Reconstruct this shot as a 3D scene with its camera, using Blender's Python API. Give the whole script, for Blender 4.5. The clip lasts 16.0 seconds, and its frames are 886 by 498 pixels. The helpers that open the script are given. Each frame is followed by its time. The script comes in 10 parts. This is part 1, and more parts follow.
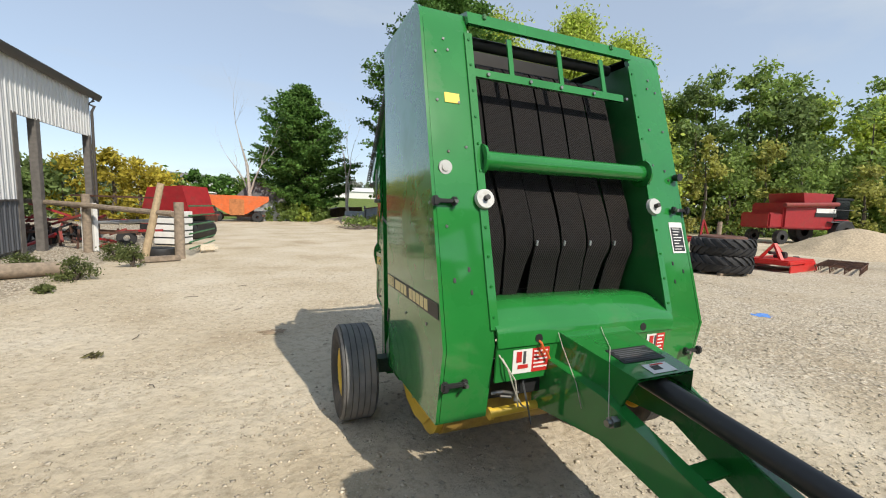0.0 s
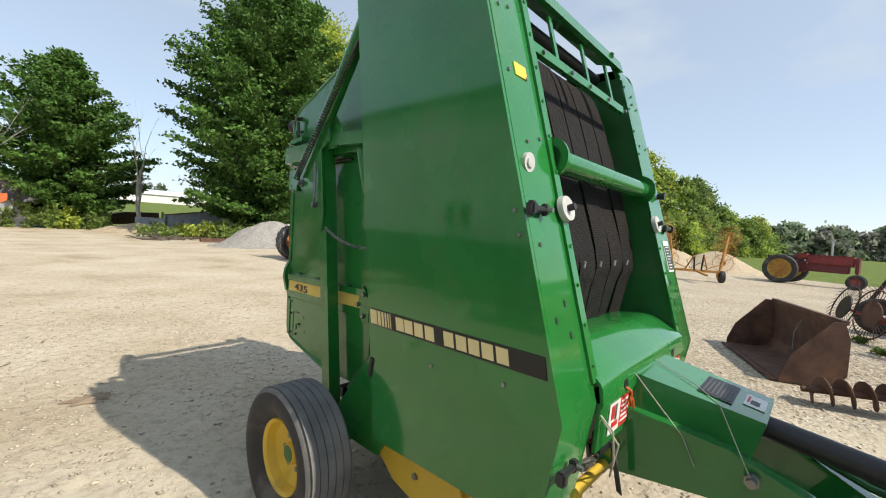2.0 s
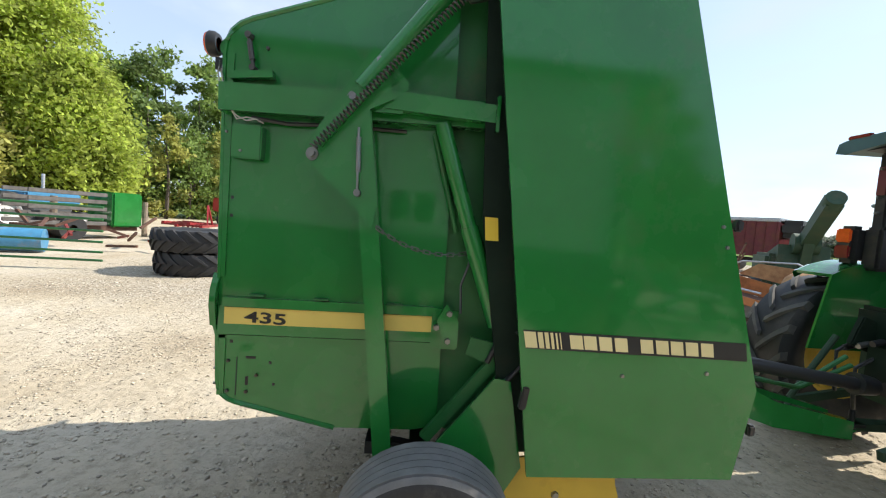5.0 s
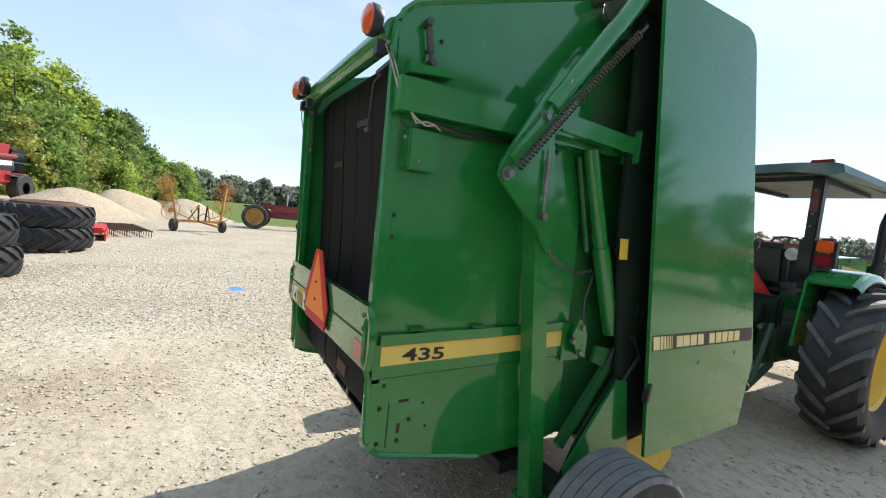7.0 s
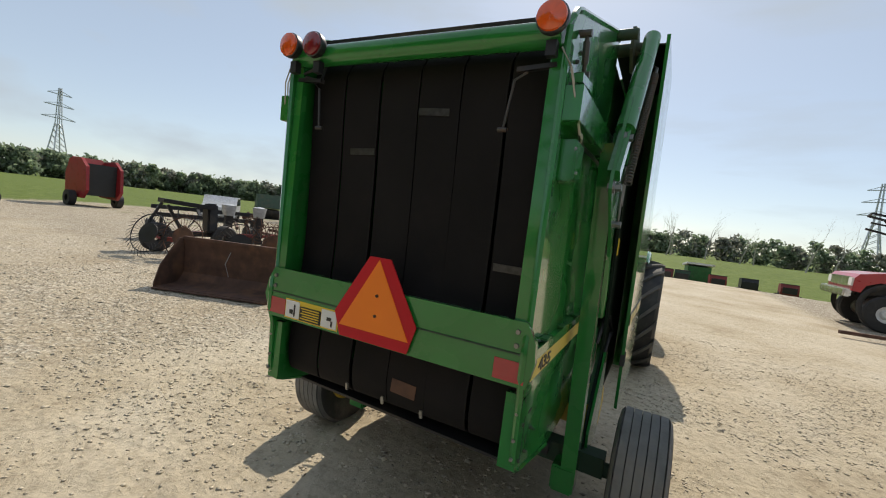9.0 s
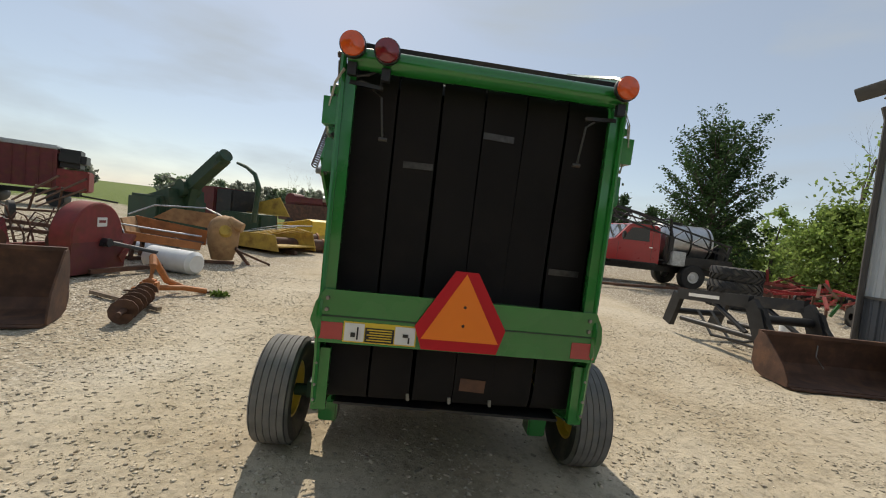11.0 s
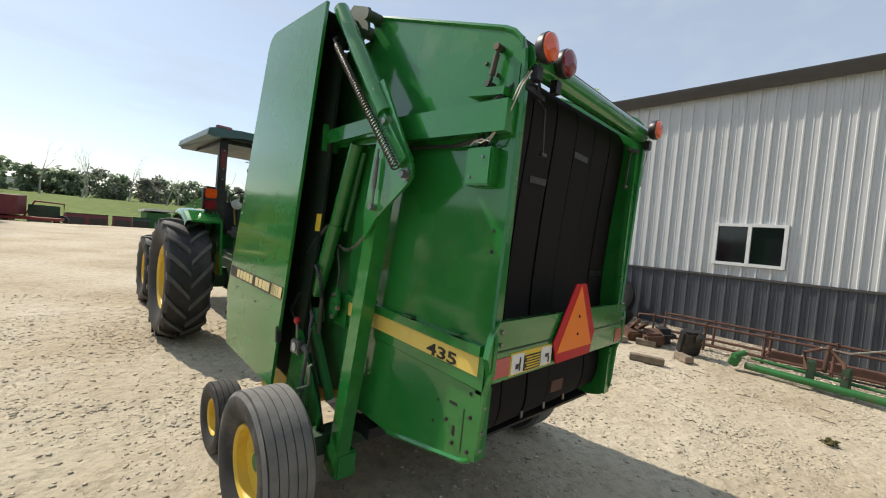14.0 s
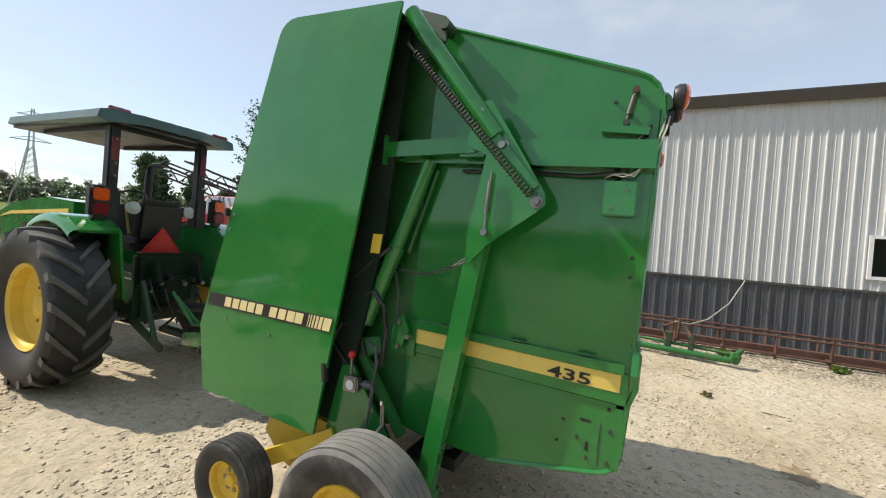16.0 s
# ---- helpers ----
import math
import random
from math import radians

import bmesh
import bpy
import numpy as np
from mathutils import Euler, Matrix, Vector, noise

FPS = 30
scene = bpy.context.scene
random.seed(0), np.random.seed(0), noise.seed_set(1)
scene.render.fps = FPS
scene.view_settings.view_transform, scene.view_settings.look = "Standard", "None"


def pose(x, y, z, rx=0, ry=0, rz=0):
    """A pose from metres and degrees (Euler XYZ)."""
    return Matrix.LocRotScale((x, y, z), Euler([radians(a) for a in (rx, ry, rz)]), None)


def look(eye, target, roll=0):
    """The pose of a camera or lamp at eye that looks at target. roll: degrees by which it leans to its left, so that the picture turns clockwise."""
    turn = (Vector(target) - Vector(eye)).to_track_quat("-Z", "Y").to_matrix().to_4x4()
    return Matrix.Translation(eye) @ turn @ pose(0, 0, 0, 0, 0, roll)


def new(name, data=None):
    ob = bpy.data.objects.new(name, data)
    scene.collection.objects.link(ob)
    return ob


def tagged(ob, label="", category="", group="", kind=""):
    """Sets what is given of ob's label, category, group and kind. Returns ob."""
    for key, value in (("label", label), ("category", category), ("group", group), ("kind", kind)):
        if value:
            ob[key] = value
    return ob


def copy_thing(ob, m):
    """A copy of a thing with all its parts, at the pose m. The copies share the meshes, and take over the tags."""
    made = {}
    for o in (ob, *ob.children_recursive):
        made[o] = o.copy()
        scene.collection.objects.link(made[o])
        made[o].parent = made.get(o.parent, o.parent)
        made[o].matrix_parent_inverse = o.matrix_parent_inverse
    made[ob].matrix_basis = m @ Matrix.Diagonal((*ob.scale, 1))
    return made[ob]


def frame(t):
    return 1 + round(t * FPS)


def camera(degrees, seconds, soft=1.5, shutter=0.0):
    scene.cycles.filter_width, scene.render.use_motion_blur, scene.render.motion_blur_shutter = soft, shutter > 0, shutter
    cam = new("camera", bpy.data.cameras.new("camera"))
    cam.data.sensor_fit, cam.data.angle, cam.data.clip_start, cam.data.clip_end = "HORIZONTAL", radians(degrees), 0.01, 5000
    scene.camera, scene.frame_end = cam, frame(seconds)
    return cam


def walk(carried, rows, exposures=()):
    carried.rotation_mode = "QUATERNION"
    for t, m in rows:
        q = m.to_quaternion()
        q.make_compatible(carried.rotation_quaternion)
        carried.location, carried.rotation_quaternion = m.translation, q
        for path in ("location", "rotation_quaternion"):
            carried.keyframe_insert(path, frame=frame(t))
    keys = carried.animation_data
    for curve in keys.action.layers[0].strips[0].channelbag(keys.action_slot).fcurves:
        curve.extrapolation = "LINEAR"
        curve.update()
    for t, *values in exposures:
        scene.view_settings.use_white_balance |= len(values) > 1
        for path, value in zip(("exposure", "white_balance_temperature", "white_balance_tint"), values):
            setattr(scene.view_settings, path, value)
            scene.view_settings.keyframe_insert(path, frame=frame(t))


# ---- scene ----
cam = camera(95.0, 16.0, soft=1.1)
PATH = [
    (0, (-1.605, -2.664, 1.604), (-0.838, -0.827, 1.408), 1.9),
    (0.5, (-1.611, -2.403, 1.584), (-0.681, -0.641, 1.408), 1.8),
    (1, (-1.655, -2.052, 1.581), (-0.538, -0.4, 1.432), 2.2),
    (1.5, (-1.943, -1.808, 1.557), (-0.65, -0.287, 1.441), 2.6),
    (2, (-2.1, -1.538, 1.551), (-0.633, -0.182, 1.457), 3.5),
    (2.5, (-2.199, -1.184, 1.579), (-0.566, -0.033, 1.49), 3.9),
    (2.8, (-2.326, -1.016, 1.539), (-0.616, 0.02, 1.482), 3.3),
    (3, (-2.377, -0.884, 1.547), (-0.61, 0.05, 1.463), 4.1),
    (3.5, (-2.463, -0.579, 1.554), (-0.579, 0.088, 1.464), 4.3),
    (4, (-2.474, -0.211, 1.565), (-0.517, 0.186, 1.457), 4.3),
    (4.2, (-2.503, -0.075, 1.549), (-0.527, 0.214, 1.441), 4.4),
    (6.3, (-2.401, 1.484, 1.584), (-0.539, 0.772, 1.421), 5.2),
    (6.5, (-2.303, 1.615, 1.574), (-0.473, 0.824, 1.417), 5.4),
    (7, (-2.021, 1.925, 1.601), (-0.294, 0.927, 1.459), 5.9),
    (7.5, (-1.82, 2.231, 1.563), (-0.231, 1.025, 1.422), 6.5),
    (8, (-1.605, 2.459, 1.574), (-0.196, 1.046, 1.43), 6.9),
    (8.2, (-1.481, 2.521, 1.553), (-0.156, 1.029, 1.409), 7.0),
    (10.3, (-0.224, 3.159, 1.613), (0.044, 1.182, 1.488), 6.6),
    (10.5, (-0.082, 3.187, 1.583), (0.073, 1.197, 1.455), 6.6),
    (11, (0.247, 3.236, 1.6), (0.111, 1.245, 1.471), 6.5),
    (11.5, (0.58, 3.124, 1.578), (0.157, 1.173, 1.451), 6.4),
    (12, (0.915, 3.035, 1.574), (0.23, 1.16, 1.456), 6.2),
    (12.2, (1.061, 3.04, 1.58), (0.28, 1.203, 1.459), 6.3),
    (12.5, (1.239, 2.994, 1.616), (0.331, 1.216, 1.492), 6.2),
    (13, (1.439, 2.807, 1.572), (0.347, 1.135, 1.462), 6.2),
    (13.5, (1.596, 2.587, 1.601), (0.353, 1.024, 1.491), 6.0),
    (14, (1.836, 2.401, 1.591), (0.466, 0.948, 1.489), 5.9),
    (14.5, (1.996, 2.186, 1.591), (0.504, 0.856, 1.502), 5.7),
    (15, (2.095, 1.888, 1.605), (0.484, 0.704, 1.533), 5.5),
    (15.5, (2.254, 1.653, 1.593), (0.544, 0.617, 1.536), 5.5),
    (16, (2.502, 1.429, 1.616), (0.704, 0.555, 1.557), 5.3),
]
# the film camera opens up in the shade and stops down against the light
EXPOSURES = [(0, 0.37, 6650), (2, 0.52, 6750), (4.2, 0.74, 6650), (6.3, 0.90, 6150), (7.2, 0.72, 6250), (8.2, 0.37, 6700), (10.3, -0.02, 7050), (11.5, 0.04, 7000), (12.5, 0.18, 6850), (14, 0.37, 6850), (16, 0.54, 6900)]
walk(cam, [(t, look(eye, target, roll)) for t, eye, target, roll in PATH], [(t, e, k, 10) for t, e, k in EXPOSURES])

# ---- world ----
SUN_AZ, SUN_EL = 165.0, 43.8
world = bpy.data.worlds.new("sky")
scene.world = world
world.use_nodes = True
wn, wl = world.node_tree.nodes, world.node_tree.links
wn.clear()
sky = wn.new("ShaderNodeTexSky")
sky.sky_type = "NISHITA"
sky.sun_disc = False
sky.sun_elevation, sky.sun_rotation = radians(SUN_EL), radians(SUN_AZ)
sky.air_density, sky.dust_density, sky.ozone_density = 0.9, 0.4, 1.6
# thin high cloud over the clear sky
geo = wn.new("ShaderNodeTexCoord")
mapn = wn.new("ShaderNodeMapping")
mapn.inputs["Scale"].default_value = (1.2, 2.6, 6.0)
mapn.inputs["Rotation"].default_value = (0.0, 0.25, 0.5)
cl = wn.new("ShaderNodeTexNoise")
cl.inputs["Scale"].default_value, cl.inputs["Detail"].default_value = 1.6, 9.0
cr = wn.new("ShaderNodeValToRGB")
cr.color_ramp.elements[0].position, cr.color_ramp.elements[1].position = 0.50, 0.74
cr.color_ramp.elements[0].color, cr.color_ramp.elements[1].color = (0.58, 0.58, 0.58, 1), (0.92, 0.92, 0.92, 1)
mx = wn.new("ShaderNodeMixRGB")
mx.inputs["Color2"].default_value = (2.95, 3.42, 3.98, 1)
bg = wn.new("ShaderNodeBackground")
bg.inputs["Strength"].default_value = 0.15
wo = wn.new("ShaderNodeOutputWorld")
wl.new(geo.outputs["Generated"], mapn.inputs["Vector"])
wl.new(mapn.outputs["Vector"], cl.inputs["Vector"])
wl.new(cl.outputs["Fac"], cr.inputs["Fac"])
wl.new(cr.outputs["Color"], mx.inputs["Fac"])
wl.new(sky.outputs["Color"], mx.inputs["Color1"])
wl.new(mx.outputs["Color"], bg.inputs["Color"])
wl.new(bg.outputs["Background"], wo.inputs["Surface"])
sun = new("sun", bpy.data.lights.new("sun", "SUN"))
sun.data.energy, sun.data.angle, sun.data.color = 3.6, radians(0.55), (1.0, 0.93, 0.82)
sx = (math.sin(radians(SUN_AZ)) * 60, math.cos(radians(SUN_AZ)) * 60, math.tan(radians(SUN_EL)) * 60)
sun.matrix_world = look(sx, (0, 0, 0))


# ---- materials ----
def mat(name, col, rough=0.5, metal=0.0, var=0.12, scale=6.0, dirt=None, dirt_amt=0.0, dirt_scale=2.5, bump=0.0, bump_scale=60.0,
        coat=0.0, spec=0.5, rough_var=0.08, per_object=0.0, island=0.0, trans=0.0, alpha=1.0):
    """A surface with fine and coarse variation of colour, patches of dirt or rust, and relief."""
    m = bpy.data.materials.new(name)
    m.use_nodes = True
    n, l = m.node_tree.nodes, m.node_tree.links
    b = n["Principled BSDF"]
    tc = n.new("ShaderNodeTexCoord")
    no = n.new("ShaderNodeTexNoise")
    no.inputs["Scale"].default_value, no.inputs["Detail"].default_value = scale, 8.0
    l.new(tc.outputs["Object"], no.inputs["Vector"])
    hi = [min(1.0, c * (1 + var)) for c in col]
    lo = [c * (1 - var) for c in col]
    r = n.new("ShaderNodeValToRGB")
    r.color_ramp.elements[0].position, r.color_ramp.elements[1].position = 0.3, 0.7
    r.color_ramp.elements[0].color, r.color_ramp.elements[1].color = (*lo, 1), (*hi, 1)
    l.new(no.outputs["Fac"], r.inputs["Fac"])
    out = r.outputs["Color"]
    rr = n.new("ShaderNodeMapRange")
    rr.inputs["To Min"].default_value, rr.inputs["To Max"].default_value = max(0.02, rough - rough_var), min(1.0, rough + rough_var)
    l.new(no.outputs["Fac"], rr.inputs["Value"])
    rough_out = rr.outputs["Result"]
    if dirt:
        n2 = n.new("ShaderNodeTexNoise")
        n2.inputs["Scale"].default_value, n2.inputs["Detail"].default_value, n2.inputs["Roughness"].default_value = dirt_scale, 12.0, 0.68
        l.new(tc.outputs["Object"], n2.inputs["Vector"])
        r2 = n.new("ShaderNodeValToRGB")
        r2.color_ramp.elements[0].position, r2.color_ramp.elements[1].position = 0.62 - 0.3 * dirt_amt, 0.80 - 0.2 * dirt_amt
        r2.color_ramp.elements[0].color, r2.color_ramp.elements[1].color = (0, 0, 0, 1), (min(1, 0.35 + dirt_amt),) * 3 + (1,)
        l.new(n2.outputs["Fac"], r2.inputs["Fac"])
        mm = n.new("ShaderNodeMixRGB")
        mm.inputs["Color2"].default_value = (*dirt, 1)
        l.new(r2.outputs["Color"], mm.inputs["Fac"])
        l.new(out, mm.inputs["Color1"])
        out = mm.outputs["Color"]
        mr = n.new("ShaderNodeMix")
        mr.inputs["B"].default_value = 0.9
        l.new(r2.outputs["Color"], mr.inputs["Factor"])
        l.new(rough_out, mr.inputs["A"])
        rough_out = mr.outputs["Result"]
    for amount, kind, socket in ((per_object, "ShaderNodeObjectInfo", "Random"), (island, "ShaderNodeNewGeometry", "Random Per Island")):
        if amount:
            oi = n.new(kind)
            ma = n.new("ShaderNodeMapRange")
            ma.inputs["To Min"].default_value, ma.inputs["To Max"].default_value = 1 - amount, 1 + amount
            l.new(oi.outputs[socket], ma.inputs["Value"])
            hs = n.new("ShaderNodeHueSaturation")
            l.new(ma.outputs["Result"], hs.inputs["Value"])
            l.new(out, hs.inputs["Color"])
            out = hs.outputs["Color"]
    l.new(out, b.inputs["Base Color"])
    l.new(rough_out, b.inputs["Roughness"])
    b.inputs["Metallic"].default_value = metal
    b.inputs["Specular IOR Level"].default_value = spec
    b.inputs["Coat Weight"].default_value = coat
    b.inputs["Coat Roughness"].default_value = 0.12
    b.inputs["Transmission Weight"].default_value = trans
    if bump:
        n3 = n.new("ShaderNodeTexNoise")
        n3.inputs["Scale"].default_value, n3.inputs["Detail"].default_value = bump_scale, 6.0
        l.new(tc.outputs["Object"], n3.inputs["Vector"])
        bp = n.new("ShaderNodeBump")
        bp.inputs["Strength"].default_value, bp.inputs["Distance"].default_value = bump, 0.01
        l.new(n3.outputs["Fac"], bp.inputs["Height"])
        l.new(bp.outputs["Normal"], b.inputs["Normal"])
    return m


DUST = (0.36, 0.29, 0.20)
RUST = (0.16, 0.065, 0.03)
GREEN = mat("green_paint", (0.018, 0.190, 0.036), 0.27, var=0.10, scale=3, dirt=(0.11, 0.17, 0.08), dirt_amt=0.12, dirt_scale=1.6, bump=0.03, bump_scale=25, coat=1.0, spec=0.12)
GREEN.node_tree.nodes["Principled BSDF"].inputs["Coat IOR"].default_value = 1.54
GREEN.node_tree.nodes["Principled BSDF"].inputs["Coat Roughness"].default_value = 0.07
GREEN_DULL = mat("green_paint_worn", (0.021, 0.140, 0.034), 0.46, var=0.16, scale=5, dirt=(0.14, 0.14, 0.08), dirt_amt=0.30, dirt_scale=3, bump=0.06, bump_scale=40)
# grimy green for recesses, with their shade put into the dark base colour
SHADED_GRIMY = mat("shaded_grimy_green", (0.010, 0.022, 0.013), 0.75, var=0.3, scale=5, dirt=(0.03, 0.024, 0.016), dirt_amt=0.4, spec=0.2)
GREEN_DARK = mat("green_paint_old", (0.022, 0.060, 0.030), 0.6, var=0.2, scale=5, dirt=(0.10, 0.08, 0.05), dirt_amt=0.4)
YELLOW = mat("yellow_paint", (0.72, 0.49, 0.055), 0.45, var=0.1, scale=4, dirt=(0.30, 0.17, 0.05), dirt_amt=0.25, dirt_scale=4)
TAN_RUST = mat("tan_rusted_paint", (0.40, 0.235, 0.11), 0.75, var=0.22, scale=5, dirt=(0.15, 0.06, 0.03), dirt_amt=0.5, dirt_scale=2.2, bump=0.15)
YELLOW_DULL = mat("yellow_paint_faded", (0.50, 0.33, 0.06), 0.65, var=0.18, scale=4, dirt=RUST, dirt_amt=0.45, dirt_scale=2.5, bump=0.15)
CREAM = mat("decal_cream", (0.80, 0.68, 0.34), 0.45, var=0.05)
STRIPE = mat("decal_yellow", (0.78, 0.58, 0.13), 0.42, var=0.05, dirt=DUST, dirt_amt=0.12)
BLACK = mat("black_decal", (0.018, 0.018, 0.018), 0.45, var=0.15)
BLACK_METAL = mat("black_steel", (0.022, 0.022, 0.024), 0.45, metal=0.2, var=0.25, dirt=(0.12, 0.09, 0.06), dirt_amt=0.3)
DARK_GREY = mat("dark_grey_paint", (0.075, 0.08, 0.085), 0.55, var=0.15, dirt=RUST, dirt_amt=0.15)
SPRING_STEEL = mat("spring_steel", (0.075, 0.072, 0.066), 0.42, metal=0.5, var=0.25, dirt=RUST, dirt_amt=0.3, dirt_scale=20)
STEEL = mat("zinc_steel", (0.27, 0.27, 0.26), 0.38, metal=0.85, var=0.2, dirt=RUST, dirt_amt=0.2, dirt_scale=20)
LACING = mat("lacing_steel", (0.07, 0.07, 0.07), 0.4, metal=0.7, var=0.3, scale=40)
GALV = mat("galvanised", (0.48, 0.50, 0.52), 0.5, metal=0.6, var=0.2, scale=12, dirt=(0.3, 0.27, 0.22), dirt_amt=0.2)
RED = mat("red_paint", (0.30, 0.018, 0.022), 0.42, var=0.14, dirt=(0.20, 0.07, 0.05), dirt_amt=0.3)
RED_DULL = mat("red_paint_faded", (0.22, 0.030, 0.028), 0.6, var=0.2, dirt=RUST, dirt_amt=0.45)
MAROON = mat("maroon_paint", (0.13, 0.022, 0.025), 0.6, var=0.2, dirt=RUST, dirt_amt=0.45)
BRIGHT_RED = mat("bright_red_paint", (0.52, 0.022, 0.018), 0.4, var=0.08)
ORANGE = mat("orange_paint", (0.62, 0.13, 0.03), 0.5, var=0.12, dirt=(0.35, 0.20, 0.12), dirt_amt=0.3)
OCHRE = mat("ochre_paint_faded", (0.46, 0.23, 0.055), 0.65, var=0.18, dirt=RUST, dirt_amt=0.35, bump=0.1)
ORANGE_DULL = mat("orange_paint_faded", (0.46, 0.17, 0.055), 0.65, var=0.18, dirt=RUST, dirt_amt=0.45, bump=0.1)
RUSTY = mat("rusty_steel", (0.105, 0.055, 0.038), 0.8, metal=0.1, var=0.35, scale=5, dirt=(0.20, 0.10, 0.05), dirt_amt=0.4, bump=0.25, bump_scale=50)
RUST_RED = mat("rusty_red_steel", (0.12, 0.058, 0.042), 0.8, var=0.3, dirt=(0.10, 0.05, 0.03), dirt_amt=0.5, bump=0.2)
BLUE = mat("blue_paint", (0.06, 0.24, 0.42), 0.5, var=0.15, dirt=(0.25, 0.24, 0.22), dirt_amt=0.35)
WHITE = mat("white_paint", (0.72, 0.72, 0.70), 0.45, var=0.06, dirt=(0.45, 0.40, 0.32), dirt_amt=0.2)
WHITE_PLASTIC = mat("white_plastic", (0.75, 0.76, 0.76), 0.4, var=0.05, dirt=(0.5, 0.45, 0.38), dirt_amt=0.2)
KNOB = mat("aged_white_plastic", (0.52, 0.53, 0.51), 0.5, var=0.12, dirt=(0.3, 0.27, 0.2), dirt_amt=0.35, dirt_scale=12)
LABEL_WHITE = mat("label_white", (0.78, 0.77, 0.74), 0.5, var=0.04)
LABEL_RED = mat("label_red", (0.55, 0.03, 0.025), 0.5, var=0.06)
LABEL_YELLOW = mat("label_yellow", (0.78, 0.55, 0.05), 0.5, var=0.05)
PINK_REFLECTOR = mat("reflector_red", (0.42, 0.03, 0.035), 0.25, var=0.08, coat=0.6)
SMV_ORANGE = mat("emblem_orange", (1.0, 0.23, 0.015), 0.5, var=0.05)
SMV_RED = mat("emblem_red", (0.55, 0.012, 0.022), 0.5, var=0.08, spec=0.3)
LENS_AMBER = mat("amber_lens", (0.75, 0.10, 0.015), 0.15, var=0.1, scale=40, coat=0.8)
LENS_RED = mat("red_lens", (0.20, 0.012, 0.02), 0.15, var=0.1, scale=40, coat=0.8)
PLASTIC = mat("black_plastic", (0.025, 0.025, 0.026), 0.42, var=0.15, dirt=DUST, dirt_amt=0.10)
SEAT = mat("seat_vinyl", (0.02, 0.02, 0.02), 0.55, var=0.2)
GLASSY = mat("dark_glass", (0.012, 0.014, 0.016), 0.06, var=0.1, spec=0.6, rough_var=0.02)
CHROME = mat("chrome", (0.7, 0.7, 0.7), 0.18, metal=1.0, var=0.05)
WOOD = mat("weathered_wood", (0.24, 0.19, 0.14), 0.85, var=0.3, scale=12, bump=0.3, bump_scale=40, per_object=0.15)
WOOD_NEW = mat("sawn_wood", (0.42, 0.32, 0.20), 0.8, var=0.2, scale=12, bump=0.2)
TRUCK_RED = mat("truck_red", (0.40, 0.013, 0.018), 0.3, var=0.06, coat=0.4)
WINDSCREEN = mat("windscreen", (0.10, 0.11, 0.11), 0.08, var=0.1, spec=1.0, coat=1.0, rough_var=0.02)
TANK_STEEL = mat("tank_stainless", (0.55, 0.56, 0.58), 0.32, metal=0.85, var=0.12, dirt=(0.4, 0.36, 0.3), dirt_amt=0.2)
BARK = mat("bark", (0.10, 0.08, 0.065), 0.9, var=0.35, scale=8, bump=0.6, bump_scale=20)
BARK_PALE = mat("dead_wood", (0.36, 0.33, 0.29), 0.9, var=0.25, scale=8, bump=0.4, bump_scale=20)
SHINGLE = mat("grey_roofing", (0.15, 0.145, 0.15), 0.85, var=0.2, scale=6)
WIRE = mat("wire", (0.46, 0.44, 0.37), 0.6, var=0.2)


def leaf_mat(name, col, back=0.45):
    """Leaves: diffuse with light coming through, varied leaf by leaf."""
    m = mat(name, col, 0.6, var=0.30, scale=0.35, island=0.45, spec=0.25)
    n, l = m.node_tree.nodes, m.node_tree.links
    b = n["Principled BSDF"]
    t = n.new("ShaderNodeBsdfTranslucent")
    s = n.new("ShaderNodeMixShader")
    s.inputs["Fac"].default_value = back
    src = b.inputs["Base Color"].links[0].from_socket
    l.new(src, t.inputs["Color"])
    l.new(b.outputs["BSDF"], s.inputs[1])
    l.new(t.outputs["BSDF"], s.inputs[2])
    l.new(s.outputs["Shader"], n["Material Output"].inputs["Surface"])
    return m


GALV_DULL = mat("weathered_sheet", (0.30, 0.335, 0.37), 0.6, metal=0.15, var=0.2, scale=3, dirt=RUST, dirt_amt=0.2)
LEAF_DARK = leaf_mat("leaves_maple", (0.088, 0.18, 0.036), 0.3)
LEAF_SPRING = leaf_mat("leaves_spring", (0.44, 0.52, 0.105), 0.55)
LEAF_WOODS = leaf_mat("leaves_woods", (0.25, 0.345, 0.095), 0.5)
LEAF_PALE = leaf_mat("leaves_willow", (0.18, 0.25, 0.085))
LEAF_YELLOW = leaf_mat("leaves_yellow", (0.42, 0.35, 0.05))
LEAF_ASH = leaf_mat("leaves_ash", (0.055, 0.105, 0.034), 0.25)
LEAF_SPRUCE = leaf_mat("needles", (0.07, 0.11, 0.05), 0.2)
LEAF_BROWN = leaf_mat("leaves_budding", (0.38, 0.38, 0.105))
# distant foliage: haze is put into the colour as a paler, greyer green
LEAF_HAZE_GREY = leaf_mat("twigs_far_hazed", (0.27, 0.28, 0.23), 0.5)
LEAF_HAZE = leaf_mat("leaves_far_hazed", (0.22, 0.28, 0.18), 0.6)
DRY_M = leaf_mat("dry_weed", (0.17, 0.16, 0.075))
GRASS_M = leaf_mat("grass_blades", (0.12, 0.19, 0.04))
SHRUB_M = leaf_mat("shrub_leaves", (0.14, 0.17, 0.06))


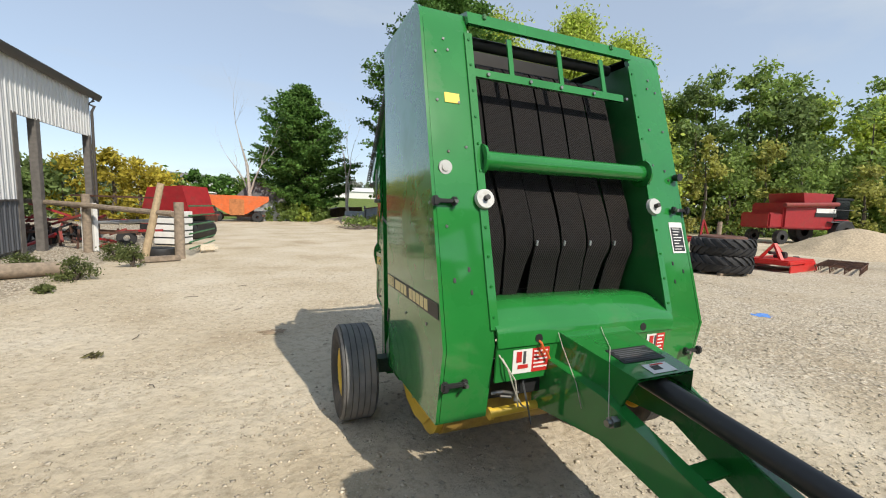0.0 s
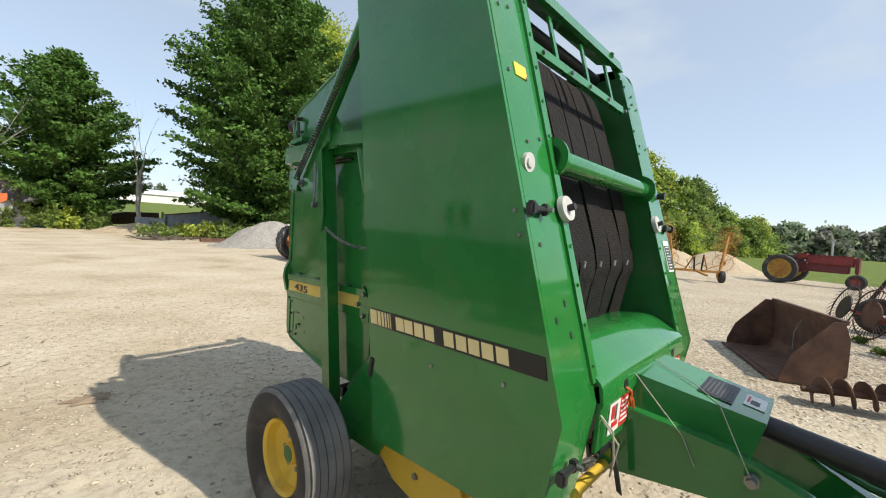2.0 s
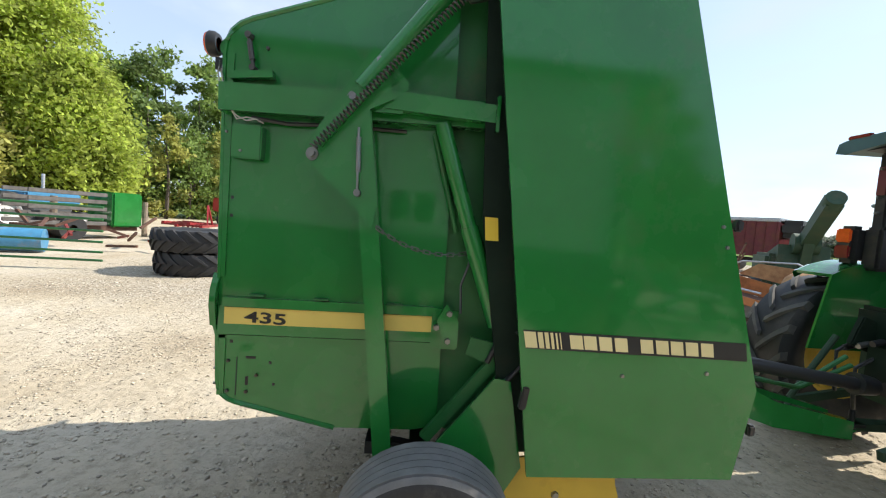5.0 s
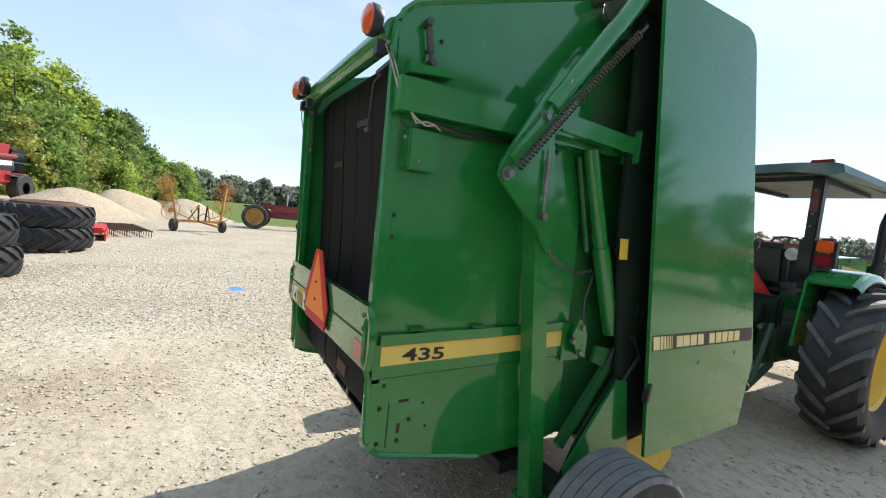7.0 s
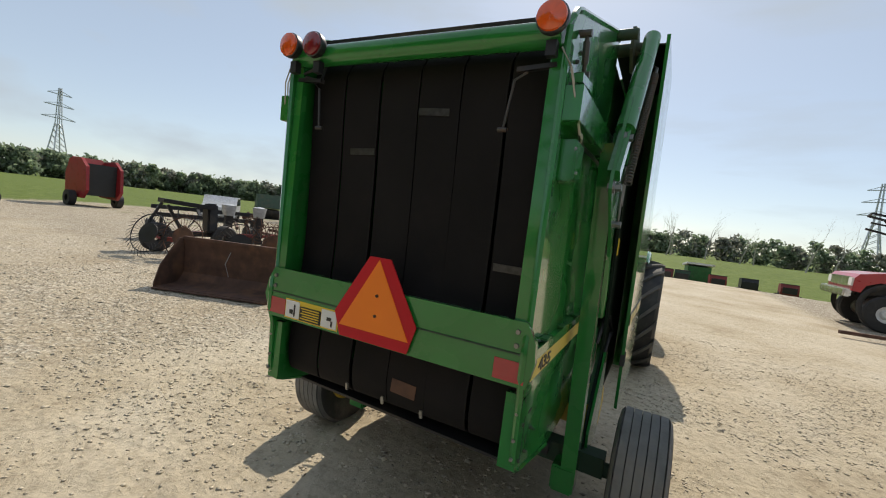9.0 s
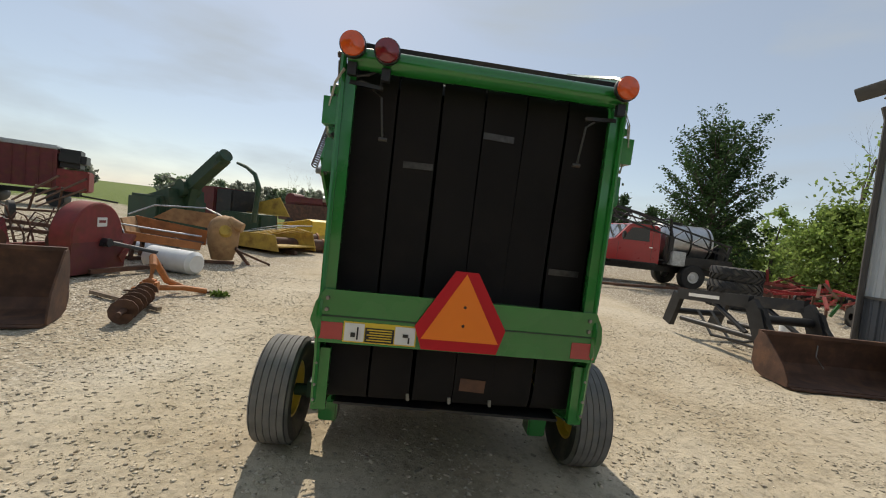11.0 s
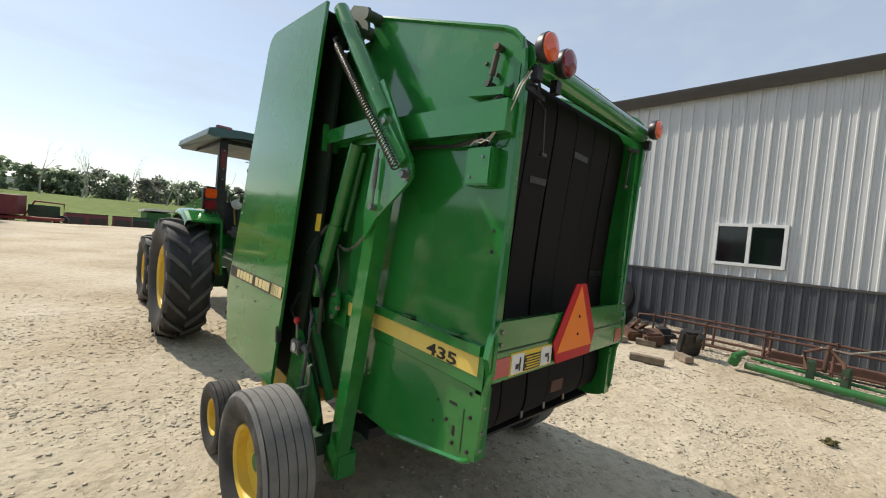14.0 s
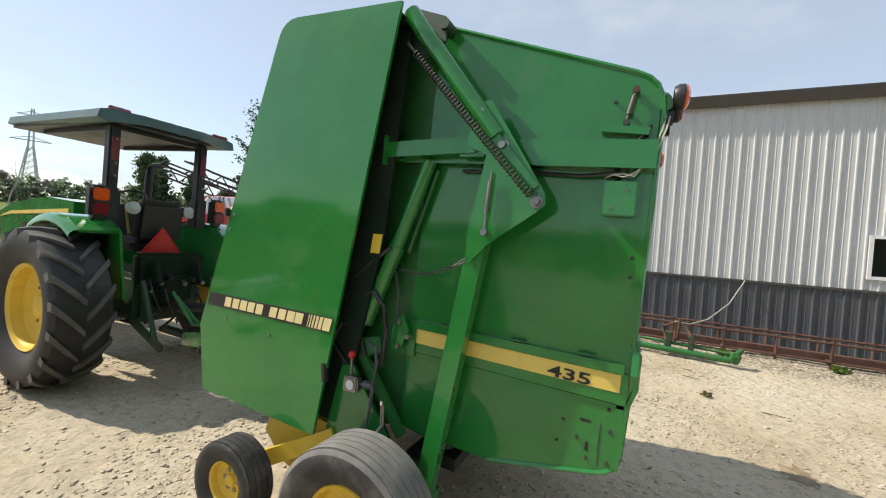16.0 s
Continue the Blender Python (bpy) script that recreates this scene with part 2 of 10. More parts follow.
def belt_mat():
    """Rubber belting with a woven diamond tread."""
    m = mat("belt_rubber", (0.019, 0.0155, 0.0145), 0.74, spec=0.35, var=0.3, scale=3, dirt=(0.05, 0.036, 0.028), dirt_amt=0.35, dirt_scale=2, rough_var=0.1)
    n, l = m.node_tree.nodes, m.node_tree.links
    uv = n.new("ShaderNodeUVMap")
    parts = []
    for ang in (0.62, -0.62):
        mp = n.new("ShaderNodeMapping")
        mp.inputs["Rotation"].default_value = (0, 0, ang)
        w = n.new("ShaderNodeTexWave")
        w.inputs["Scale"].default_value = 27.0
        l.new(uv.outputs["UV"], mp.inputs["Vector"])
        l.new(mp.outputs["Vector"], w.inputs["Vector"])
        parts.append(w.outputs["Fac"])
    ad = n.new("ShaderNodeMath")
    ad.operation = "MULTIPLY"
    l.new(parts[0], ad.inputs[0])
    l.new(parts[1], ad.inputs[1])
    bp = n.new("ShaderNodeBump")
    bp.inputs["Strength"].default_value, bp.inputs["Distance"].default_value = 1.0, 0.012
    l.new(ad.outputs["Value"], bp.inputs["Height"])
    b = n["Principled BSDF"]
    l.new(bp.outputs["Normal"], b.inputs["Normal"])
    # groove shade put into the colour: weave grooves darkened, ridges lightened
    weave = n.new("ShaderNodeValToRGB")
    weave.color_ramp.elements[0].position, weave.color_ramp.elements[1].position = 0.10, 0.55
    weave.color_ramp.elements[0].color, weave.color_ramp.elements[1].color = (0.42, 0.42, 0.42, 1), (1.55, 1.5, 1.45, 1)
    l.new(ad.outputs["Value"], weave.inputs["Fac"])
    worn = n.new("ShaderNodeMixRGB")
    worn.blend_type = "MULTIPLY"
    worn.inputs["Fac"].default_value = 1.0
    l.new(b.inputs["Base Color"].links[0].from_socket, worn.inputs["Color1"])
    l.new(weave.outputs["Color"], worn.inputs["Color2"])
    l.new(worn.outputs["Color"], b.inputs["Base Color"])
    return m


BELT = belt_mat()
BELT_BACK = mat("belt_rubber_smooth", (0.010, 0.0088, 0.0086), 0.74, spec=0.22, var=0.35, scale=2.5, dirt=(0.026, 0.020, 0.018), dirt_amt=0.35, dirt_scale=1.6, bump=0.08, bump_scale=80)
TYRE = mat("tyre_rubber", (0.032, 0.032, 0.033), 0.75, var=0.25, scale=7, dirt=(0.17, 0.15, 0.125), dirt_amt=0.42, dirt_scale=3.5, bump=0.15, bump_scale=50)
OLD_TYRE = mat("tyre_rubber_old", (0.013, 0.013, 0.014), 0.85, var=0.3, scale=7, dirt=(0.06, 0.055, 0.05), dirt_amt=0.3, dirt_scale=4, bump=0.15, bump_scale=50, spec=0.25)
TYRE_TREAD = mat("tyre_tread_dusty", (0.17, 0.168, 0.163), 0.85, var=0.25, scale=9, dirt=(0.24, 0.215, 0.185), dirt_amt=0.5, dirt_scale=4, bump=0.25, bump_scale=60)
TYRE_BLACK = mat("tyre_rubber_dark", (0.020, 0.020, 0.021), 0.6, var=0.25, scale=7, dirt=(0.10, 0.09, 0.08), dirt_amt=0.3, dirt_scale=3)
LUG = mat("tyre_lug_worn", (0.085, 0.083, 0.08), 0.8, var=0.25, dirt=(0.18, 0.165, 0.145), dirt_amt=0.4, bump=0.2)


def ground_mat():
    """Packed pale limestone with loose gravel at its sides, giving way to grass."""
    m = bpy.data.materials.new("yard_ground")
    m.use_nodes = True
    n, l = m.node_tree.nodes, m.node_tree.links
    b = n["Principled BSDF"]
    tc = n.new("ShaderNodeTexCoord")

    def noise_node(scale, detail, rough=0.55):
        q = n.new("ShaderNodeTexNoise")
        q.inputs["Scale"].default_value, q.inputs["Detail"].default_value, q.inputs["Roughness"].default_value = scale, detail, rough
        l.new(tc.outputs["Object"], q.inputs["Vector"])
        return q.outputs["Fac"]

    def ramp(src, stops):
        r = n.new("ShaderNodeValToRGB")
        e = r.color_ramp.elements
        while len(e) < len(stops):
            e.new(0.5)
        for k, (p, c) in enumerate(stops):
            e[k].position, e[k].color = p, (*c, 1)
        l.new(src, r.inputs["Fac"])
        return r.outputs["Color"]

    def mix(fac, a, c, kind="MIX"):
        q = n.new("ShaderNodeMixRGB")
        q.blend_type = kind
        if isinstance(fac, float):
            q.inputs["Fac"].default_value = fac
        else:
            l.new(fac, q.inputs["Fac"])
        l.new(a, q.inputs["Color1"])
        l.new(c, q.inputs["Color2"])
        return q.outputs["Color"]

    packed = ramp(noise_node(0.55, 10), [(0.30, (0.40, 0.325, 0.225)), (0.44, (0.505, 0.43, 0.315)), (0.60, (0.575, 0.505, 0.39)), (0.75, (0.63, 0.57, 0.465))])
    fine = ramp(noise_node(11, 12, 0.75), [(0.33, (0.60, 0.58, 0.55)), (0.52, (1.0, 1.0, 1.0)), (0.8, (1.12, 1.1, 1.06))])
    packed = mix(0.85, packed, fine, "MULTIPLY")
    vo = n.new("ShaderNodeTexVoronoi")
    vo.inputs["Scale"].default_value = 24.0
    l.new(tc.outputs["Object"], vo.inputs["Vector"])
    sep = n.new("ShaderNodeSeparateColor")
    l.new(vo.outputs["Color"], sep.inputs["Color"])
    gravel = ramp(sep.outputs["Red"], [(0.0, (0.27, 0.225, 0.165)), (0.40, (0.50, 0.43, 0.33)), (1.0, (0.78, 0.72, 0.61))])
    edge = ramp(vo.outputs["Distance"], [(0.25, (1, 1, 1)), (0.62, (0.45, 0.43, 0.40))])
    gravel = mix(0.8, gravel, edge, "MULTIPLY")
    at = n.new("ShaderNodeAttribute")
    at.attribute_name = "zone"
    zs = n.new("ShaderNodeSeparateColor")
    l.new(at.outputs["Color"], zs.inputs["Color"])
    brk = noise_node(1.1, 9, 0.7)

    def broken(src, lo=0.35, hi=0.6):
        a = n.new("ShaderNodeMath")
        a.operation = "ADD"
        l.new(src, a.inputs[0])
        l.new(brk, a.inputs[1])
        h = n.new("ShaderNodeMath")
        h.operation = "MULTIPLY"
        h.inputs[1].default_value = 0.5
        l.new(a.outputs["Value"], h.inputs[0])
        return ramp(h.outputs["Value"], [(lo, (0, 0, 0)), (hi, (1, 1, 1))])

    col = mix(broken(zs.outputs["Red"], 0.40, 0.66), packed, gravel)
    brown = ramp(noise_node(3.0, 8), [(0.3, (0.26, 0.175, 0.10)), (0.7, (0.36, 0.26, 0.16))])
    col = mix(broken(zs.outputs["Blue"], 0.62, 0.78), col, brown)
    grass = ramp(noise_node(0.9, 10, 0.7), [(0.3, (0.085, 0.12, 0.028)), (0.55, (0.135, 0.185, 0.04)), (0.75, (0.22, 0.23, 0.08))])
    col = mix(broken(zs.outputs["Green"], 0.52, 0.66), col, grass)
    l.new(col, b.inputs["Base Color"])
    b.inputs["Roughness"].default_value = 0.95
    b.inputs["Specular IOR Level"].default_value = 0.2
    hsum = n.new("ShaderNodeMath")
    hsum.operation = "ADD"
    l.new(noise_node(7, 14, 0.74), hsum.inputs[0])
    gv = n.new("ShaderNodeMath")
    gv.operation = "MULTIPLY"
    l.new(vo.outputs["Distance"], gv.inputs[0])
    l.new(zs.outputs["Red"], gv.inputs[1])
    l.new(gv.outputs["Value"], hsum.inputs[1])
    bp = n.new("ShaderNodeBump")
    bp.inputs["Strength"].default_value, bp.inputs["Distance"].default_value = 0.65, 0.045
    l.new(hsum.outputs["Value"], bp.inputs["Height"])
    l.new(bp.outputs["Normal"], b.inputs["Normal"])
    return m


GROUND = ground_mat()
STONE = mat("loose_stone", (0.50, 0.435, 0.335), 0.9, var=0.2, scale=20, island=0.3)
CHIP = mat("pile_gravel", (0.40, 0.325, 0.225), 0.95, var=0.35, scale=14, island=0.3, bump=0.8, bump_scale=35)
SIDING = mat("siding_white", (0.56, 0.575, 0.58), 0.42, metal=0.0, var=0.03, scale=1.2)
WAINSCOT = mat("siding_charcoal", (0.085, 0.092, 0.105), 0.45, var=0.08, scale=1.2, dirt=(0.2, 0.18, 0.15), dirt_amt=0.1)
FASCIA = mat("fascia_bronze", (0.075, 0.068, 0.064), 0.45, var=0.08)
POST = mat("treated_post", (0.13, 0.12, 0.11), 0.8, var=0.25, scale=8, bump=0.2)


# ---- building blocks ----
def box(bm, c, s, rot=None, bevel=0.0):
    """A box round c with sides s, turned by rot (degrees about x, y, z), its edges softened."""
    q = bmesh.ops.create_cube(bm, size=1.0)["verts"]
    m = Matrix.Diagonal((*s, 1))
    if bevel:
        es = list({e for v in q for e in v.link_edges})
        bmesh.ops.transform(bm, matrix=m, verts=q)
        q = list({v for f in bmesh.ops.bevel(bm, geom=es, offset=bevel, segments=2, affect="EDGES")["faces"] for v in f.verts})
        m = Matrix.Identity(4)
    r = Euler([radians(a) for a in rot]).to_matrix().to_4x4() if rot else Matrix.Identity(4)
    bmesh.ops.transform(bm, matrix=Matrix.Translation(c) @ r @ m, verts=q)
    return bm


def rod(bm, a, b, r, r2=None, seg=12):
    """A round bar from a to b."""
    a, b = Vector(a), Vector(b)
    d = b - a
    m = Matrix.Translation((a + b) / 2) @ d.to_track_quat("Z", "Y").to_matrix().to_4x4()
    bmesh.ops.create_cone(bm, cap_ends=True, segments=seg, radius1=r, radius2=r if r2 is None else r2, depth=d.length, matrix=m)
    return bm


def bar(bm, a, b, w, h, up=(0, 0, 1)):
    """A square bar from a to b, w wide and h high."""
    a, b = Vector(a), Vector(b)
    d = (b - a).normalized()
    side = d.cross(Vector(up)).normalized()
    top = side.cross(d).normalized()
    vs = [bm.verts.new(p + side * i * w / 2 + top * j * h / 2) for p in (a, b) for i, j in ((-1, -1), (1, -1), (1, 1), (-1, 1))]
    for f in ((3, 2, 1, 0), (4, 5, 6, 7), (0, 1, 5, 4), (1, 2, 6, 5), (2, 3, 7, 6), (3, 0, 4, 7)):
        bm.faces.new([vs[k] for k in f])
    return bm


def tube(bm, pts, r, seg=8, closed=False):
    """A round tube along a line of points."""
    pts = [Vector(p) for p in pts]
    rings = []
    for k, p in enumerate(pts):
        d = (pts[min(k + 1, len(pts) - 1)] - pts[max(k - 1, 0)]).normalized()
        ref = Vector((0, 0, 1)) if abs(d.z) < 0.9 else Vector((1, 0, 0))
        s = d.cross(ref).normalized()
        t = s.cross(d)
        rad = r[k] if isinstance(r, (list, tuple)) else r
        rings.append([bm.verts.new(p + (s * math.cos(a) + t * math.sin(a)) * rad) for a in (2 * math.pi * i / seg for i in range(seg))])
    for u, v in zip(rings, rings[1:]):
        for i in range(seg):
            bm.faces.new((u[i], u[(i + 1) % seg], v[(i + 1) % seg], v[i]))
    bm.faces.new(rings[0])
    bm.faces.new(rings[-1][::-1])
    return bm


def plate(bm, outline, axis, a, b):
    """A sheet with the given outline, standing across axis ('x', 'y', 'z') between a and b."""
    def at(p, k):
        return {"x": (k, p[0], p[1]), "y": (p[0], k, p[1]), "z": (p[0], p[1], k)}[axis]
    lo = [bm.verts.new(at(p, a)) for p in outline]
    hi = [bm.verts.new(at(p, b)) for p in outline]
    bm.faces.new(lo)
    bm.faces.new(hi[::-1])
    for i in range(len(outline)):
        j = (i + 1) % len(outline)
        bm.faces.new((lo[i], hi[i], hi[j], lo[j]))
    return bm


def lathe(bm, profile, c, axis="x", seg=32, close=True):
    """A body turned about an axis through c: profile of (along, radius)."""
    rings = []
    for h, r in profile:
        ring = []
        for i in range(seg):
            a = 2 * math.pi * i / seg
            u, v = r * math.cos(a), r * math.sin(a)
            p = {"x": (h, u, v), "y": (u, h, v), "z": (u, v, h)}[axis]
            ring.append(bm.verts.new(Vector(c) + Vector(p)))
        rings.append(ring)
    n = len(rings)
    for k in range(n if close else n - 1):
        u, v = rings[k], rings[(k + 1) % n]
        for i in range(seg):
            bm.faces.new((u[i], u[(i + 1) % seg], v[(i + 1) % seg], v[i]))
    return bm


def mesh_of(name, bm, material, smooth=True):
    bmesh.ops.recalc_face_normals(bm, faces=bm.faces)
    me = bpy.data.meshes.new(name)
    bm.to_mesh(me)
    bm.free()
    for m in material if isinstance(material, (list, tuple)) else (material,):
        me.materials.append(m)
    if smooth:
        me.shade_smooth()
        me.set_sharp_from_angle(angle=radians(32))
    return me


def part(name, bm, material, parent, label=""):
    """One mesh under a thing or a part."""
    ob = new(name, mesh_of(name, bm, material))
    ob.parent = parent
    return tagged(ob, label=label)


def thing(name, label, category, at=(0, 0, 0), rz=0.0, group="", kind=""):
    """An empty at a thing's base, to hold its parts."""
    ob = new(name)
    ob.matrix_world = pose(*at, 0, 0, rz)
    ob.empty_display_size = 0.1
    return tagged(ob, label, category, group, kind)


def solid(name, bm, material, label, category, at=(0, 0, 0), rz=0.0, group="", kind="", rot=None):
    """A thing of a single mesh."""
    ob = new(name, mesh_of(name, bm, material))
    ob.matrix_world = pose(*at, *(rot or (0, 0, rz)))
    return tagged(ob, label, category, group, kind)


B = bmesh.new


# ---- the ground ----
def spread(near, far, step, grow):
    """Coordinates that are close together near the middle and widen outwards."""
    v, s = [0.0], step
    while v[-1] < far:
        v.append(v[-1] + s)
        if v[-1] > near:
            s *= grow
    return [-a for a in v[:0:-1]] + v


def smooth01(a, b, x):
    t = min(1.0, max(0.0, (x - a) / (b - a)))
    return t * t * (3 - 2 * t)


def dip(x, y):
    """The hollow at the field's edge beyond the tractor."""
    return 1.0 * smooth01(23, 34, -y) * (1 - smooth01(50, 95, -y)) * (1 - smooth01(16, 30, abs(x)))


def lift(x, y):
    """The lie of the land: flat yard, a low rise behind it, fields that fall and climb away."""
    z = 0.012 * noise.noise((x * 0.9, y * 0.9, 0)) + 0.008 * noise.noise((x * 3.1, y * 3.1, 5))
    d = math.hypot(x, y)
    near = 1 - smooth01(6, 12, d)
    z += near * (0.009 * noise.noise((x * 5, y * 5, 2)) + 0.011 * noise.noise((x * 11, y * 11, 7)))
    z += 0.05 * smooth01(5, 14, d) * noise.noise((x * 0.15, y * 0.15, 3))
    z += smooth01(42, 170, y) * 5.2 + smooth01(260, 600, d) * 5.0
    return z - dip(x, y)


def zone(x, y):
    """How far a spot is gravel, grass, bare brown soil."""
    d = math.hypot(x, y)
    nz = noise.noise((x * 0.11, y * 0.11, 9))
    gravel = max(0.55 * smooth01(1.9, 3.6, x - 0.18 * max(0, y)) * (1 - smooth01(6, 11, y)), smooth01(4.6, 6.2, -x) * (1 - smooth01(30, 40, y)), 0.24)
    gravel = max(gravel, 0.75 * smooth01(2.2, 4.5, x) * smooth01(1, -3, y))
    grass = smooth01(26, 31, x + 4 * nz + 0.15 * y) if y < 8 else smooth01(34, 44, math.hypot(x * 0.9, y) + 4 * nz)
    grass = max(grass, smooth01(24, 34, -y - 0.2 * x) * (1 - smooth01(5, 1.5, abs(x - 0.6 + 0.02 * y))), smooth01(30, 40, -y), smooth01(28, 36, -x))
    grass = max(grass, 0.55 * smooth01(7, 11, x) * smooth01(-4, -8, y))
    grass = max(grass, 0.42 * math.exp(-((x - 7.5) ** 2 + (y + 2.5) ** 2) / 5))
    brown = 0.75 * math.exp(-(((x + 0.5) / 7) ** 2 + ((y - 29) / 4) ** 2)) + 0.45 * math.exp(-(((x - 7) / 2.5) ** 2 + ((y - 0.6) / 0.9) ** 2))
    return gravel, grass, brown, 1.0


xs, ys = spread(6, 900, 0.045, 1.06), spread(6, 900, 0.045, 1.06)
nx, ny = len(xs), len(ys)
gm = bpy.data.meshes.new("ground")
gm.from_pydata([(x, y, lift(x, y)) for y in ys for x in xs], [],
               [(j * nx + i, j * nx + i + 1, (j + 1) * nx + i + 1, (j + 1) * nx + i) for j in range(ny - 1) for i in range(nx - 1)])
za = gm.color_attributes.new("zone", "FLOAT_COLOR", "POINT")
za.data.foreach_set("color", np.array([zone(x, y) for y in ys for x in xs], dtype=np.float32).ravel())
gm.materials.append(GROUND)
gm.shade_smooth()
tagged(new("ground", gm), "pale packed limestone yard with loose gravel and grass beyond", "ground", kind="structure")


# ---- the shed ----
SX, SY0, SY1, EAVE = -7.84, -3.5, 16.6, 4.95


def ribbed(bm, y0, y1, z0, z1, x, pitch=0.2286, depth=0.028):
    """Ribbed steel sheeting on a wall that runs along y."""
    raw, y = [], SY0 + pitch * math.floor((y0 - SY0) / pitch)
    while y < y1:
        raw += [(y, 0), (y + 0.035, 0), (y + 0.047, depth), (y + 0.067, depth), (y + 0.079, 0)]
        for k in (0.128, 0.178):
            raw += [(y + k, 0), (y + k + 0.006, depth * 0.25), (y + k + 0.012, 0)]
        y += pitch
    prof = [(y0, 0)] + [(a, d) for a, d in raw if y0 + 1e-4 < a < y1 - 1e-4] + [(y1, 0)]
    lo = [bm.verts.new((x + d, yy, z0)) for yy, d in prof]
    hi = [bm.verts.new((x + d, yy, z1)) for yy, d in prof]
    for i in range(len(prof) - 1):
        if prof[i + 1][0] - prof[i][0] > 1e-5:
            bm.faces.new((lo[i], lo[i + 1], hi[i + 1], hi[i]))
    return bm


shed = thing("shed", "long white ribbed steel farm shed with a charcoal wainscot", "building", (0, 0, 0))
BAY = 11.6
WINDOWS = ((0.165, 1.32), (5.28, 6.43))
WZ0, WZ1 = 1.44, 2.265
DADO = 1.21
bm = B()
ribbed(bm, SY0, BAY, WZ1, EAVE, SX)
cuts = [SY0] + [v for w in WINDOWS for v in w] + [BAY]
for k in range(0, len(cuts), 2):
    ribbed(bm, cuts[k], cuts[k + 1], DADO, WZ1, SX)
for a, b in WINDOWS:
    ribbed(bm, a, b, DADO, WZ0, SX)
ribbed(bm, BAY, SY1, 3.45, EAVE, SX)
part("white_siding", bm, SIDING, shed, "white ribbed steel siding")
part("wainscot", ribbed(B(), SY0, BAY, -0.1, DADO - 0.02, SX + 0.003), WAINSCOT, shed, "charcoal ribbed steel wainscot")
bm = B()
box(bm, (SX + 0.02, (SY0 + BAY) / 2, DADO), (0.05, BAY - SY0, 0.045))
part("wainscot_trim", bm, FASCIA, shed)
bm = B()
H1 = EAVE - 0.05
for a, b in ((SY0, WINDOWS[0][0]), (WINDOWS[0][1], WINDOWS[1][0]), (WINDOWS[1][1], BAY)):
    box(bm, (SX - 0.10, (a + b) / 2, (H1 - 0.1) / 2), (0.12, b - a, H1 + 0.1))
for a, b in WINDOWS:
    box(bm, (SX - 0.10, (a + b) / 2, (WZ0 - 0.1) / 2), (0.12, b - a, WZ0 + 0.1))
    box(bm, (SX - 0.10, (a + b) / 2, (WZ1 + H1) / 2), (0.12, b - a, H1 - WZ1))
box(bm, (SX - 0.10, (BAY + SY1) / 2, (3.48 + H1) / 2), (0.12, SY1 - BAY, H1 - 3.48))
box(bm, (SX - 6.05, SY0 + 0.06, H1 / 2), (11.8, 0.12, H1))
box(bm, (SX - 12.0, (SY0 + BAY) / 2, H1 / 2), (0.12, BAY - SY0 - 0.3, H1))
box(bm, (SX - 6.05, BAY - 0.06, H1 / 2), (11.8, 0.12, H1))
part("wall_core", bm, SIDING, shed)
bm = B()
plate(bm, [(SX - 0.02, -0.1), (SX - 0.02, EAVE), (SX - 6.1, EAVE + 1.9), (SX - 12.1, EAVE), (SX - 12.1, -0.1)], "y", SY0 - 0.03, SY0 - 0.006)
part("gable_wall", bm, SIDING, shed)
bm = B()
OV = 0.08
plate(bm, [(SX + OV, EAVE - 0.02), (SX + OV, EAVE + 0.12), (SX - 6.1, EAVE + 2.2), (SX - 12.7, EAVE + 0.12), (SX - 12.7, EAVE - 0.02), (SX - 6.1, EAVE + 2.02)], "y", SY0 - 0.5, SY1 + 0.6)
part("roof", bm, FASCIA, shed, "dark bronze steel roof")
bm = B()
plate(bm, [(SX + OV, EAVE - 0.12), (SX + OV + 0.04, EAVE - 0.12), (SX + OV + 0.14, EAVE + 0.06), (SX + OV + 0.14, EAVE + 0.10), (SX + OV, EAVE + 0.10)], "y", SY0 - 0.5, SY1 + 0.6)
part("gutter", bm, FASCIA, shed, "dark bronze eave gutter")
bm = B()
box(bm, (SX + OV / 2, (SY0 + SY1) / 2 + 0.2, EAVE - 0.03), (OV + 0.02, SY1 - SY0 + 1.3, 0.03))
part("soffit", bm, SIDING, shed)
for y, bot in ((SY0 + 0.02, 0.1), (SY1 - 0.02, -0.9)):
    bm = B()
    tube(bm, [(SX + OV + 0.06, y, EAVE - 0.08), (SX + OV + 0.06, y, EAVE - 0.2), (SX + OV - 0.1, y, EAVE - 0.32), (SX + 0.16, y, EAVE - 0.4), (SX + 0.07, y, EAVE - 0.6), (SX + 0.07, y, bot)], 0.05, 8)
    part("downspout", bm, FASCIA, shed)
bm = B()
box(bm, (SX + 0.02, SY0, EAVE / 2), (0.09, 0.10, EAVE))
part("corner_trim", bm, FASCIA, shed)
for y in (BAY + 0.1, 12.85, SY1 - 0.14):
    bm = B()
    box(bm, (SX - 0.08, y, 1.25), (0.2, 0.24, 4.5), bevel=0.01)
    part("post", bm, POST, shed)
for y in (12.85, SY1 - 0.14):
    bm = B()
    box(bm, (SX - 11.9, y, H1 / 2 - 0.5), (0.2, 0.24, H1 + 1.0))
    part("post", bm, POST, shed)
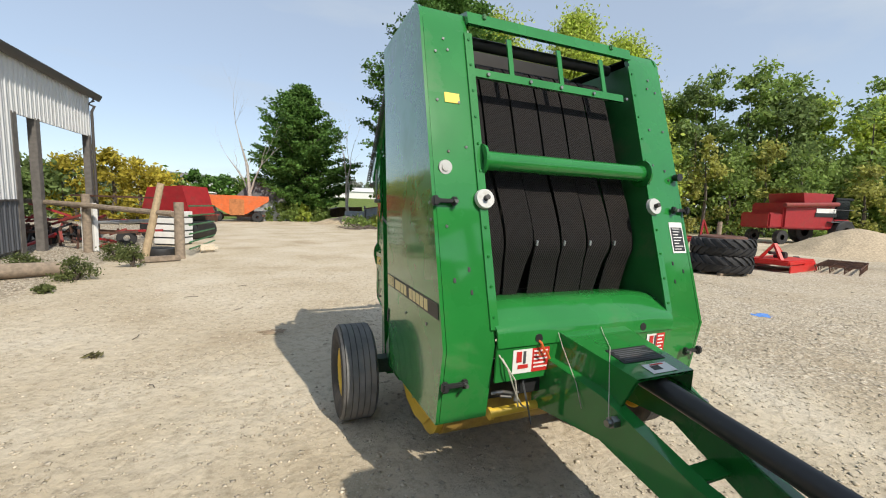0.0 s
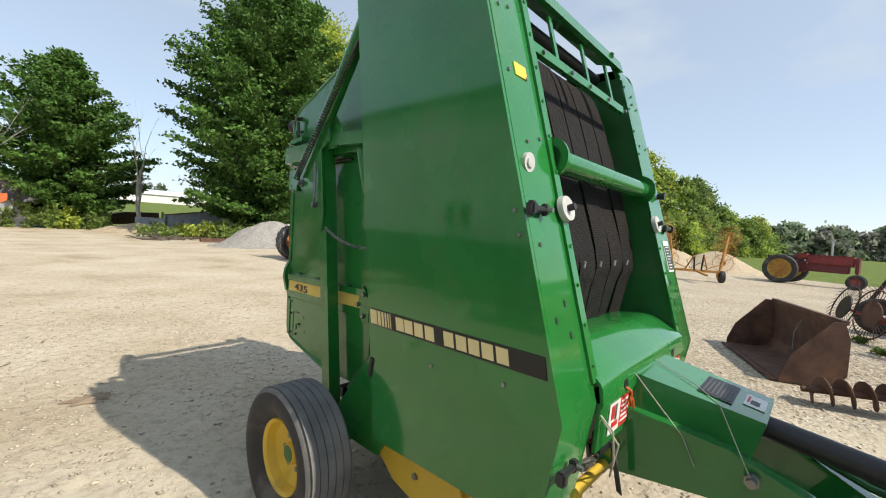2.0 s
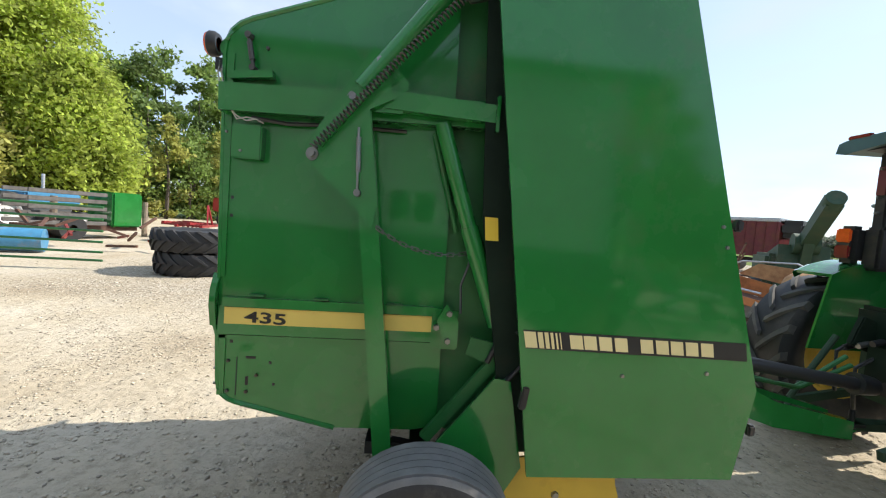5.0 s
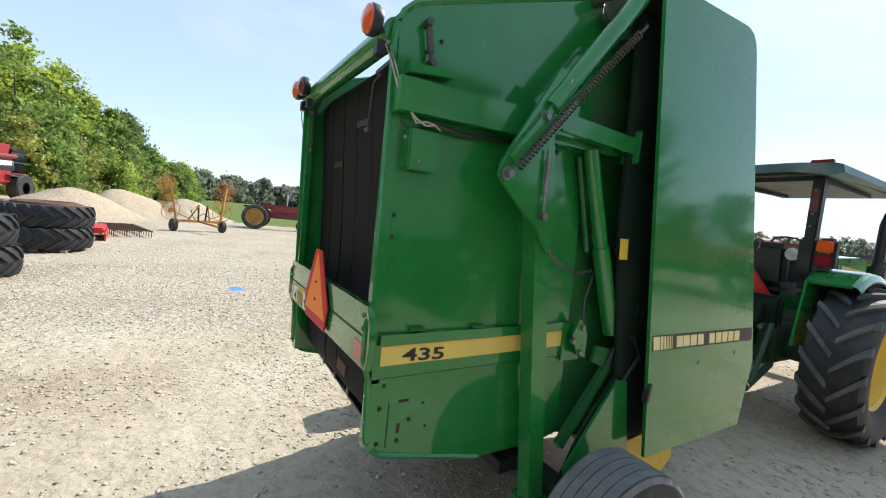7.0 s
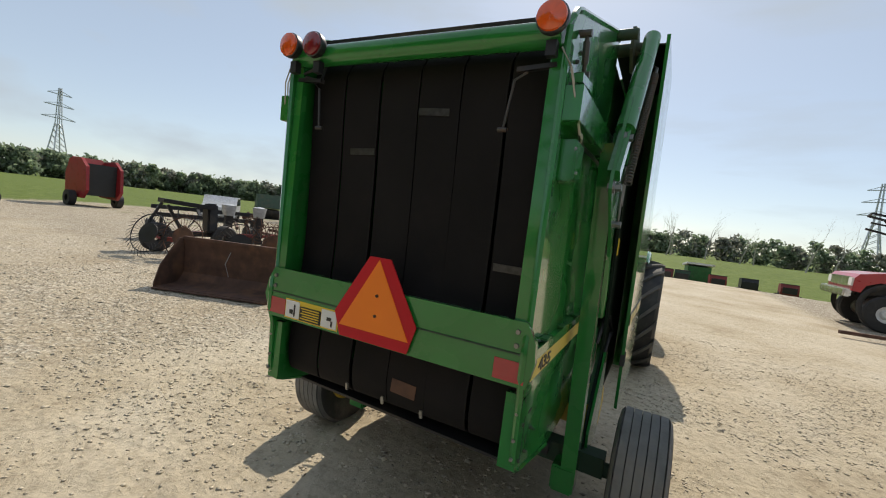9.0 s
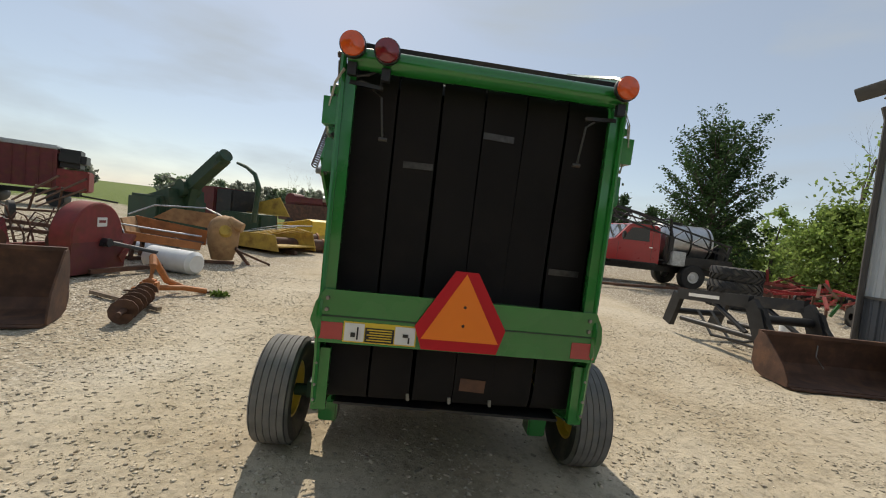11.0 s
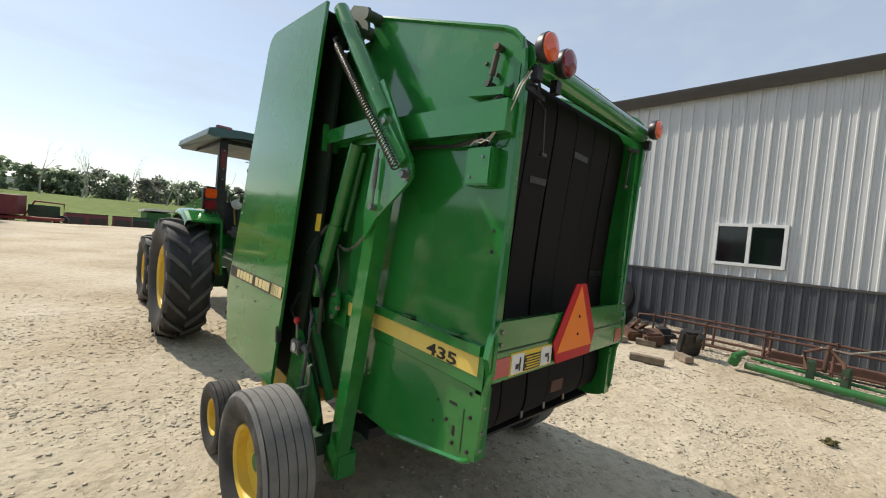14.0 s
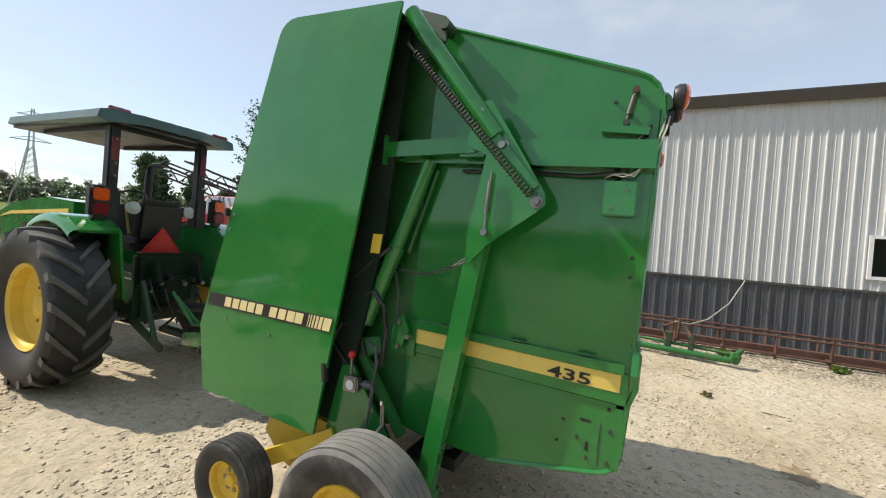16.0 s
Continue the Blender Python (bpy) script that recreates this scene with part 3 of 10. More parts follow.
for k, (a, b) in enumerate(WINDOWS):
    win = new("window_%d" % (k + 1))
    win.parent = shed
    tagged(win, "white-framed sliding shed window with dark panes")
    bm = B()
    for y in (a + 0.03, (a + b) / 2, b - 0.03):
        box(bm, (SX + 0.02, y, (WZ0 + WZ1) / 2), (0.07, 0.06, WZ1 - WZ0))
    for z in (WZ0 + 0.03, WZ1 - 0.03):
        box(bm, (SX + 0.02, (a + b) / 2, z), (0.066, b - a, 0.06))
    part("window_frame", bm, WHITE_PLASTIC, win)
    for c in (0.25, 0.75):
        bm = B()
        box(bm, (SX - 0.01, a + (b - a) * c, (WZ0 + WZ1) / 2), (0.012, (b - a) / 2 - 0.06, WZ1 - WZ0 - 0.1))
        part("pane", bm, GLASSY, win)
# the yard falls away along the shed, which stands level
shed.matrix_world = pose(0, 0, 0, 1.3)


# ---- wheels ----
def wheel(parent, c, r, w, rim_r, tyre_mat, tread_mat, rim_mat, side=1, ribs=5, lugs=0, name="wheel", seg=40, lug_h=0.035):
    """A tyre on its rim, axle along x, the dished side outwards."""
    hub = new(name)
    hub.parent = parent
    hub.matrix_local = pose(*c)
    h = w / 2
    sh = r * 0.93
    prof = [(-h * 0.62, rim_r), (-h * 0.86, rim_r + (r - rim_r) * 0.25), (-h, rim_r + (r - rim_r) * 0.58), (-h * 0.95, sh), (-h * 0.84, r * 0.985)]
    tread = []
    if ribs:
        for k in range(ribs):
            a, b = -h * 0.8 + 2 * h * 0.8 * k / ribs, -h * 0.8 + 2 * h * 0.8 * (k + 1) / ribs
            g = (b - a) * 0.035
            tread += [(a + g, r * 0.94), (a + 1.6 * g, r), (b - 1.6 * g, r), (b - g, r * 0.94)]
    else:
        tread = [(-h * 0.6, r * 0.995), (0, r), (h * 0.6, r * 0.995)]
    back = [(-x, y) for x, y in prof[::-1]]
    bm = B()
    lathe(bm, prof + tread + back, (0, 0, 0), "x", seg, close=True)
    bm.faces.ensure_lookup_table()
    for f in bm.faces:
        m = f.calc_center_median()
        rr = math.hypot(m.y, m.z)
        if rr > r * 0.95:
            f.material_index = 1
    tyre = part("tyre", bm, (tyre_mat, tread_mat), hub)
    for k in range(lugs):
        for s in (-1, 1):
            a0 = 2 * math.pi * (k + (0.5 if s > 0 else 0)) / lugs
            bm = B()
            n = 5
            rows = []
            for i in range(n + 1):
                t = i / n
                ang = a0 + t * 0.36
                x = s * h * (0.02 + 0.96 * t)
                rad = r * (1.0 - 0.055 * t * t)
                wd = (0.021 + 0.011 * t) / r * 1.25
                for da, dr in ((-wd, -0.03), (-wd * 0.75, lug_h), (wd * 0.75, lug_h), (wd, -0.03)):
                    q = ang + da
                    rows.append(bm.verts.new((x, (rad + dr) * math.cos(q), (rad + dr) * math.sin(q))))
            for i in range(n):
                for j in range(3):
                    bm.faces.new((rows[4 * i + j], rows[4 * i + j + 1], rows[4 * i + j + 5], rows[4 * i + j + 4]))
                bm.faces.new((rows[4 * i + 3], rows[4 * i], rows[4 * i + 4], rows[4 * i + 7]))
            bm.faces.new(rows[:4])
            bm.faces.new(rows[-4:][::-1])
            part("lug", bm, LUG, tyre)
    d = side * h
    bm = B()
    lathe(bm, [(d * 0.62, rim_r * 1.03), (d * 0.70, rim_r * 1.0), (d * 0.60, rim_r * 0.92), (d * 0.25, rim_r * 0.86), (d * 0.08, rim_r * 0.62), (d * 0.12, rim_r * 0.30), (d * 0.30, rim_r * 0.26),
               (d * 0.34, rim_r * 0.20), (d * 0.36, 0.001), (-d * 0.3, 0.001), (-d * 0.3, rim_r * 0.80), (-d * 0.60, rim_r * 0.92), (-d * 0.62, rim_r * 1.03)], (0, 0, 0), "x", seg, close=False)
    rim = part("rim", bm, rim_mat, hub)
    for k in range(6):
        a = math.pi * k / 3
        bm = B()
        y, z = rim_r * 0.45 * math.cos(a), rim_r * 0.45 * math.sin(a)
        rod(bm, (d * 0.05, y, z), (d * 0.16, y, z), 0.014, seg=6)
        part("wheel_nut", bm, STEEL, rim)
    return hub


# ---- the round baler ----
baler = thing("round_baler", "green round hay baler with black belts and yellow stripes", "baler")


def skew_x(y, s):
    return s * (0.876 - 0.010 * y)


def round_corner(a, c, b, r, n=4):
    a, b, c = Vector(a), Vector(b), Vector(c)
    p, q = c + (a - c).normalized() * r, c + (b - c).normalized() * r
    return [tuple((1 - t) ** 2 * p + 2 * t * (1 - t) * c + t * t * q) for t in (k / n for k in range(n + 1))]


def bolt(parent, p, axis, r=0.011, h=0.008, m=None):
    bm = B()
    d = {"x": (h, 0, 0), "-x": (-h, 0, 0), "y": (0, h, 0), "-y": (0, -h, 0)}[axis]
    p = Vector(p)
    rod(bm, p - Vector(d) * 0.5, p + Vector(d), r, r * 0.8, seg=6)
    return part("bolt", bm, m or STEEL, parent)


def text_mesh(name, body, size, m, material, parent, depth=0.001, align="LEFT", sx=1.0):
    cu = bpy.data.curves.new(name, "FONT")
    cu.body, cu.size, cu.extrude, cu.align_x = body, size, depth, align
    cu.offset = size * 0.018
    cu.materials.append(material)
    ob = new(name, cu)
    ob.parent = parent
    ob.matrix_local = m @ Matrix.Diagonal((sx, 1, 1, 1))
    return ob


FACE = ((-0.979, 0.945), (-0.503, 2.62))


def face_y(z):
    return FACE[0][0] + (z - FACE[0][1]) * (FACE[1][0] - FACE[0][0]) / (FACE[1][1] - FACE[0][1])


for s in (-1, 1):
    side = "x" if s > 0 else "-x"
    outline = [(-0.02, 0.52), (0.302, 2.715)] + round_corner((0.3, 2.72), (-0.462, 2.735), (-0.53, 2.53), 0.10) + [(-0.981, 0.945), (-0.915, 0.55)]
    bm = B()
    plate(bm, outline, "x", 0.0, 0.018)
    for v in bm.verts:
        v.co.x = skew_x(v.co.y, s) - s * v.co.x
    panel = part("side_panel", bm, GREEN, baler, "large flat green side shield")
    bm = B()
    strip = [(0.035, 1.073), (0.052, 1.149), (-0.905, 1.152), (-0.918, 1.076)]
    plate(bm, strip, "x", 0.0, 0.003)
    for v in bm.verts:
        v.co.x = skew_x(v.co.y, s) + s * (0.0005 + v.co.x)
    decal = part("name_strip", bm, BLACK, panel, "black decal strip with cream lettering bars")

    def on_strip(t, u):
        """A spot on the strip: t from its rear end to its front, u from its lower edge to its upper."""
        a, b, c, d = (Vector(p) for p in (strip[0], strip[3], strip[1], strip[2]))
        lo, hi = a.lerp(b, t), c.lerp(d, t)
        return lo.lerp(hi, u)

    def bar_on_strip(t0, t1, u0, u1, lean=0.0):
        bm = B()
        pts = [on_strip(t0, u0), on_strip(t1, u0), on_strip(t1 + lean, u1), on_strip(t0 + lean, u1)]
        plate(bm, [tuple(p) for p in pts], "x", 0.003, 0.0045)
        for v in bm.verts:
            v.co.x = skew_x(v.co.y, s) + s * (0.0005 + v.co.x)
        part("bar", bm, CREAM, decal)

    bar_on_strip(0.0, 0.052, 0.06, 0.94)
    for t0, w in ((0.06, 0.022), (0.09, 0.017), (0.116, 0.012), (0.138, 0.008), (0.156, 0.005)):
        bar_on_strip(t0, t0 + w, 0.06, 0.94)
    order = (0.20, 0.262, 0.33, 0.40, 0.515, 0.585, 0.652, 0.72, 0.79)
    for t0 in order:
        bar_on_strip(t0, t0 + 0.056, 0.12, 0.88)
    for y, z in ((-0.745, 1.635), (-0.772, 1.55), (-0.749, 1.012), (-0.385, 0.98)):
        bolt(panel, (skew_x(y, s), y, z), side, 0.010, 0.006)
    bm = B()
    box(bm, (s * 0.868, 0.022, 0.86), (0.03, 0.03, 0.10), (8, 0, 0), bevel=0.005)
    part("hinge", bm, BLACK_METAL, panel)

    # face plates beside the opening
    bm = B()
    pr = [(FACE[0][0], FACE[0][1]), (FACE[1][0], FACE[1][1]), (FACE[1][0] + 0.05, 2.70), (FACE[1][0] + 0.07, 2.70), (FACE[1][0] + 0.025, 2.60), (FACE[0][0] + 0.02, 0.95), (-0.90, 0.555), (-0.915, 0.55)]
    plate(bm, pr, "x", s * 0.607, s * 0.864)
    fp = part("face_plate", bm, GREEN, baler, "green front face plate with bolt heads")
    bm = B()
    x0, x1 = s * 0.583, s * 0.628
    pr2 = [(face_y(z) - d, z) for z, d in ((1.02, 0.012), (2.58, 0.012))] + [(face_y(z), z) for z in (2.58, 1.02)]
    plate(bm, pr2, "x", x0, x1)
    part("rivet_strip", bm, GREEN, fp)
    for k in range(11):
        z = 1.08 + 0.146 * k
        bolt(fp, (s * 0.606, face_y(z) - 0.012, z), "-y", 0.009, 0.006, GREEN)
    for z, x in ((2.52, 0.70), (2.46, 0.68), (2.44, 0.75), (2.17, 0.64), (2.17, 0.76), (1.90, 0.72), (1.93, 0.62), (1.52, 0.76), (1.84, 0.74)):
        bolt(fp, (s * (0.035 + 1.03 * x), face_y(z) - 0.001, z), "-y", 0.009, 0.006)
    for z, x in ((1.31, 0.66), (1.20, 0.655), (1.26, 0.74)):
        bm = B()
        box(bm, (s * (0.035 + 1.03 * x), face_y(z) - 0.001, z), (0.014, 0.004, 0.026), (-16, 0, 0), bevel=0.003)
        part("slot", bm, BLACK, fp)
    if s < 0:
        bm = B()
        z = 2.19
        box(bm, (-0.732, face_y(z) - 0.002, z), (0.085, 0.004, 0.055), (-16, 0, 0))
        part("warning_sticker", bm, LABEL_YELLOW, fp, "peeling yellow warning sticker")
        bm = B()
        z = 1.816
        rod(bm, (-0.803, face_y(z) + 0.004, z), (-0.803, face_y(z) - 0.012, z), 0.036, seg=24)
        rod(bm, (-0.803, face_y(z) - 0.012, z), (-0.803, face_y(z) - 0.018, z), 0.020, seg=16)
        part("round_badge", bm, KNOB, fp, "small round metal badge")
    else:
        bm = B()
        z = 1.47
        box(bm, (0.79, face_y(z) - 0.002, z), (0.115, 0.004, 0.20), (-16, 0, 0))
        sticker = part("notice_sticker", bm, LABEL_WHITE, fp, "white-edged black notice sticker")
        bm = B()
        box(bm, (0.79, face_y(1.46) - 0.0045, 1.46), (0.098, 0.003, 0.155), (-16, 0, 0))
        part("notice_field", bm, BLACK, sticker)
        for k in range(8):
            bm = B()
            z = 1.525 - 0.018 * k
            box(bm, (0.79 - 0.008 * (k % 3), face_y(z) - 0.0065, z), (0.075 - 0.016 * (k % 3), 0.002, 0.005), (-16, 0, 0))
            part("text_bar", bm, LABEL_WHITE, sticker)
    # white plastic knob
    bm = B()
    kz = 1.66
    ky = face_y(kz) - 0.012
    n = Vector((0, -0.961, 0.275))
    c = Vector((s * 0.602, ky, kz))
    rod(bm, c, c + n * 0.022, 0.054, 0.050, seg=28)
    knob = part("string_wheel", bm, KNOB, baler, "white plastic twine disc")
    bm = B()
    rod(bm, c + n * 0.02, c + n * 0.05, 0.014, seg=10)
    part("stud", bm, BLACK_METAL, knob)
    # rubber latches at top and bottom
    for lz, ly, out in ((1.645, face_y(1.645) - 0.01, 0.85), (0.77, -0.965, 0.84)):
        bm = B()
        box(bm, (s * (out - 0.02), ly - 0.014, lz), (0.10, 0.022, 0.022), bevel=0.005)
        box(bm, (s * (out + 0.03), ly - 0.02, lz), (0.035, 0.034, 0.05), bevel=0.008)
        box(bm, (s * (out - 0.075), ly - 0.012, lz), (0.03, 0.026, 0.045), bevel=0.006)
        latch = part("latch", bm, PLASTIC, fp, "black rubber hold-down latch")
        bm = B()
        rod(bm, (s * (out - 0.075), ly - 0.02, lz), (s * (out - 0.075), ly - 0.045, lz), 0.01, seg=8)
        part("latch_pin", bm, STEEL, latch)
    if s > 0:
        bm = B()
        rod(bm, (0.85, face_y(1.86) - 0.005, 1.86), (0.85, face_y(1.86) - 0.05, 1.86), 0.02, 0.026, seg=12)
        part("rubber_stop", bm, PLASTIC, fp)

    # inner wall of the chamber
    bm = B()
    plate(bm, [(face_y(2.6), 2.6), (face_y(1.0), 1.0), (-0.88, 0.62), (0.05, 0.50), (0.48, 0.62), (0.45, 2.60)], "x", s * 0.606, s * 0.594)
    part("chamber_wall", bm, GREEN_DULL, baler)
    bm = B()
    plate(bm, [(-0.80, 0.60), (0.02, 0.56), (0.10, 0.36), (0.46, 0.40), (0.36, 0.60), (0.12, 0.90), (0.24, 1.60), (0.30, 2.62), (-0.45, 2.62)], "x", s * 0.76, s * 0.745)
    part("inner_frame_plate", bm, SHADED_GRIMY, baler)
    # unseen plate added on top to keep daylight out of the side gap
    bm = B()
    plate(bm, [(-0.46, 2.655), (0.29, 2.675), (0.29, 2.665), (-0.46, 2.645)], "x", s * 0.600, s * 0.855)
    part("upper_shelf", bm, SHADED_GRIMY, baler)

# roll-over cover above the hitch
bm = B()
sections = []
for x, drop in ((-0.603, 0.018), (-0.50, 0.004), (-0.36, 0.0), (0.40, 0.0), (0.50, 0.006), (0.603, 0.022)):
    sections.append([bm.verts.new((x, y, z - drop * q)) for y, z, q in ((-0.62, 1.115, 0.6), (-0.79, 1.135, 1), (-0.835, 1.130, 1), (-0.87, 1.112, 1), (-0.972, 1.045, 0.7), (-0.988, 1.028, 0.6), (-0.996, 1.005, 0.4), (-1.004, 0.935, 0), (-0.992, 0.935, 0), (-0.980, 1.015, 0.4), (-0.868, 1.095, 1), (-0.62, 1.10, 0.6))])
for u, v in zip(sections, sections[1:]):
    for i in range(len(u)):
        bm.faces.new((u[i], u[(i + 1) % len(u)], v[(i + 1) % len(u)], v[i]))
bm.faces.new(sections[0][::-1])
bm.faces.new(sections[-1])
part("front_cover", bm, GREEN, baler, "bent green cover over the front roller")
bm = B()
plate(bm, [(-0.994, 0.945), (-0.986, 0.755), (-0.972, 0.755), (-0.98, 0.945)], "x", -0.603, 0.603)
apron = part("front_apron", bm, GREEN, baler)
for x in (-0.365, 0.356):
    bm = B()
    rod(bm, (x, -0.985, 0.966), (x, -1.0035, 0.967), 0.022, seg=20)
    part("hole", bm, BLACK, apron)


def apron_label(x0, x1, z0, z1, m, out=0.002, name="label"):
    bm = B()
    ya = lambda z: -0.994 + (0.945 - z) * 0.008 / 0.19 - out
    plate(bm, [(ya(z0), z0), (ya(z1), z1), (ya(z1) - 0.002, z1), (ya(z0) - 0.002, z0)], "x", x0, x1)
    return part(name, bm, m, apron)


for xa, xb in ((-0.51, -0.292), (0.40, 0.545)):
    wmid = xa + (xb - xa) * 0.52
    apron_label(xa, wmid, 0.79, 0.915, LABEL_WHITE, name="warning_label")
    apron_label(wmid, xb, 0.79, 0.915, LABEL_RED, name="warning_label")
    apron_label(xa + 0.02, xa + 0.05, 0.85, 0.905, LABEL_RED, 0.0045, "picture_bar")
    apron_label(xa + 0.03, xa + 0.09, 0.815, 0.835, LABEL_RED, 0.0045, "picture_bar")
    apron_label(xa + 0.06, xa + 0.075, 0.84, 0.905, DARK_GREY, 0.0045, "picture_bar")
    for k in range(5):
        apron_label(wmid + 0.01, xb - 0.012 - 0.012 * (k % 2), 0.895 - 0.021 * k, 0.903 - 0.021 * k, LABEL_WHITE, 0.0045, "text_bar")
# orange cord through the hole
bm = B()
tube(bm, [(-0.365, -0.995, 0.956), (-0.36, -1.02, 0.945), (-0.345, -1.02, 0.915), (-0.352, -1.018, 0.875), (-0.372, -1.015, 0.89), (-0.362, -1.018, 0.93), (-0.325, -1.02, 0.895), (-0.308, -1.02, 0.86)], 0.006, 6)
part("orange_cord", bm, ORANGE, apron)

# top of the front frame
bm = B()
plate(bm, [(-0.525, 2.635), (-0.50, 2.705), (-0.36, 2.735), (-0.34, 2.725), (-0.47, 2.685), (-0.49, 2.635)], "x", -0.606, 0.606)
part("top_beam", bm, GREEN, baler)
for x in (-0.50, 0.44):
    bm = B()
    box(bm, (x, -0.505, 2.69), (0.024, 0.03, 0.034), bevel=0.006)
    part("clip", bm, GREEN_DULL, baler)
bm = B()
zr = 2.335
plate(bm, [(face_y(zr) + 0.03, zr), (face_y(zr) - 0.005, zr), (face_y(zr) + 0.005, zr + 0.045), (face_y(zr) + 0.012, zr + 0.045), (face_y(zr) + 0.006, zr + 0.008), (face_y(zr) + 0.03, zr + 0.008)], "x", -0.59, 0.50)
rail = part("guard_rail", bm, GREEN, baler, "green angle rail across the belts")
for x in (-0.50, -0.22, 0.0, 0.25, 0.52):
    bolt(rail, (x, face_y(zr) - 0.003, zr + 0.02), "-y", 0.012, 0.01)
for x in (-0.335, 0.02, 0.355):
    bm = B()
    bar(bm, (x, face_y(zr) + 0.015, zr + 0.03), (x + 0.005, -0.50, 2.60), 0.03, 0.012, (0, 1, 0))
    part("strut", bm, GREEN, rail)
bm = B()
rod(bm, (-0.59, -0.70, 1.87), (0.59, -0.70, 1.87), 0.052, seg=28)
xt = part("cross_tube", bm, GREEN, baler, "round green cross tube")
for s in (-1, 1):
    bm = B()
    rod(bm, (s * 0.575, -0.70, 1.87), (s * 0.590, -0.70, 1.87), 0.085, seg=24)
    part("flange", bm, GREEN, xt)


def ribbon(bm, path, x0, x1, thick=0.008, taper=None):
    """A belt along a line in the y-z plane, with texture coordinates in metres."""
    uvl = bm.loops.layers.uv.new("UVMap")
    pts = [Vector((0, y, z)) for y, z in path]
    fine = []
    for k in range(len(pts) - 1):
        p0, p1, p2, p3 = pts[max(k - 1, 0)], pts[k], pts[k + 1], pts[min(k + 2, len(pts) - 1)]
        for i in range(4):
            t = i / 4
            fine.append(0.5 * ((2 * p1) + (p2 - p0) * t + (2 * p0 - 5 * p1 + 4 * p2 - p3) * t * t + (3 * p1 - p0 - 3 * p2 + p3) * t ** 3))
    fine.append(pts[-1])
    run, rows = 0.0, []
    for k, p in enumerate(fine):
        if k:
            run += (p - fine[k - 1]).length
        d = (fine[min(k + 1, len(fine) - 1)] - fine[max(k - 1, 0)]).normalized()
        n = Vector((0, -d.z, d.y)) * thick / 2
        a, b = taper(k / (len(fine) - 1)) if taper else (x0, x1)
        rows.append((run, [bm.verts.new((a, *(p + n).yz)), bm.verts.new((b, *(p + n).yz)), bm.verts.new((b, *(p - n).yz)), bm.verts.new((a, *(p - n).yz))], (a, b)))
    for (ra, va, xa), (rb, vb, xb) in zip(rows, rows[1:]):
        for i in range(4):
            f = bm.faces.new((va[i], va[(i + 1) % 4], vb[(i + 1) % 4], vb[i]))
            for lp, (u, v) in zip(f.loops, ((xa[i in (1, 2)], ra), (xa[(i + 1) % 4 in (1, 2)], ra), (xb[(i + 1) % 4 in (1, 2)], rb), (xb[i in (1, 2)], rb))):
                lp[uvl].uv = (u, v)
    return bm


# six belts in front, kinked over the lower roller, and their runs over the top and down the tailgate
for k in range(6):
    a, b = -0.598 + 0.195 * k, -0.598 + 0.195 * k + 0.181
    inner, outer = ((0.0, 0.02), (0.03, -0.085), (-0.01, 0.0), (0.0, 0.01), (0.0, -0.10), (-0.05, -0.06))[k]

    def hang(t, a=a, b=b, inner=inner, outer=outer):
        q, up = smooth01(0.62, 0.95, t), 1 - smooth01(0.40, 0.62, t)
        return max(-0.59, a - 0.07 * up + q * inner), max(-0.58, b - 0.07 * up + q * outer)
    dz = 0.03 * math.sin(k * 2.1)
    bm = B()
    ribbon(bm, [(-0.20, 2.50), (-0.34, 2.49), (-0.43, 2.36), (-0.54, 2.05), (-0.615 - 0.01 * (k % 2), 1.75), (-0.695, 1.435 + 0.5 * dz), (-0.675, 1.30), (-0.64, 1.06), (-0.62, 0.96)], a, b, taper=hang)
    part("front_belt", bm, BELT, baler, "worn black rubber baling belt")
for x in (-0.205, -0.01, 0.185, 0.38):
    bm = B()
    rod(bm, (x, -0.716, 1.412), (x, -0.720, 1.440), 0.007, seg=8)
    part("belt_guide", bm, GALV, baler)
bm = B()
rod(bm, (-0.56, -0.30, 2.43), (0.56, -0.30, 2.43), 0.062, seg=24)
part("top_roller", bm, BLACK_METAL, baler)
bm = B()
rod(bm, (-0.56, 0.25, 2.52), (0.56, 0.25, 2.52), 0.07, seg=24)
part("top_roller", bm, BLACK_METAL, baler)
bm = B()
rod(bm, (-0.56, -0.52, 1.02), (0.56, -0.52, 1.02), 0.10, seg=24)
part("drive_roller", bm, BLACK_METAL, baler)
for k in range(6):
    a = -0.602 + 0.2005 * k
    bm = B()
    wob = 0.007 * math.sin(k * 1.7)
    ribbon(bm, [(-0.10, 2.50), (0.25, 2.595), (0.60, 2.50), (1.20, 2.30), (1.31, 2.24), (1.335, 2.12), (1.31, 1.7 + wob), (1.30, 1.3), (1.33, 1.0), (1.33, 0.78), (1.24, 0.70), (0.85, 0.62), (0.5, 0.62)],
           a, a + 0.191, 0.008, lambda t, a=a, wob=wob: (a + wob * smooth01(0.3, 0.6, t), a + 0.191 + wob * smooth01(0.3, 0.6, t)))
    part("tailgate_belt", bm, BELT_BACK, baler, "black rubber belt down the tailgate")
# sheets added inside the side gaps, coloured as dark as the shade there
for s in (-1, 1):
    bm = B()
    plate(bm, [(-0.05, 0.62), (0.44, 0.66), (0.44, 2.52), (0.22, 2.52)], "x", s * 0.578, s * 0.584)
    part("gap_lining", bm, SHADED_GRIMY, baler)
# hidden sheet added under the top belts to stop sun between them
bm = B()
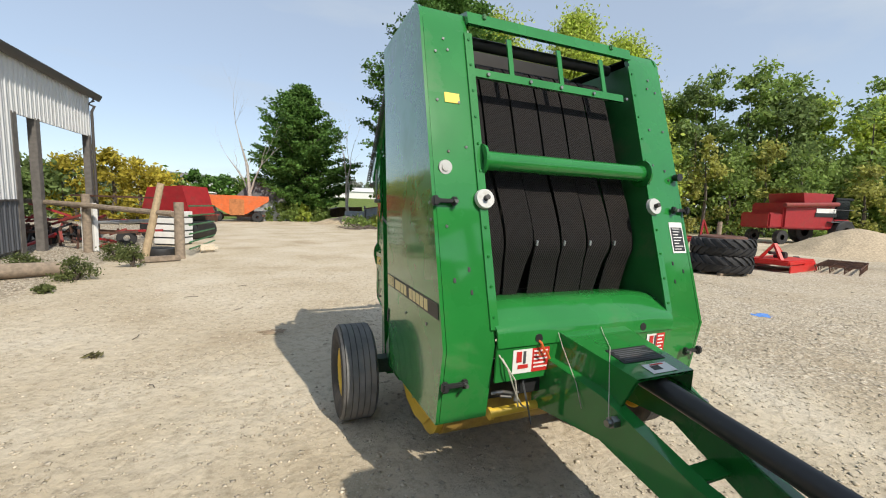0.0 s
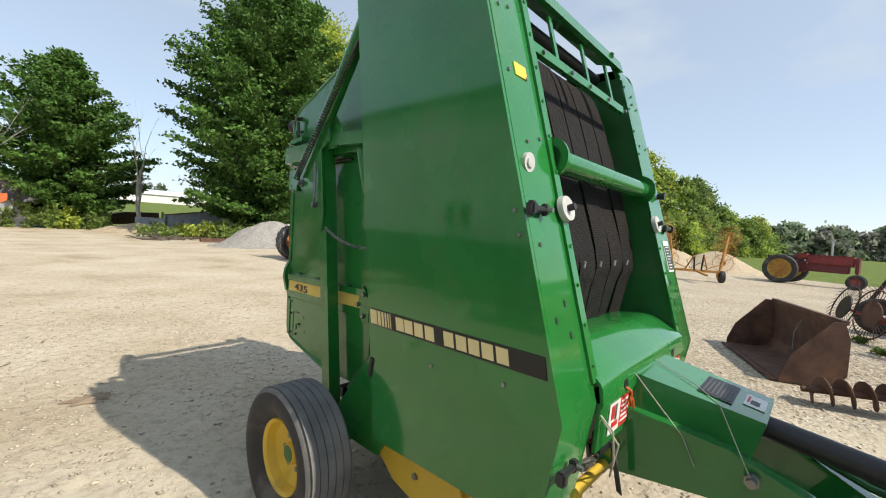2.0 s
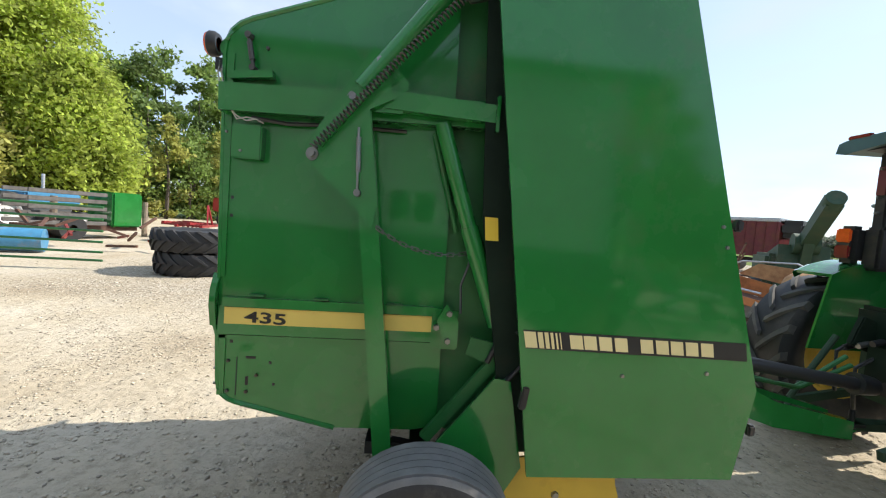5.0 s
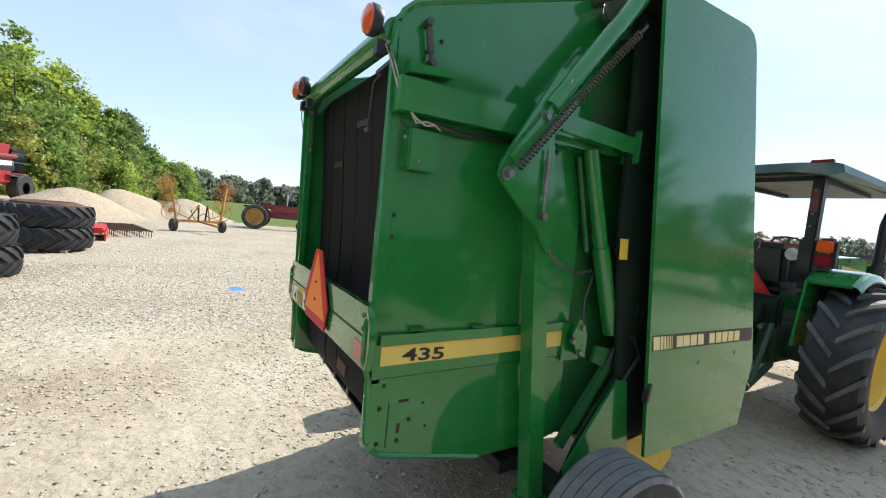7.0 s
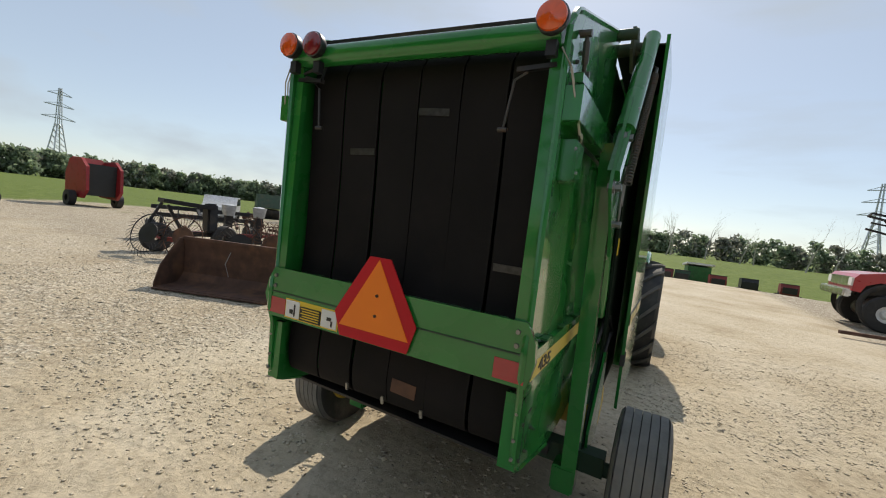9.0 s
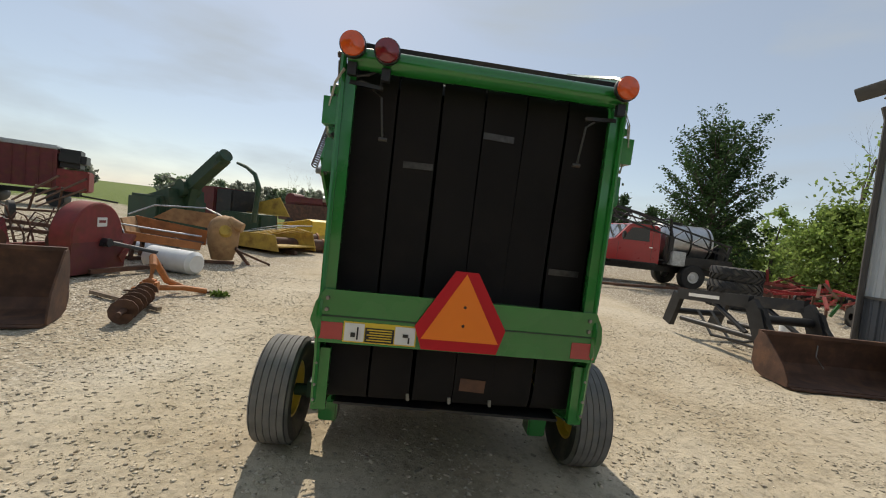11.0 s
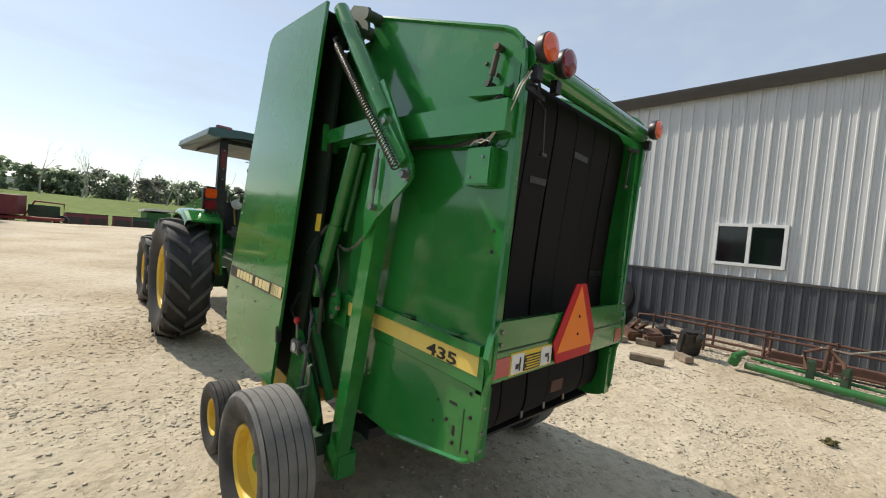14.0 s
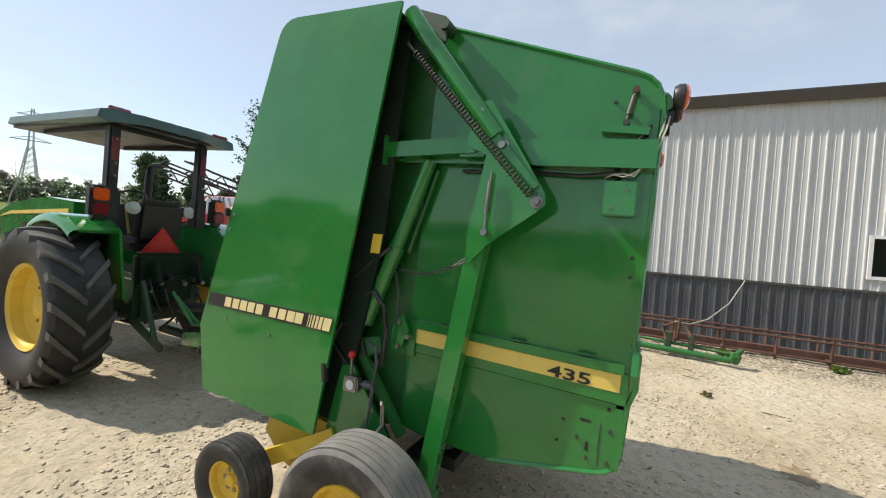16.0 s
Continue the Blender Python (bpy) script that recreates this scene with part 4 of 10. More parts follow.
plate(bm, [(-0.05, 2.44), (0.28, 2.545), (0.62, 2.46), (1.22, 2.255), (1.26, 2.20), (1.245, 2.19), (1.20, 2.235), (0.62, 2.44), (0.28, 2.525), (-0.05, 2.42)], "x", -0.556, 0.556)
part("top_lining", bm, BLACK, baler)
# dark sheet added low in the chamber so no sun streaks reach the ground
bm = B()
box(bm, (0, 0.575, 0.665), (1.13, 1.40, 0.012))
part("chamber_floor", bm, BLACK_METAL, baler)
for pts in ([(0.47, 1.40, 2.24), (0.47, 1.43, 2.14), (0.55, 1.44, 2.16), (0.63, 1.42, 2.14), (0.67, 1.38, 2.06), (0.66, 1.34, 1.95), (0.62, 1.28, 1.90)],
            [(0.45, 1.40, 2.25), (0.52, 1.44, 2.19), (0.62, 1.43, 2.17), (0.69, 1.38, 2.08), (0.68, 1.33, 1.98), (0.63, 1.27, 1.93)]):
    bm = B()
    tube(bm, [Vector(p) for p in pts], 0.007, 6)
    part("lamp_cable", bm, PLASTIC, baler, "thin black lamp cable")
# black sheet added across the chamber, standing in for its dark inside
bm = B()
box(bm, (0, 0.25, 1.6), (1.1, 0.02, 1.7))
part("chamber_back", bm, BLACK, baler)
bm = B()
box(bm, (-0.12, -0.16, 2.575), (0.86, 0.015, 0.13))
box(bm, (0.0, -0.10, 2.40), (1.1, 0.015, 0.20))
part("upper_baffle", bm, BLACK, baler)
bm = B()
rod(bm, (-0.56, -0.36, 2.60), (0.56, -0.36, 2.60), 0.035, seg=18)
part("guide_roller", bm, BLACK_METAL, baler)

# hitch: hood, two arms, shaft
tongue = new("hitch")
tongue.parent = baler
tagged(tongue, "green welded hitch tongue with a hooded driveline")


def frustum(bm, a, b):
    va, vb = [bm.verts.new(p) for p in a], [bm.verts.new(p) for p in b]
    n = len(a)
    for i in range(n):
        bm.faces.new((va[i], va[(i + 1) % n], vb[(i + 1) % n], vb[i]))
    return va, vb


bm = B()
th = 0.012
for o in (0.0, th):
    frustum(bm, [(-0.285 + o, -0.96, 0.60), (-0.235 + o, -0.985, 0.985 - o), (0.215 - o, -0.985, 0.985 - o), (0.265 - o, -0.96, 0.60)],
            [(-0.235 + o, -1.40, 0.735), (-0.175 + o, -1.445, 0.905 - o), (0.175 - o, -1.445, 0.905 - o), (0.235 - o, -1.40, 0.735)])
bm.faces.ensure_lookup_table()
for f in [f for f in bm.faces if all(abs(v.co.z - 0.64) < 0.2 for v in f.verts) and f.calc_center_median().z < 0.75]:
    bm.faces.remove(f)
hood = part("hood", bm, GREEN, tongue, "green sheet hood over the driveline")


def hood_label(x0, x1, y0, y1, m, dz=0.002, name="label"):
    bm = B()
    zz = lambda y: 0.985 + (y + 0.985) * 0.08 / 0.46 + dz
    vs = [(x0, y0, zz(y0)), (x1, y0, zz(y0)), (x1, y1, zz(y1)), (x0, y1, zz(y1))]
    lo = [bm.verts.new(v) for v in vs]
    hi = [bm.verts.new((v[0], v[1], v[2] + 0.002)) for v in vs]
    bm.faces.new(lo[::-1])
    bm.faces.new(hi)
    for i in range(4):
        bm.faces.new((lo[i], lo[(i + 1) % 4], hi[(i + 1) % 4], hi[i]))
    return part(name, bm, m, hood)


hood_label(-0.13, 0.13, -1.33, -1.21, BLACK, name="black_notice")
for k in range(7):
    hood_label(-0.115 + 0.01 * (k % 2), 0.115 - 0.02 * (k % 3), -1.32 + 0.015 * k, -1.314 + 0.015 * k, DARK_GREY, 0.0045, "text_bar")
hood_label(-0.06, 0.09, -1.43, -1.36, LABEL_WHITE, name="white_notice")
hood_label(-0.03, 0.02, -1.41, -1.38, BLACK, 0.0045, "picture_bar")
hood_label(-0.02, 0.06, -1.375, -1.368, LABEL_RED, 0.0045, "text_bar")
for s in (-1, 1):
    bm = B()
    lo_hi = [((s * 0.27, -0.88), 0.55, 0.86), ((s * 0.235, -1.35), 0.60, 0.80), ((s * 0.17, -1.75), 0.47, 0.63), ((s * 0.085, -2.38), 0.37, 0.49)]
    rows = []
    for (x, y), z0, z1 in lo_hi:
        rows.append([bm.verts.new(p) for p in ((x - 0.035, y, z0), (x + 0.035, y, z0), (x + 0.035, y, z1), (x - 0.035, y, z1))])
    for u, v in zip(rows, rows[1:]):
        for i in range(4):
            bm.faces.new((u[i], u[(i + 1) % 4], v[(i + 1) % 4], v[i]))
    bm.faces.new(rows[0])
    bm.faces.new(rows[-1][::-1])
    arm = part("hitch_arm", bm, GREEN, tongue)
    bm = B()
    rod(bm, (s * 0.25, -1.425, 0.722), (s * 0.29, -1.425, 0.722), 0.026, seg=6)
    rod(bm, (s * 0.29, -1.425, 0.722), (s * 0.312, -1.425, 0.722), 0.016, seg=10)
    part("hitch_bolt", bm, STEEL, arm)
bm = B()
box(bm, (0, -1.62, 0.545), (0.36, 0.10, 0.012))
part("cross_plate", bm, GREEN, tongue)
bm = B()
box(bm, (0, -2.28, 0.425), (0.22, 0.26, 0.014))
part("cross_plate", bm, GREEN, tongue)
bm = B()
box(bm, (0, -2.46, 0.43), (0.10, 0.20, 0.03), bevel=0.006)
rod(bm, (0, -2.5, 0.36), (0, -2.5, 0.52), 0.018, seg=12)
part("clevis", bm, BLACK_METAL, tongue)
bm = B()
tube(bm, [(0, -1.02, 0.88), (0, -1.47, 0.832), (0, -2.10, 0.747), (0, -2.52, 0.70)], [0.044, 0.046, 0.045, 0.043], 20)
shaft = part("driveline", bm, PLASTIC, tongue, "black plastic-shielded drive shaft")
bm = B()
rod(bm, (0, -2.48, 0.705), (0, -2.62, 0.69), 0.075, 0.06, seg=20)
part("bell_guard", bm, PLASTIC, shaft)
bm = B()
tube(bm, [(0.04, -1.0, 0.992), (0.0, -1.06, 0.978), (-0.09, -1.20, 0.956), (-0.19, -1.30, 0.93), (-0.30, -1.425, 0.73)], 0.0019, 6)
part("cord", bm, WIRE, tongue)
bm = B()
tube(bm, [(-0.24, -0.99, 0.99), (-0.262, -1.06, 0.93), (-0.285, -1.20, 0.80), (-0.29, -1.25, 0.70)], 0.0019, 6)
part("cord", bm, WIRE, tongue)
bm = B()
tube(bm, [(0.20, -1.35, 0.80), (0.17, -1.75, 0.66), (0.10, -2.2, 0.62), (0.09, -2.55, 0.80)], 0.016, 8)
tube(bm, [(0.23, -1.30, 0.80), (0.20, -1.75, 0.68), (0.14, -2.2, 0.60), (0.13, -2.55, 0.85)], 0.016, 8)
part("hydraulic_hose", bm, GREEN_DULL, tongue)
for s in (-1, 1):
    bm = B()
    box(bm, (s * 0.35, -0.92, 0.70), (0.16, 0.04, 0.10), bevel=0.006)
    part("mount", bm, BLACK_METAL, baler)
# yellow lock bar and rods under the apron
bm = B()
rod(bm, (-0.565, -0.905, 0.553), (-0.30, -0.915, 0.565), 0.024, seg=16)
rod(bm, (-0.585, -0.905, 0.552), (-0.565, -0.905, 0.553), 0.032, seg=16)
lock = part("lock_bar", bm, YELLOW, baler, "yellow tubular lock bar")
bm = B()
rod(bm, (-0.30, -0.915, 0.565), (-0.02, -0.92, 0.575), 0.019, seg=14)
part("lock_sleeve", bm, YELLOW_DULL, lock)
bm = B()
tube(bm, [(-0.57, -0.90, 0.66), (-0.52, -0.93, 0.675), (-0.45, -0.93, 0.655), (-0.47, -0.93, 0.64), (-0.53, -0.92, 0.65)], 0.010, 8)
tube(bm, [(-0.44, -0.93, 0.66), (-0.10, -0.93, 0.665)], 0.008, 8)
part("twine_rod", bm, STEEL, baler)
bm = B()
tube(bm, [(-0.59, -0.99, 0.90), (-0.56, -1.03, 0.84), (-0.50, -1.02, 0.70), (-0.42, -0.96, 0.60), (-0.38, -0.94, 0.57)], 0.004, 6)
tube(bm, [(-0.57, -0.99, 0.88), (-0.52, -1.04, 0.78), (-0.47, -1.0, 0.62)], 0.004, 6)
part("loose_wire", bm, WIRE, baler)
bm = B()
bar(bm, (-0.44, -0.99, 0.74), (-0.40, -1.02, 0.53), 0.03, 0.006)
part("stay_strap", bm, DARK_GREY, baler)
bm = B()
box(bm, (0, -0.78, 0.70), (1.1, 0.10, 0.14))
box(bm, (0, -0.72, 0.60), (1.0, 0.06, 0.10))
part("front_frame_beam", bm, BLACK_METAL, baler)
for k in range(5):
    bm = B()
    tube(bm, [(-0.4 + 0.2 * k, -0.88, 0.68), (-0.42 + 0.2 * k, -0.90, 0.60), (-0.38 + 0.2 * k, -0.86, 0.55)], 0.012, 6)
    part("feed_finger", bm, STEEL, baler)

# pickup reel and its yellow shields
bm = B()
rod(bm, (-0.66, -0.38, 0.34), (0.66, -0.38, 0.34), 0.15, seg=24)
reel = part("pickup_reel", bm, YELLOW_DULL, baler, "dull yellow pickup reel")
for s in (-1, 1):
    bm = B()
    lathe(bm, [(s * 0.66, 0.21), (s * 0.70, 0.21), (s * 0.72, 0.17), (s * 0.72, 0.001), (s * 0.66, 0.001)], (0, -0.30, 0.37), "x", 28, close=False)
    part("reel_shield", bm, YELLOW, baler)
    bm = B()
    plate(bm, [(-0.50, 0.36), (-0.46, 0.48), (-0.36, 0.54), (-0.2, 0.55), (0.06, 0.52), (0.08, 0.36), (-0.04, 0.27), (-0.20, 0.23), (-0.38, 0.25)], "x", s * 0.735, s * 0.75)
    sh = part("pickup_side", bm, YELLOW, baler, "yellow pickup side sheet")
    bolt(sh, (s * 0.752, -0.2, 0.36), "x" if s > 0 else "-x", 0.02, 0.01)
bm = B()
bar(bm, (0.78, 0.05, 0.50), (0.86, -0.41, 0.25), 0.03, 0.09)
part("gauge_wheel_arm", bm, YELLOW, baler)
bm = B()
rod(bm, (0.84, -0.41, 0.225), (1.04, -0.41, 0.225), 0.025)
part("gauge_axle", bm, YELLOW_DULL, baler)
wheel(baler, (1.02, -0.41, 0.222), 0.222, 0.17, 0.115, TYRE_BLACK, TYRE, YELLOW, 1, ribs=4, name="gauge_wheel", seg=32)
for s in (-1, 1):
    wheel(baler, (s * 1.045, 0.41, 0.335), 0.358, 0.262, 0.19, TYRE, TYRE_TREAD, YELLOW, s, ribs=5, name="road_wheel", seg=48)
    bm = B()
    lathe(bm, [(s * 1.02, 0.055), (s * 1.07, 0.053), (s * 1.09, 0.042), (s * 1.095, 0.001)], (0, 0.41, 0.335), "x", 24, close=False)
    part("hub_cap", bm, GREEN_DULL, baler)
bm = B()
bar(bm, (-0.88, 0.423, 0.36), (0.88, 0.423, 0.36), 0.11, 0.11)
part("axle", bm, GREEN_DARK, baler)
bm = B()
bar(bm, (-0.62, 0.66, 0.47), (0.62, 0.66, 0.47), 0.06, 0.06)
bar(bm, (-0.55, 0.42, 0.42), (-0.55, 0.66, 0.46), 0.06, 0.07)
bar(bm, (0.55, 0.42, 0.42), (0.55, 0.66, 0.46), 0.06, 0.07)
part("rear_frame", bm, BLACK_METAL, baler)

# tailgate
gate = new("tailgate")
gate.parent = baler
tagged(gate, "green tailgate with side sheets and a rear beam")
for s in (-1, 1):
    side = "x" if s > 0 else "-x"
    X = 0.63
    outline = [(0.36, 0.60), (0.40, 2.66), (0.47, 2.675)] + round_corner((0.47, 2.675), (1.445, 2.335), (1.43, 1.2), 0.12) + \
              [(1.425, 1.24), (1.45, 1.20), (1.45, 1.06), (1.425, 0.98)] + round_corner((1.42, 1.0), (1.415, 0.685), (0.85, 0.57), 0.09) + [(0.855, 0.568), (0.48, 0.575)]
    bm = B()
    plate(bm, outline, "x", s * (X - 0.010), s * (X + 0.004))
    sheet = part("gate_side", bm, GREEN, gate, "green tailgate side sheet")
    bm = B()
    edge = outline[1:-1]
    tube(bm, [(s * X, y, z) for y, z in edge], 0.013, 6)
    part("edge_rib", bm, GREEN, sheet)
    bm = B()
    bar(bm, (s * (X + 0.035), 0.24, 2.045), (s * (X + 0.035), 1.435, 2.02), 0.07, 0.115)
    part("gate_beam", bm, GREEN, sheet)
    bm = B()
    plate(bm, [(0.42, 1.17), (1.40, 1.155), (1.40, 1.115), (0.42, 1.13)], "x", s * (X + 0.004), s * (X + 0.028))
    part("stiffener", bm, GREEN, sheet)
    bm = B()
    plate(bm, [(0.40, 1.13), (1.42, 1.115), (1.42, 0.985), (0.40, 1.005)], "x", s * (X + 0.003), s * (X + 0.016))
    part("stiffener_web", bm, GREEN, sheet)
    bm = B()
    plate(bm, [(0.40, 1.00), (1.42, 0.98), (1.42, 0.965), (0.40, 0.985)], "x", s * (X + 0.003), s * (X + 0.010))
    part("stiffener", bm, GREEN, sheet)
    for y in (0.6, 0.95, 1.25):
        bm = B()
        box(bm, (s * (X + 0.02), y, 1.172), (0.03, 0.07, 0.008), bevel=0.002)
        part("weld_tab", bm, GREEN_DULL, sheet)
    bm = B()
    plate(bm, [(0.415, 1.126), (1.392, 1.110), (1.392, 1.034), (0.415, 1.052)], "x", s * (X + 0.0165), s * (X + 0.0185))
    stripe = part("stripe", bm, STRIPE, sheet, "yellow stripe with the number 435")
    if s < 0:
        m = Matrix.Translation((-(X + 0.0200), 1.262, 1.049)) @ Euler((radians(90), radians(1.5), radians(-90))).to_matrix().to_4x4()
    else:
        m = Matrix.Translation((X + 0.0200, 1.104, 1.044)) @ Euler((radians(90), radians(1.5), radians(90))).to_matrix().to_4x4()
    text_mesh("model_number", "435", 0.069, m, BLACK, stripe, 0.0012, sx=1.82)
    for y, z in ((1.33, 2.30), (1.26, 2.255), (1.32, 2.20), (1.285, 0.72), (1.37, 0.72), (1.24, 0.80), (1.37, 0.86)):
        bolt(sheet, (s * (X + 0.006), y, z), side, 0.009, 0.009, SPRING_STEEL)
    for y, z, w, h in ((1.18, 0.86, 0.012, 0.012), (1.27, 0.88, 0.045, 0.012), (1.16, 0.76, 0.012, 0.012), (1.285, 0.77, 0.014, 0.04), (1.385, 1.52, 0.014, 0.014), (1.385, 1.60, 0.014, 0.014), (1.36, 0.95, 0.014, 0.014)):
        bm = B()
        box(bm, (s * (X + 0.0045), y, z), (0.003, w, h), bevel=0.001)
        part("slot", bm, BLACK, sheet)
    bm = B()
    plate(bm, [(1.33, 0.70), (1.33, 0.88), (1.335, 0.88), (1.335, 0.70)], "x", s * (X + 0.004), s * (X + 0.006))
    part("seam", bm, GREEN_DARK, sheet)
    # little damper and bracket at the top corner
    bm = B()
    rod(bm, (s * 0.665, 1.335, 2.285), (s * 0.665, 1.31, 2.16), 0.0075, seg=10)
    rod(bm, (s * 0.665, 1.331, 2.265), (s * 0.665, 1.316, 2.19), 0.012, seg=10)
    rod(bm, (s * 0.64, 1.335, 2.29), (s * 0.68, 1.335, 2.29), 0.014, seg=8)
    rod(bm, (s * 0.64, 1.31, 2.155), (s * 0.685, 1.31, 2.155), 0.013, seg=8)
    part("damper", bm, SPRING_STEEL, sheet)
    bm = B()
    bar(bm, (s * 0.66, 1.22, 2.135), (s * 0.66, 1.40, 2.115), 0.05, 0.03)
    part("bracket", bm, GREEN, sheet)
    # junction box with its wire
    bm = B()
    box(bm, (s * 0.66, 1.315, 1.84), (0.065, 0.128, 0.145), bevel=0.006)
    jb = part("junction_box", bm, GREEN, sheet, "small green junction box")
    bolt(jb, (s * 0.693, 1.355, 1.875), side, 0.007, 0.004)
    bolt(jb, (s * 0.693, 1.295, 1.80), side, 0.007, 0.004)
    bm = B()
    for o in (0.0, 0.014):
        tube(bm, [(s * 0.62, 1.47 - o, 2.19), (s * 0.655, 1.46 - o, 2.13), (s * 0.675, 1.435 - o, 2.04), (s * 0.685, 1.40 - o, 1.985 - o), (s * 0.69, 1.36, 1.945 - o), (s * 0.69, 1.32, 1.928 + o), (s * 0.685, 1.28, 1.938), (s * 0.675, 1.25, 1.925)], 0.0032, 6)
    part("lamp_wire", bm, WIRE, sheet)
    bm = B()
    tube(bm, [(s * 0.68, 1.30, 1.945), (s * 0.66, 1.15, 1.935), (s * 0.655, 0.9, 1.95), (s * 0.655, 0.6, 1.95)], 0.009, 6)
    part("harness", bm, PLASTIC, sheet)
    # strut down to the axle
    bm = B()
    bar(bm, (s * 0.725, 0.80, 2.02), (s * 0.725, 0.575, 0.30), 0.075, 0.085, (0, 1, 0))
    part("strut", bm, GREEN, gate, "green square strut")
    bm = B()
    box(bm, (s * 0.70, 0.56, 0.30), (0.12, 0.14, 0.14), bevel=0.01)
    part("strut_foot", bm, GREEN, gate)
    # gusset, lift arm, spring
    bm = B()
    plate(bm, [(0.70, 2.235), (0.76, 2.25), (0.80, 2.19), (1.03, 1.84), (1.035, 1.79), (1.0, 1.755), (0.80, 1.60), (0.72, 1.50), (0.70, 1.62), (0.76, 2.0), (0.66, 2.05)], "x", s * 0.768, s * 0.782)
    gus = part("lift_gusset", bm, GREEN, gate, "green lift arm gusset plate")
    bm = B()
    plate(bm, [(0.62, 2.00), (0.60, 2.13), (0.70, 2.235), (0.74, 2.10), (0.74, 2.0)], "x", s * 0.74, s * 0.755)
    part("gusset_plate", bm, GREEN, gus)
    bm = B()
    bar(bm, (s * 0.775, 0.98, 1.85), (s * 0.78, 0.70, 2.18), 0.05, 0.06)
    rod(bm, (s * 0.775, 0.80, 2.08), (s * 0.785, 0.305, 2.70), 0.043, seg=18)
    part("lift_arm", bm, GREEN, gate)
    for y, z in ((1.0, 1.80), (0.725, 2.19), (0.835, 2.04)):
        bm = B()
        rod(bm, (s * 0.76, y, z), (s * 0.815, y, z), 0.017, seg=6)
        rod(bm, (s * 0.782, y, z), (s * 0.79, y, z), 0.027, seg=16)
        part("pivot_bolt", bm, STEEL, gus)
    bm = B()
    p0, p1 = Vector((s * 0.832, 0.985, 1.82)), Vector((s * 0.832, 0.38, 2.475))
    ax = (p1 - p0).normalized()
    u = ax.cross(Vector((1, 0, 0))).normalized()
    w = ax.cross(u)
    turns = 46
    pts = [p0 + (p1 - p0) * (i / (turns * 8)) + (u * math.cos(i * math.pi / 4) + w * math.sin(i * math.pi / 4)) * 0.016 for i in range(turns * 8 + 1)]
    tube(bm, pts, 0.0040, 5)
    part("coil_spring", bm, SPRING_STEEL, gate, "long steel coil spring")
    bm = B()
    tube(bm, [p1, p1 + ax * 0.06, p1 + ax * 0.10 + Vector((-s * 0.03, 0, 0))], 0.009, 6)
    part("spring_hook", bm, SPRING_STEEL, gate)
    bm = B()
    bar(bm, (s * 0.74, 0.215, 2.035), (s * 0.74, 0.70, 2.055), 0.05, 0.075)
    box(bm, (s * 0.74, 0.215, 2.03), (0.10, 0.015, 0.15), bevel=0.003)
    part("lift_bracket", bm, GREEN, gate)
    bm = B()
    rod(bm, (s * 0.80, 0.80, 1.92), (s * 0.80, 0.79, 1.66), 0.006, seg=8)
    rod(bm, (s * 0.80, 0.797, 1.88), (s * 0.80, 0.791, 1.74), 0.011, seg=8)
    rod(bm, (s * 0.78, 0.79, 1.655), (s * 0.815, 0.79, 1.655), 0.016, seg=8)
    part("turnbuckle", bm, STEEL, gate)
    # hydraulic cylinder, chain, hoses, latch at the gate's foot
    bm = B()
    rod(bm, (s * 0.70, 0.44, 1.99), (s * 0.70, 0.29, 1.55), 0.036, seg=16)
    rod(bm, (s * 0.70, 0.29, 1.55), (s * 0.70, 0.13, 1.12), 0.043, seg=16)
    cyl = part("lift_cylinder", bm, GREEN, gate, "green hydraulic lift cylinder")
    bm = B()
    rod(bm, (s * 0.665, 0.47, 1.95), (s * 0.665, 0.34, 1.52), 0.012, seg=8)
    part("cylinder_pipe", bm, GREEN_DULL, cyl)
    bm = B()
    n = 16
    a, b = Vector((s * 0.765, 0.70, 1.52)), Vector((s * 0.66, 0.27, 1.435))
    for i in range(n):
        t0, t1 = i / n, (i + 1.25) / n
        q0 = a.lerp(b, t0) - Vector((0, 0, 0.05 * 4 * t0 * (1 - t0)))
        q1 = a.lerp(b, t1) - Vector((0, 0, 0.05 * 4 * min(t1, 1) * (1 - min(t1, 1))))
        o = Vector((0.007, 0, 0)) if i % 2 else Vector((0, 0, 0.007))
        tube(bm, [q0, q0 + o, q1 + o, q1, q1 - o, q0 - o, q0], 0.0032, 4)
    part("chain", bm, STEEL, gate)
    bm = B()
    box(bm, (s * 0.66, 0.265, 1.435), (0.03, 0.05, 0.04), bevel=0.008)
    part("chain_hook", bm, BLACK_METAL, gate)
    bm = B()
    tube(bm, [(s * 0.66, 0.26, 1.42), (s * 0.655, 0.30, 1.28), (s * 0.655, 0.29, 1.15)], 0.006, 5)
    part("hanging_chain", bm, DARK_GREY, gate)
    bm = B()
    tube(bm, [(s * 0.72, 0.20, 1.55), (s * 0.74, 0.10, 1.40), (s * 0.75, 0.02, 1.26), (s * 0.74, 0.10, 1.10), (s * 0.72, 0.16, 0.95)], 0.013, 8)
    tube(bm, [(s * 0.72, 0.12, 1.12), (s * 0.76, 0.02, 1.10), (s * 0.78, -0.02, 1.0), (s * 0.76, 0.10, 0.86), (s * 0.72, 0.22, 0.72)], 0.013, 8)
    part("hose", bm, PLASTIC, gate)
    bm = B()
    plate(bm, [(0.30, 1.16), (0.42, 1.17), (0.42, 0.98), (0.30, 0.98)], "x", s * 0.648, s * 0.66)
    plate(bm, [(0.30, 1.12), (0.36, 1.20), (0.40, 1.12), (0.36, 1.02), (0.30, 1.0)], "x", s * 0.685, s * 0.70)
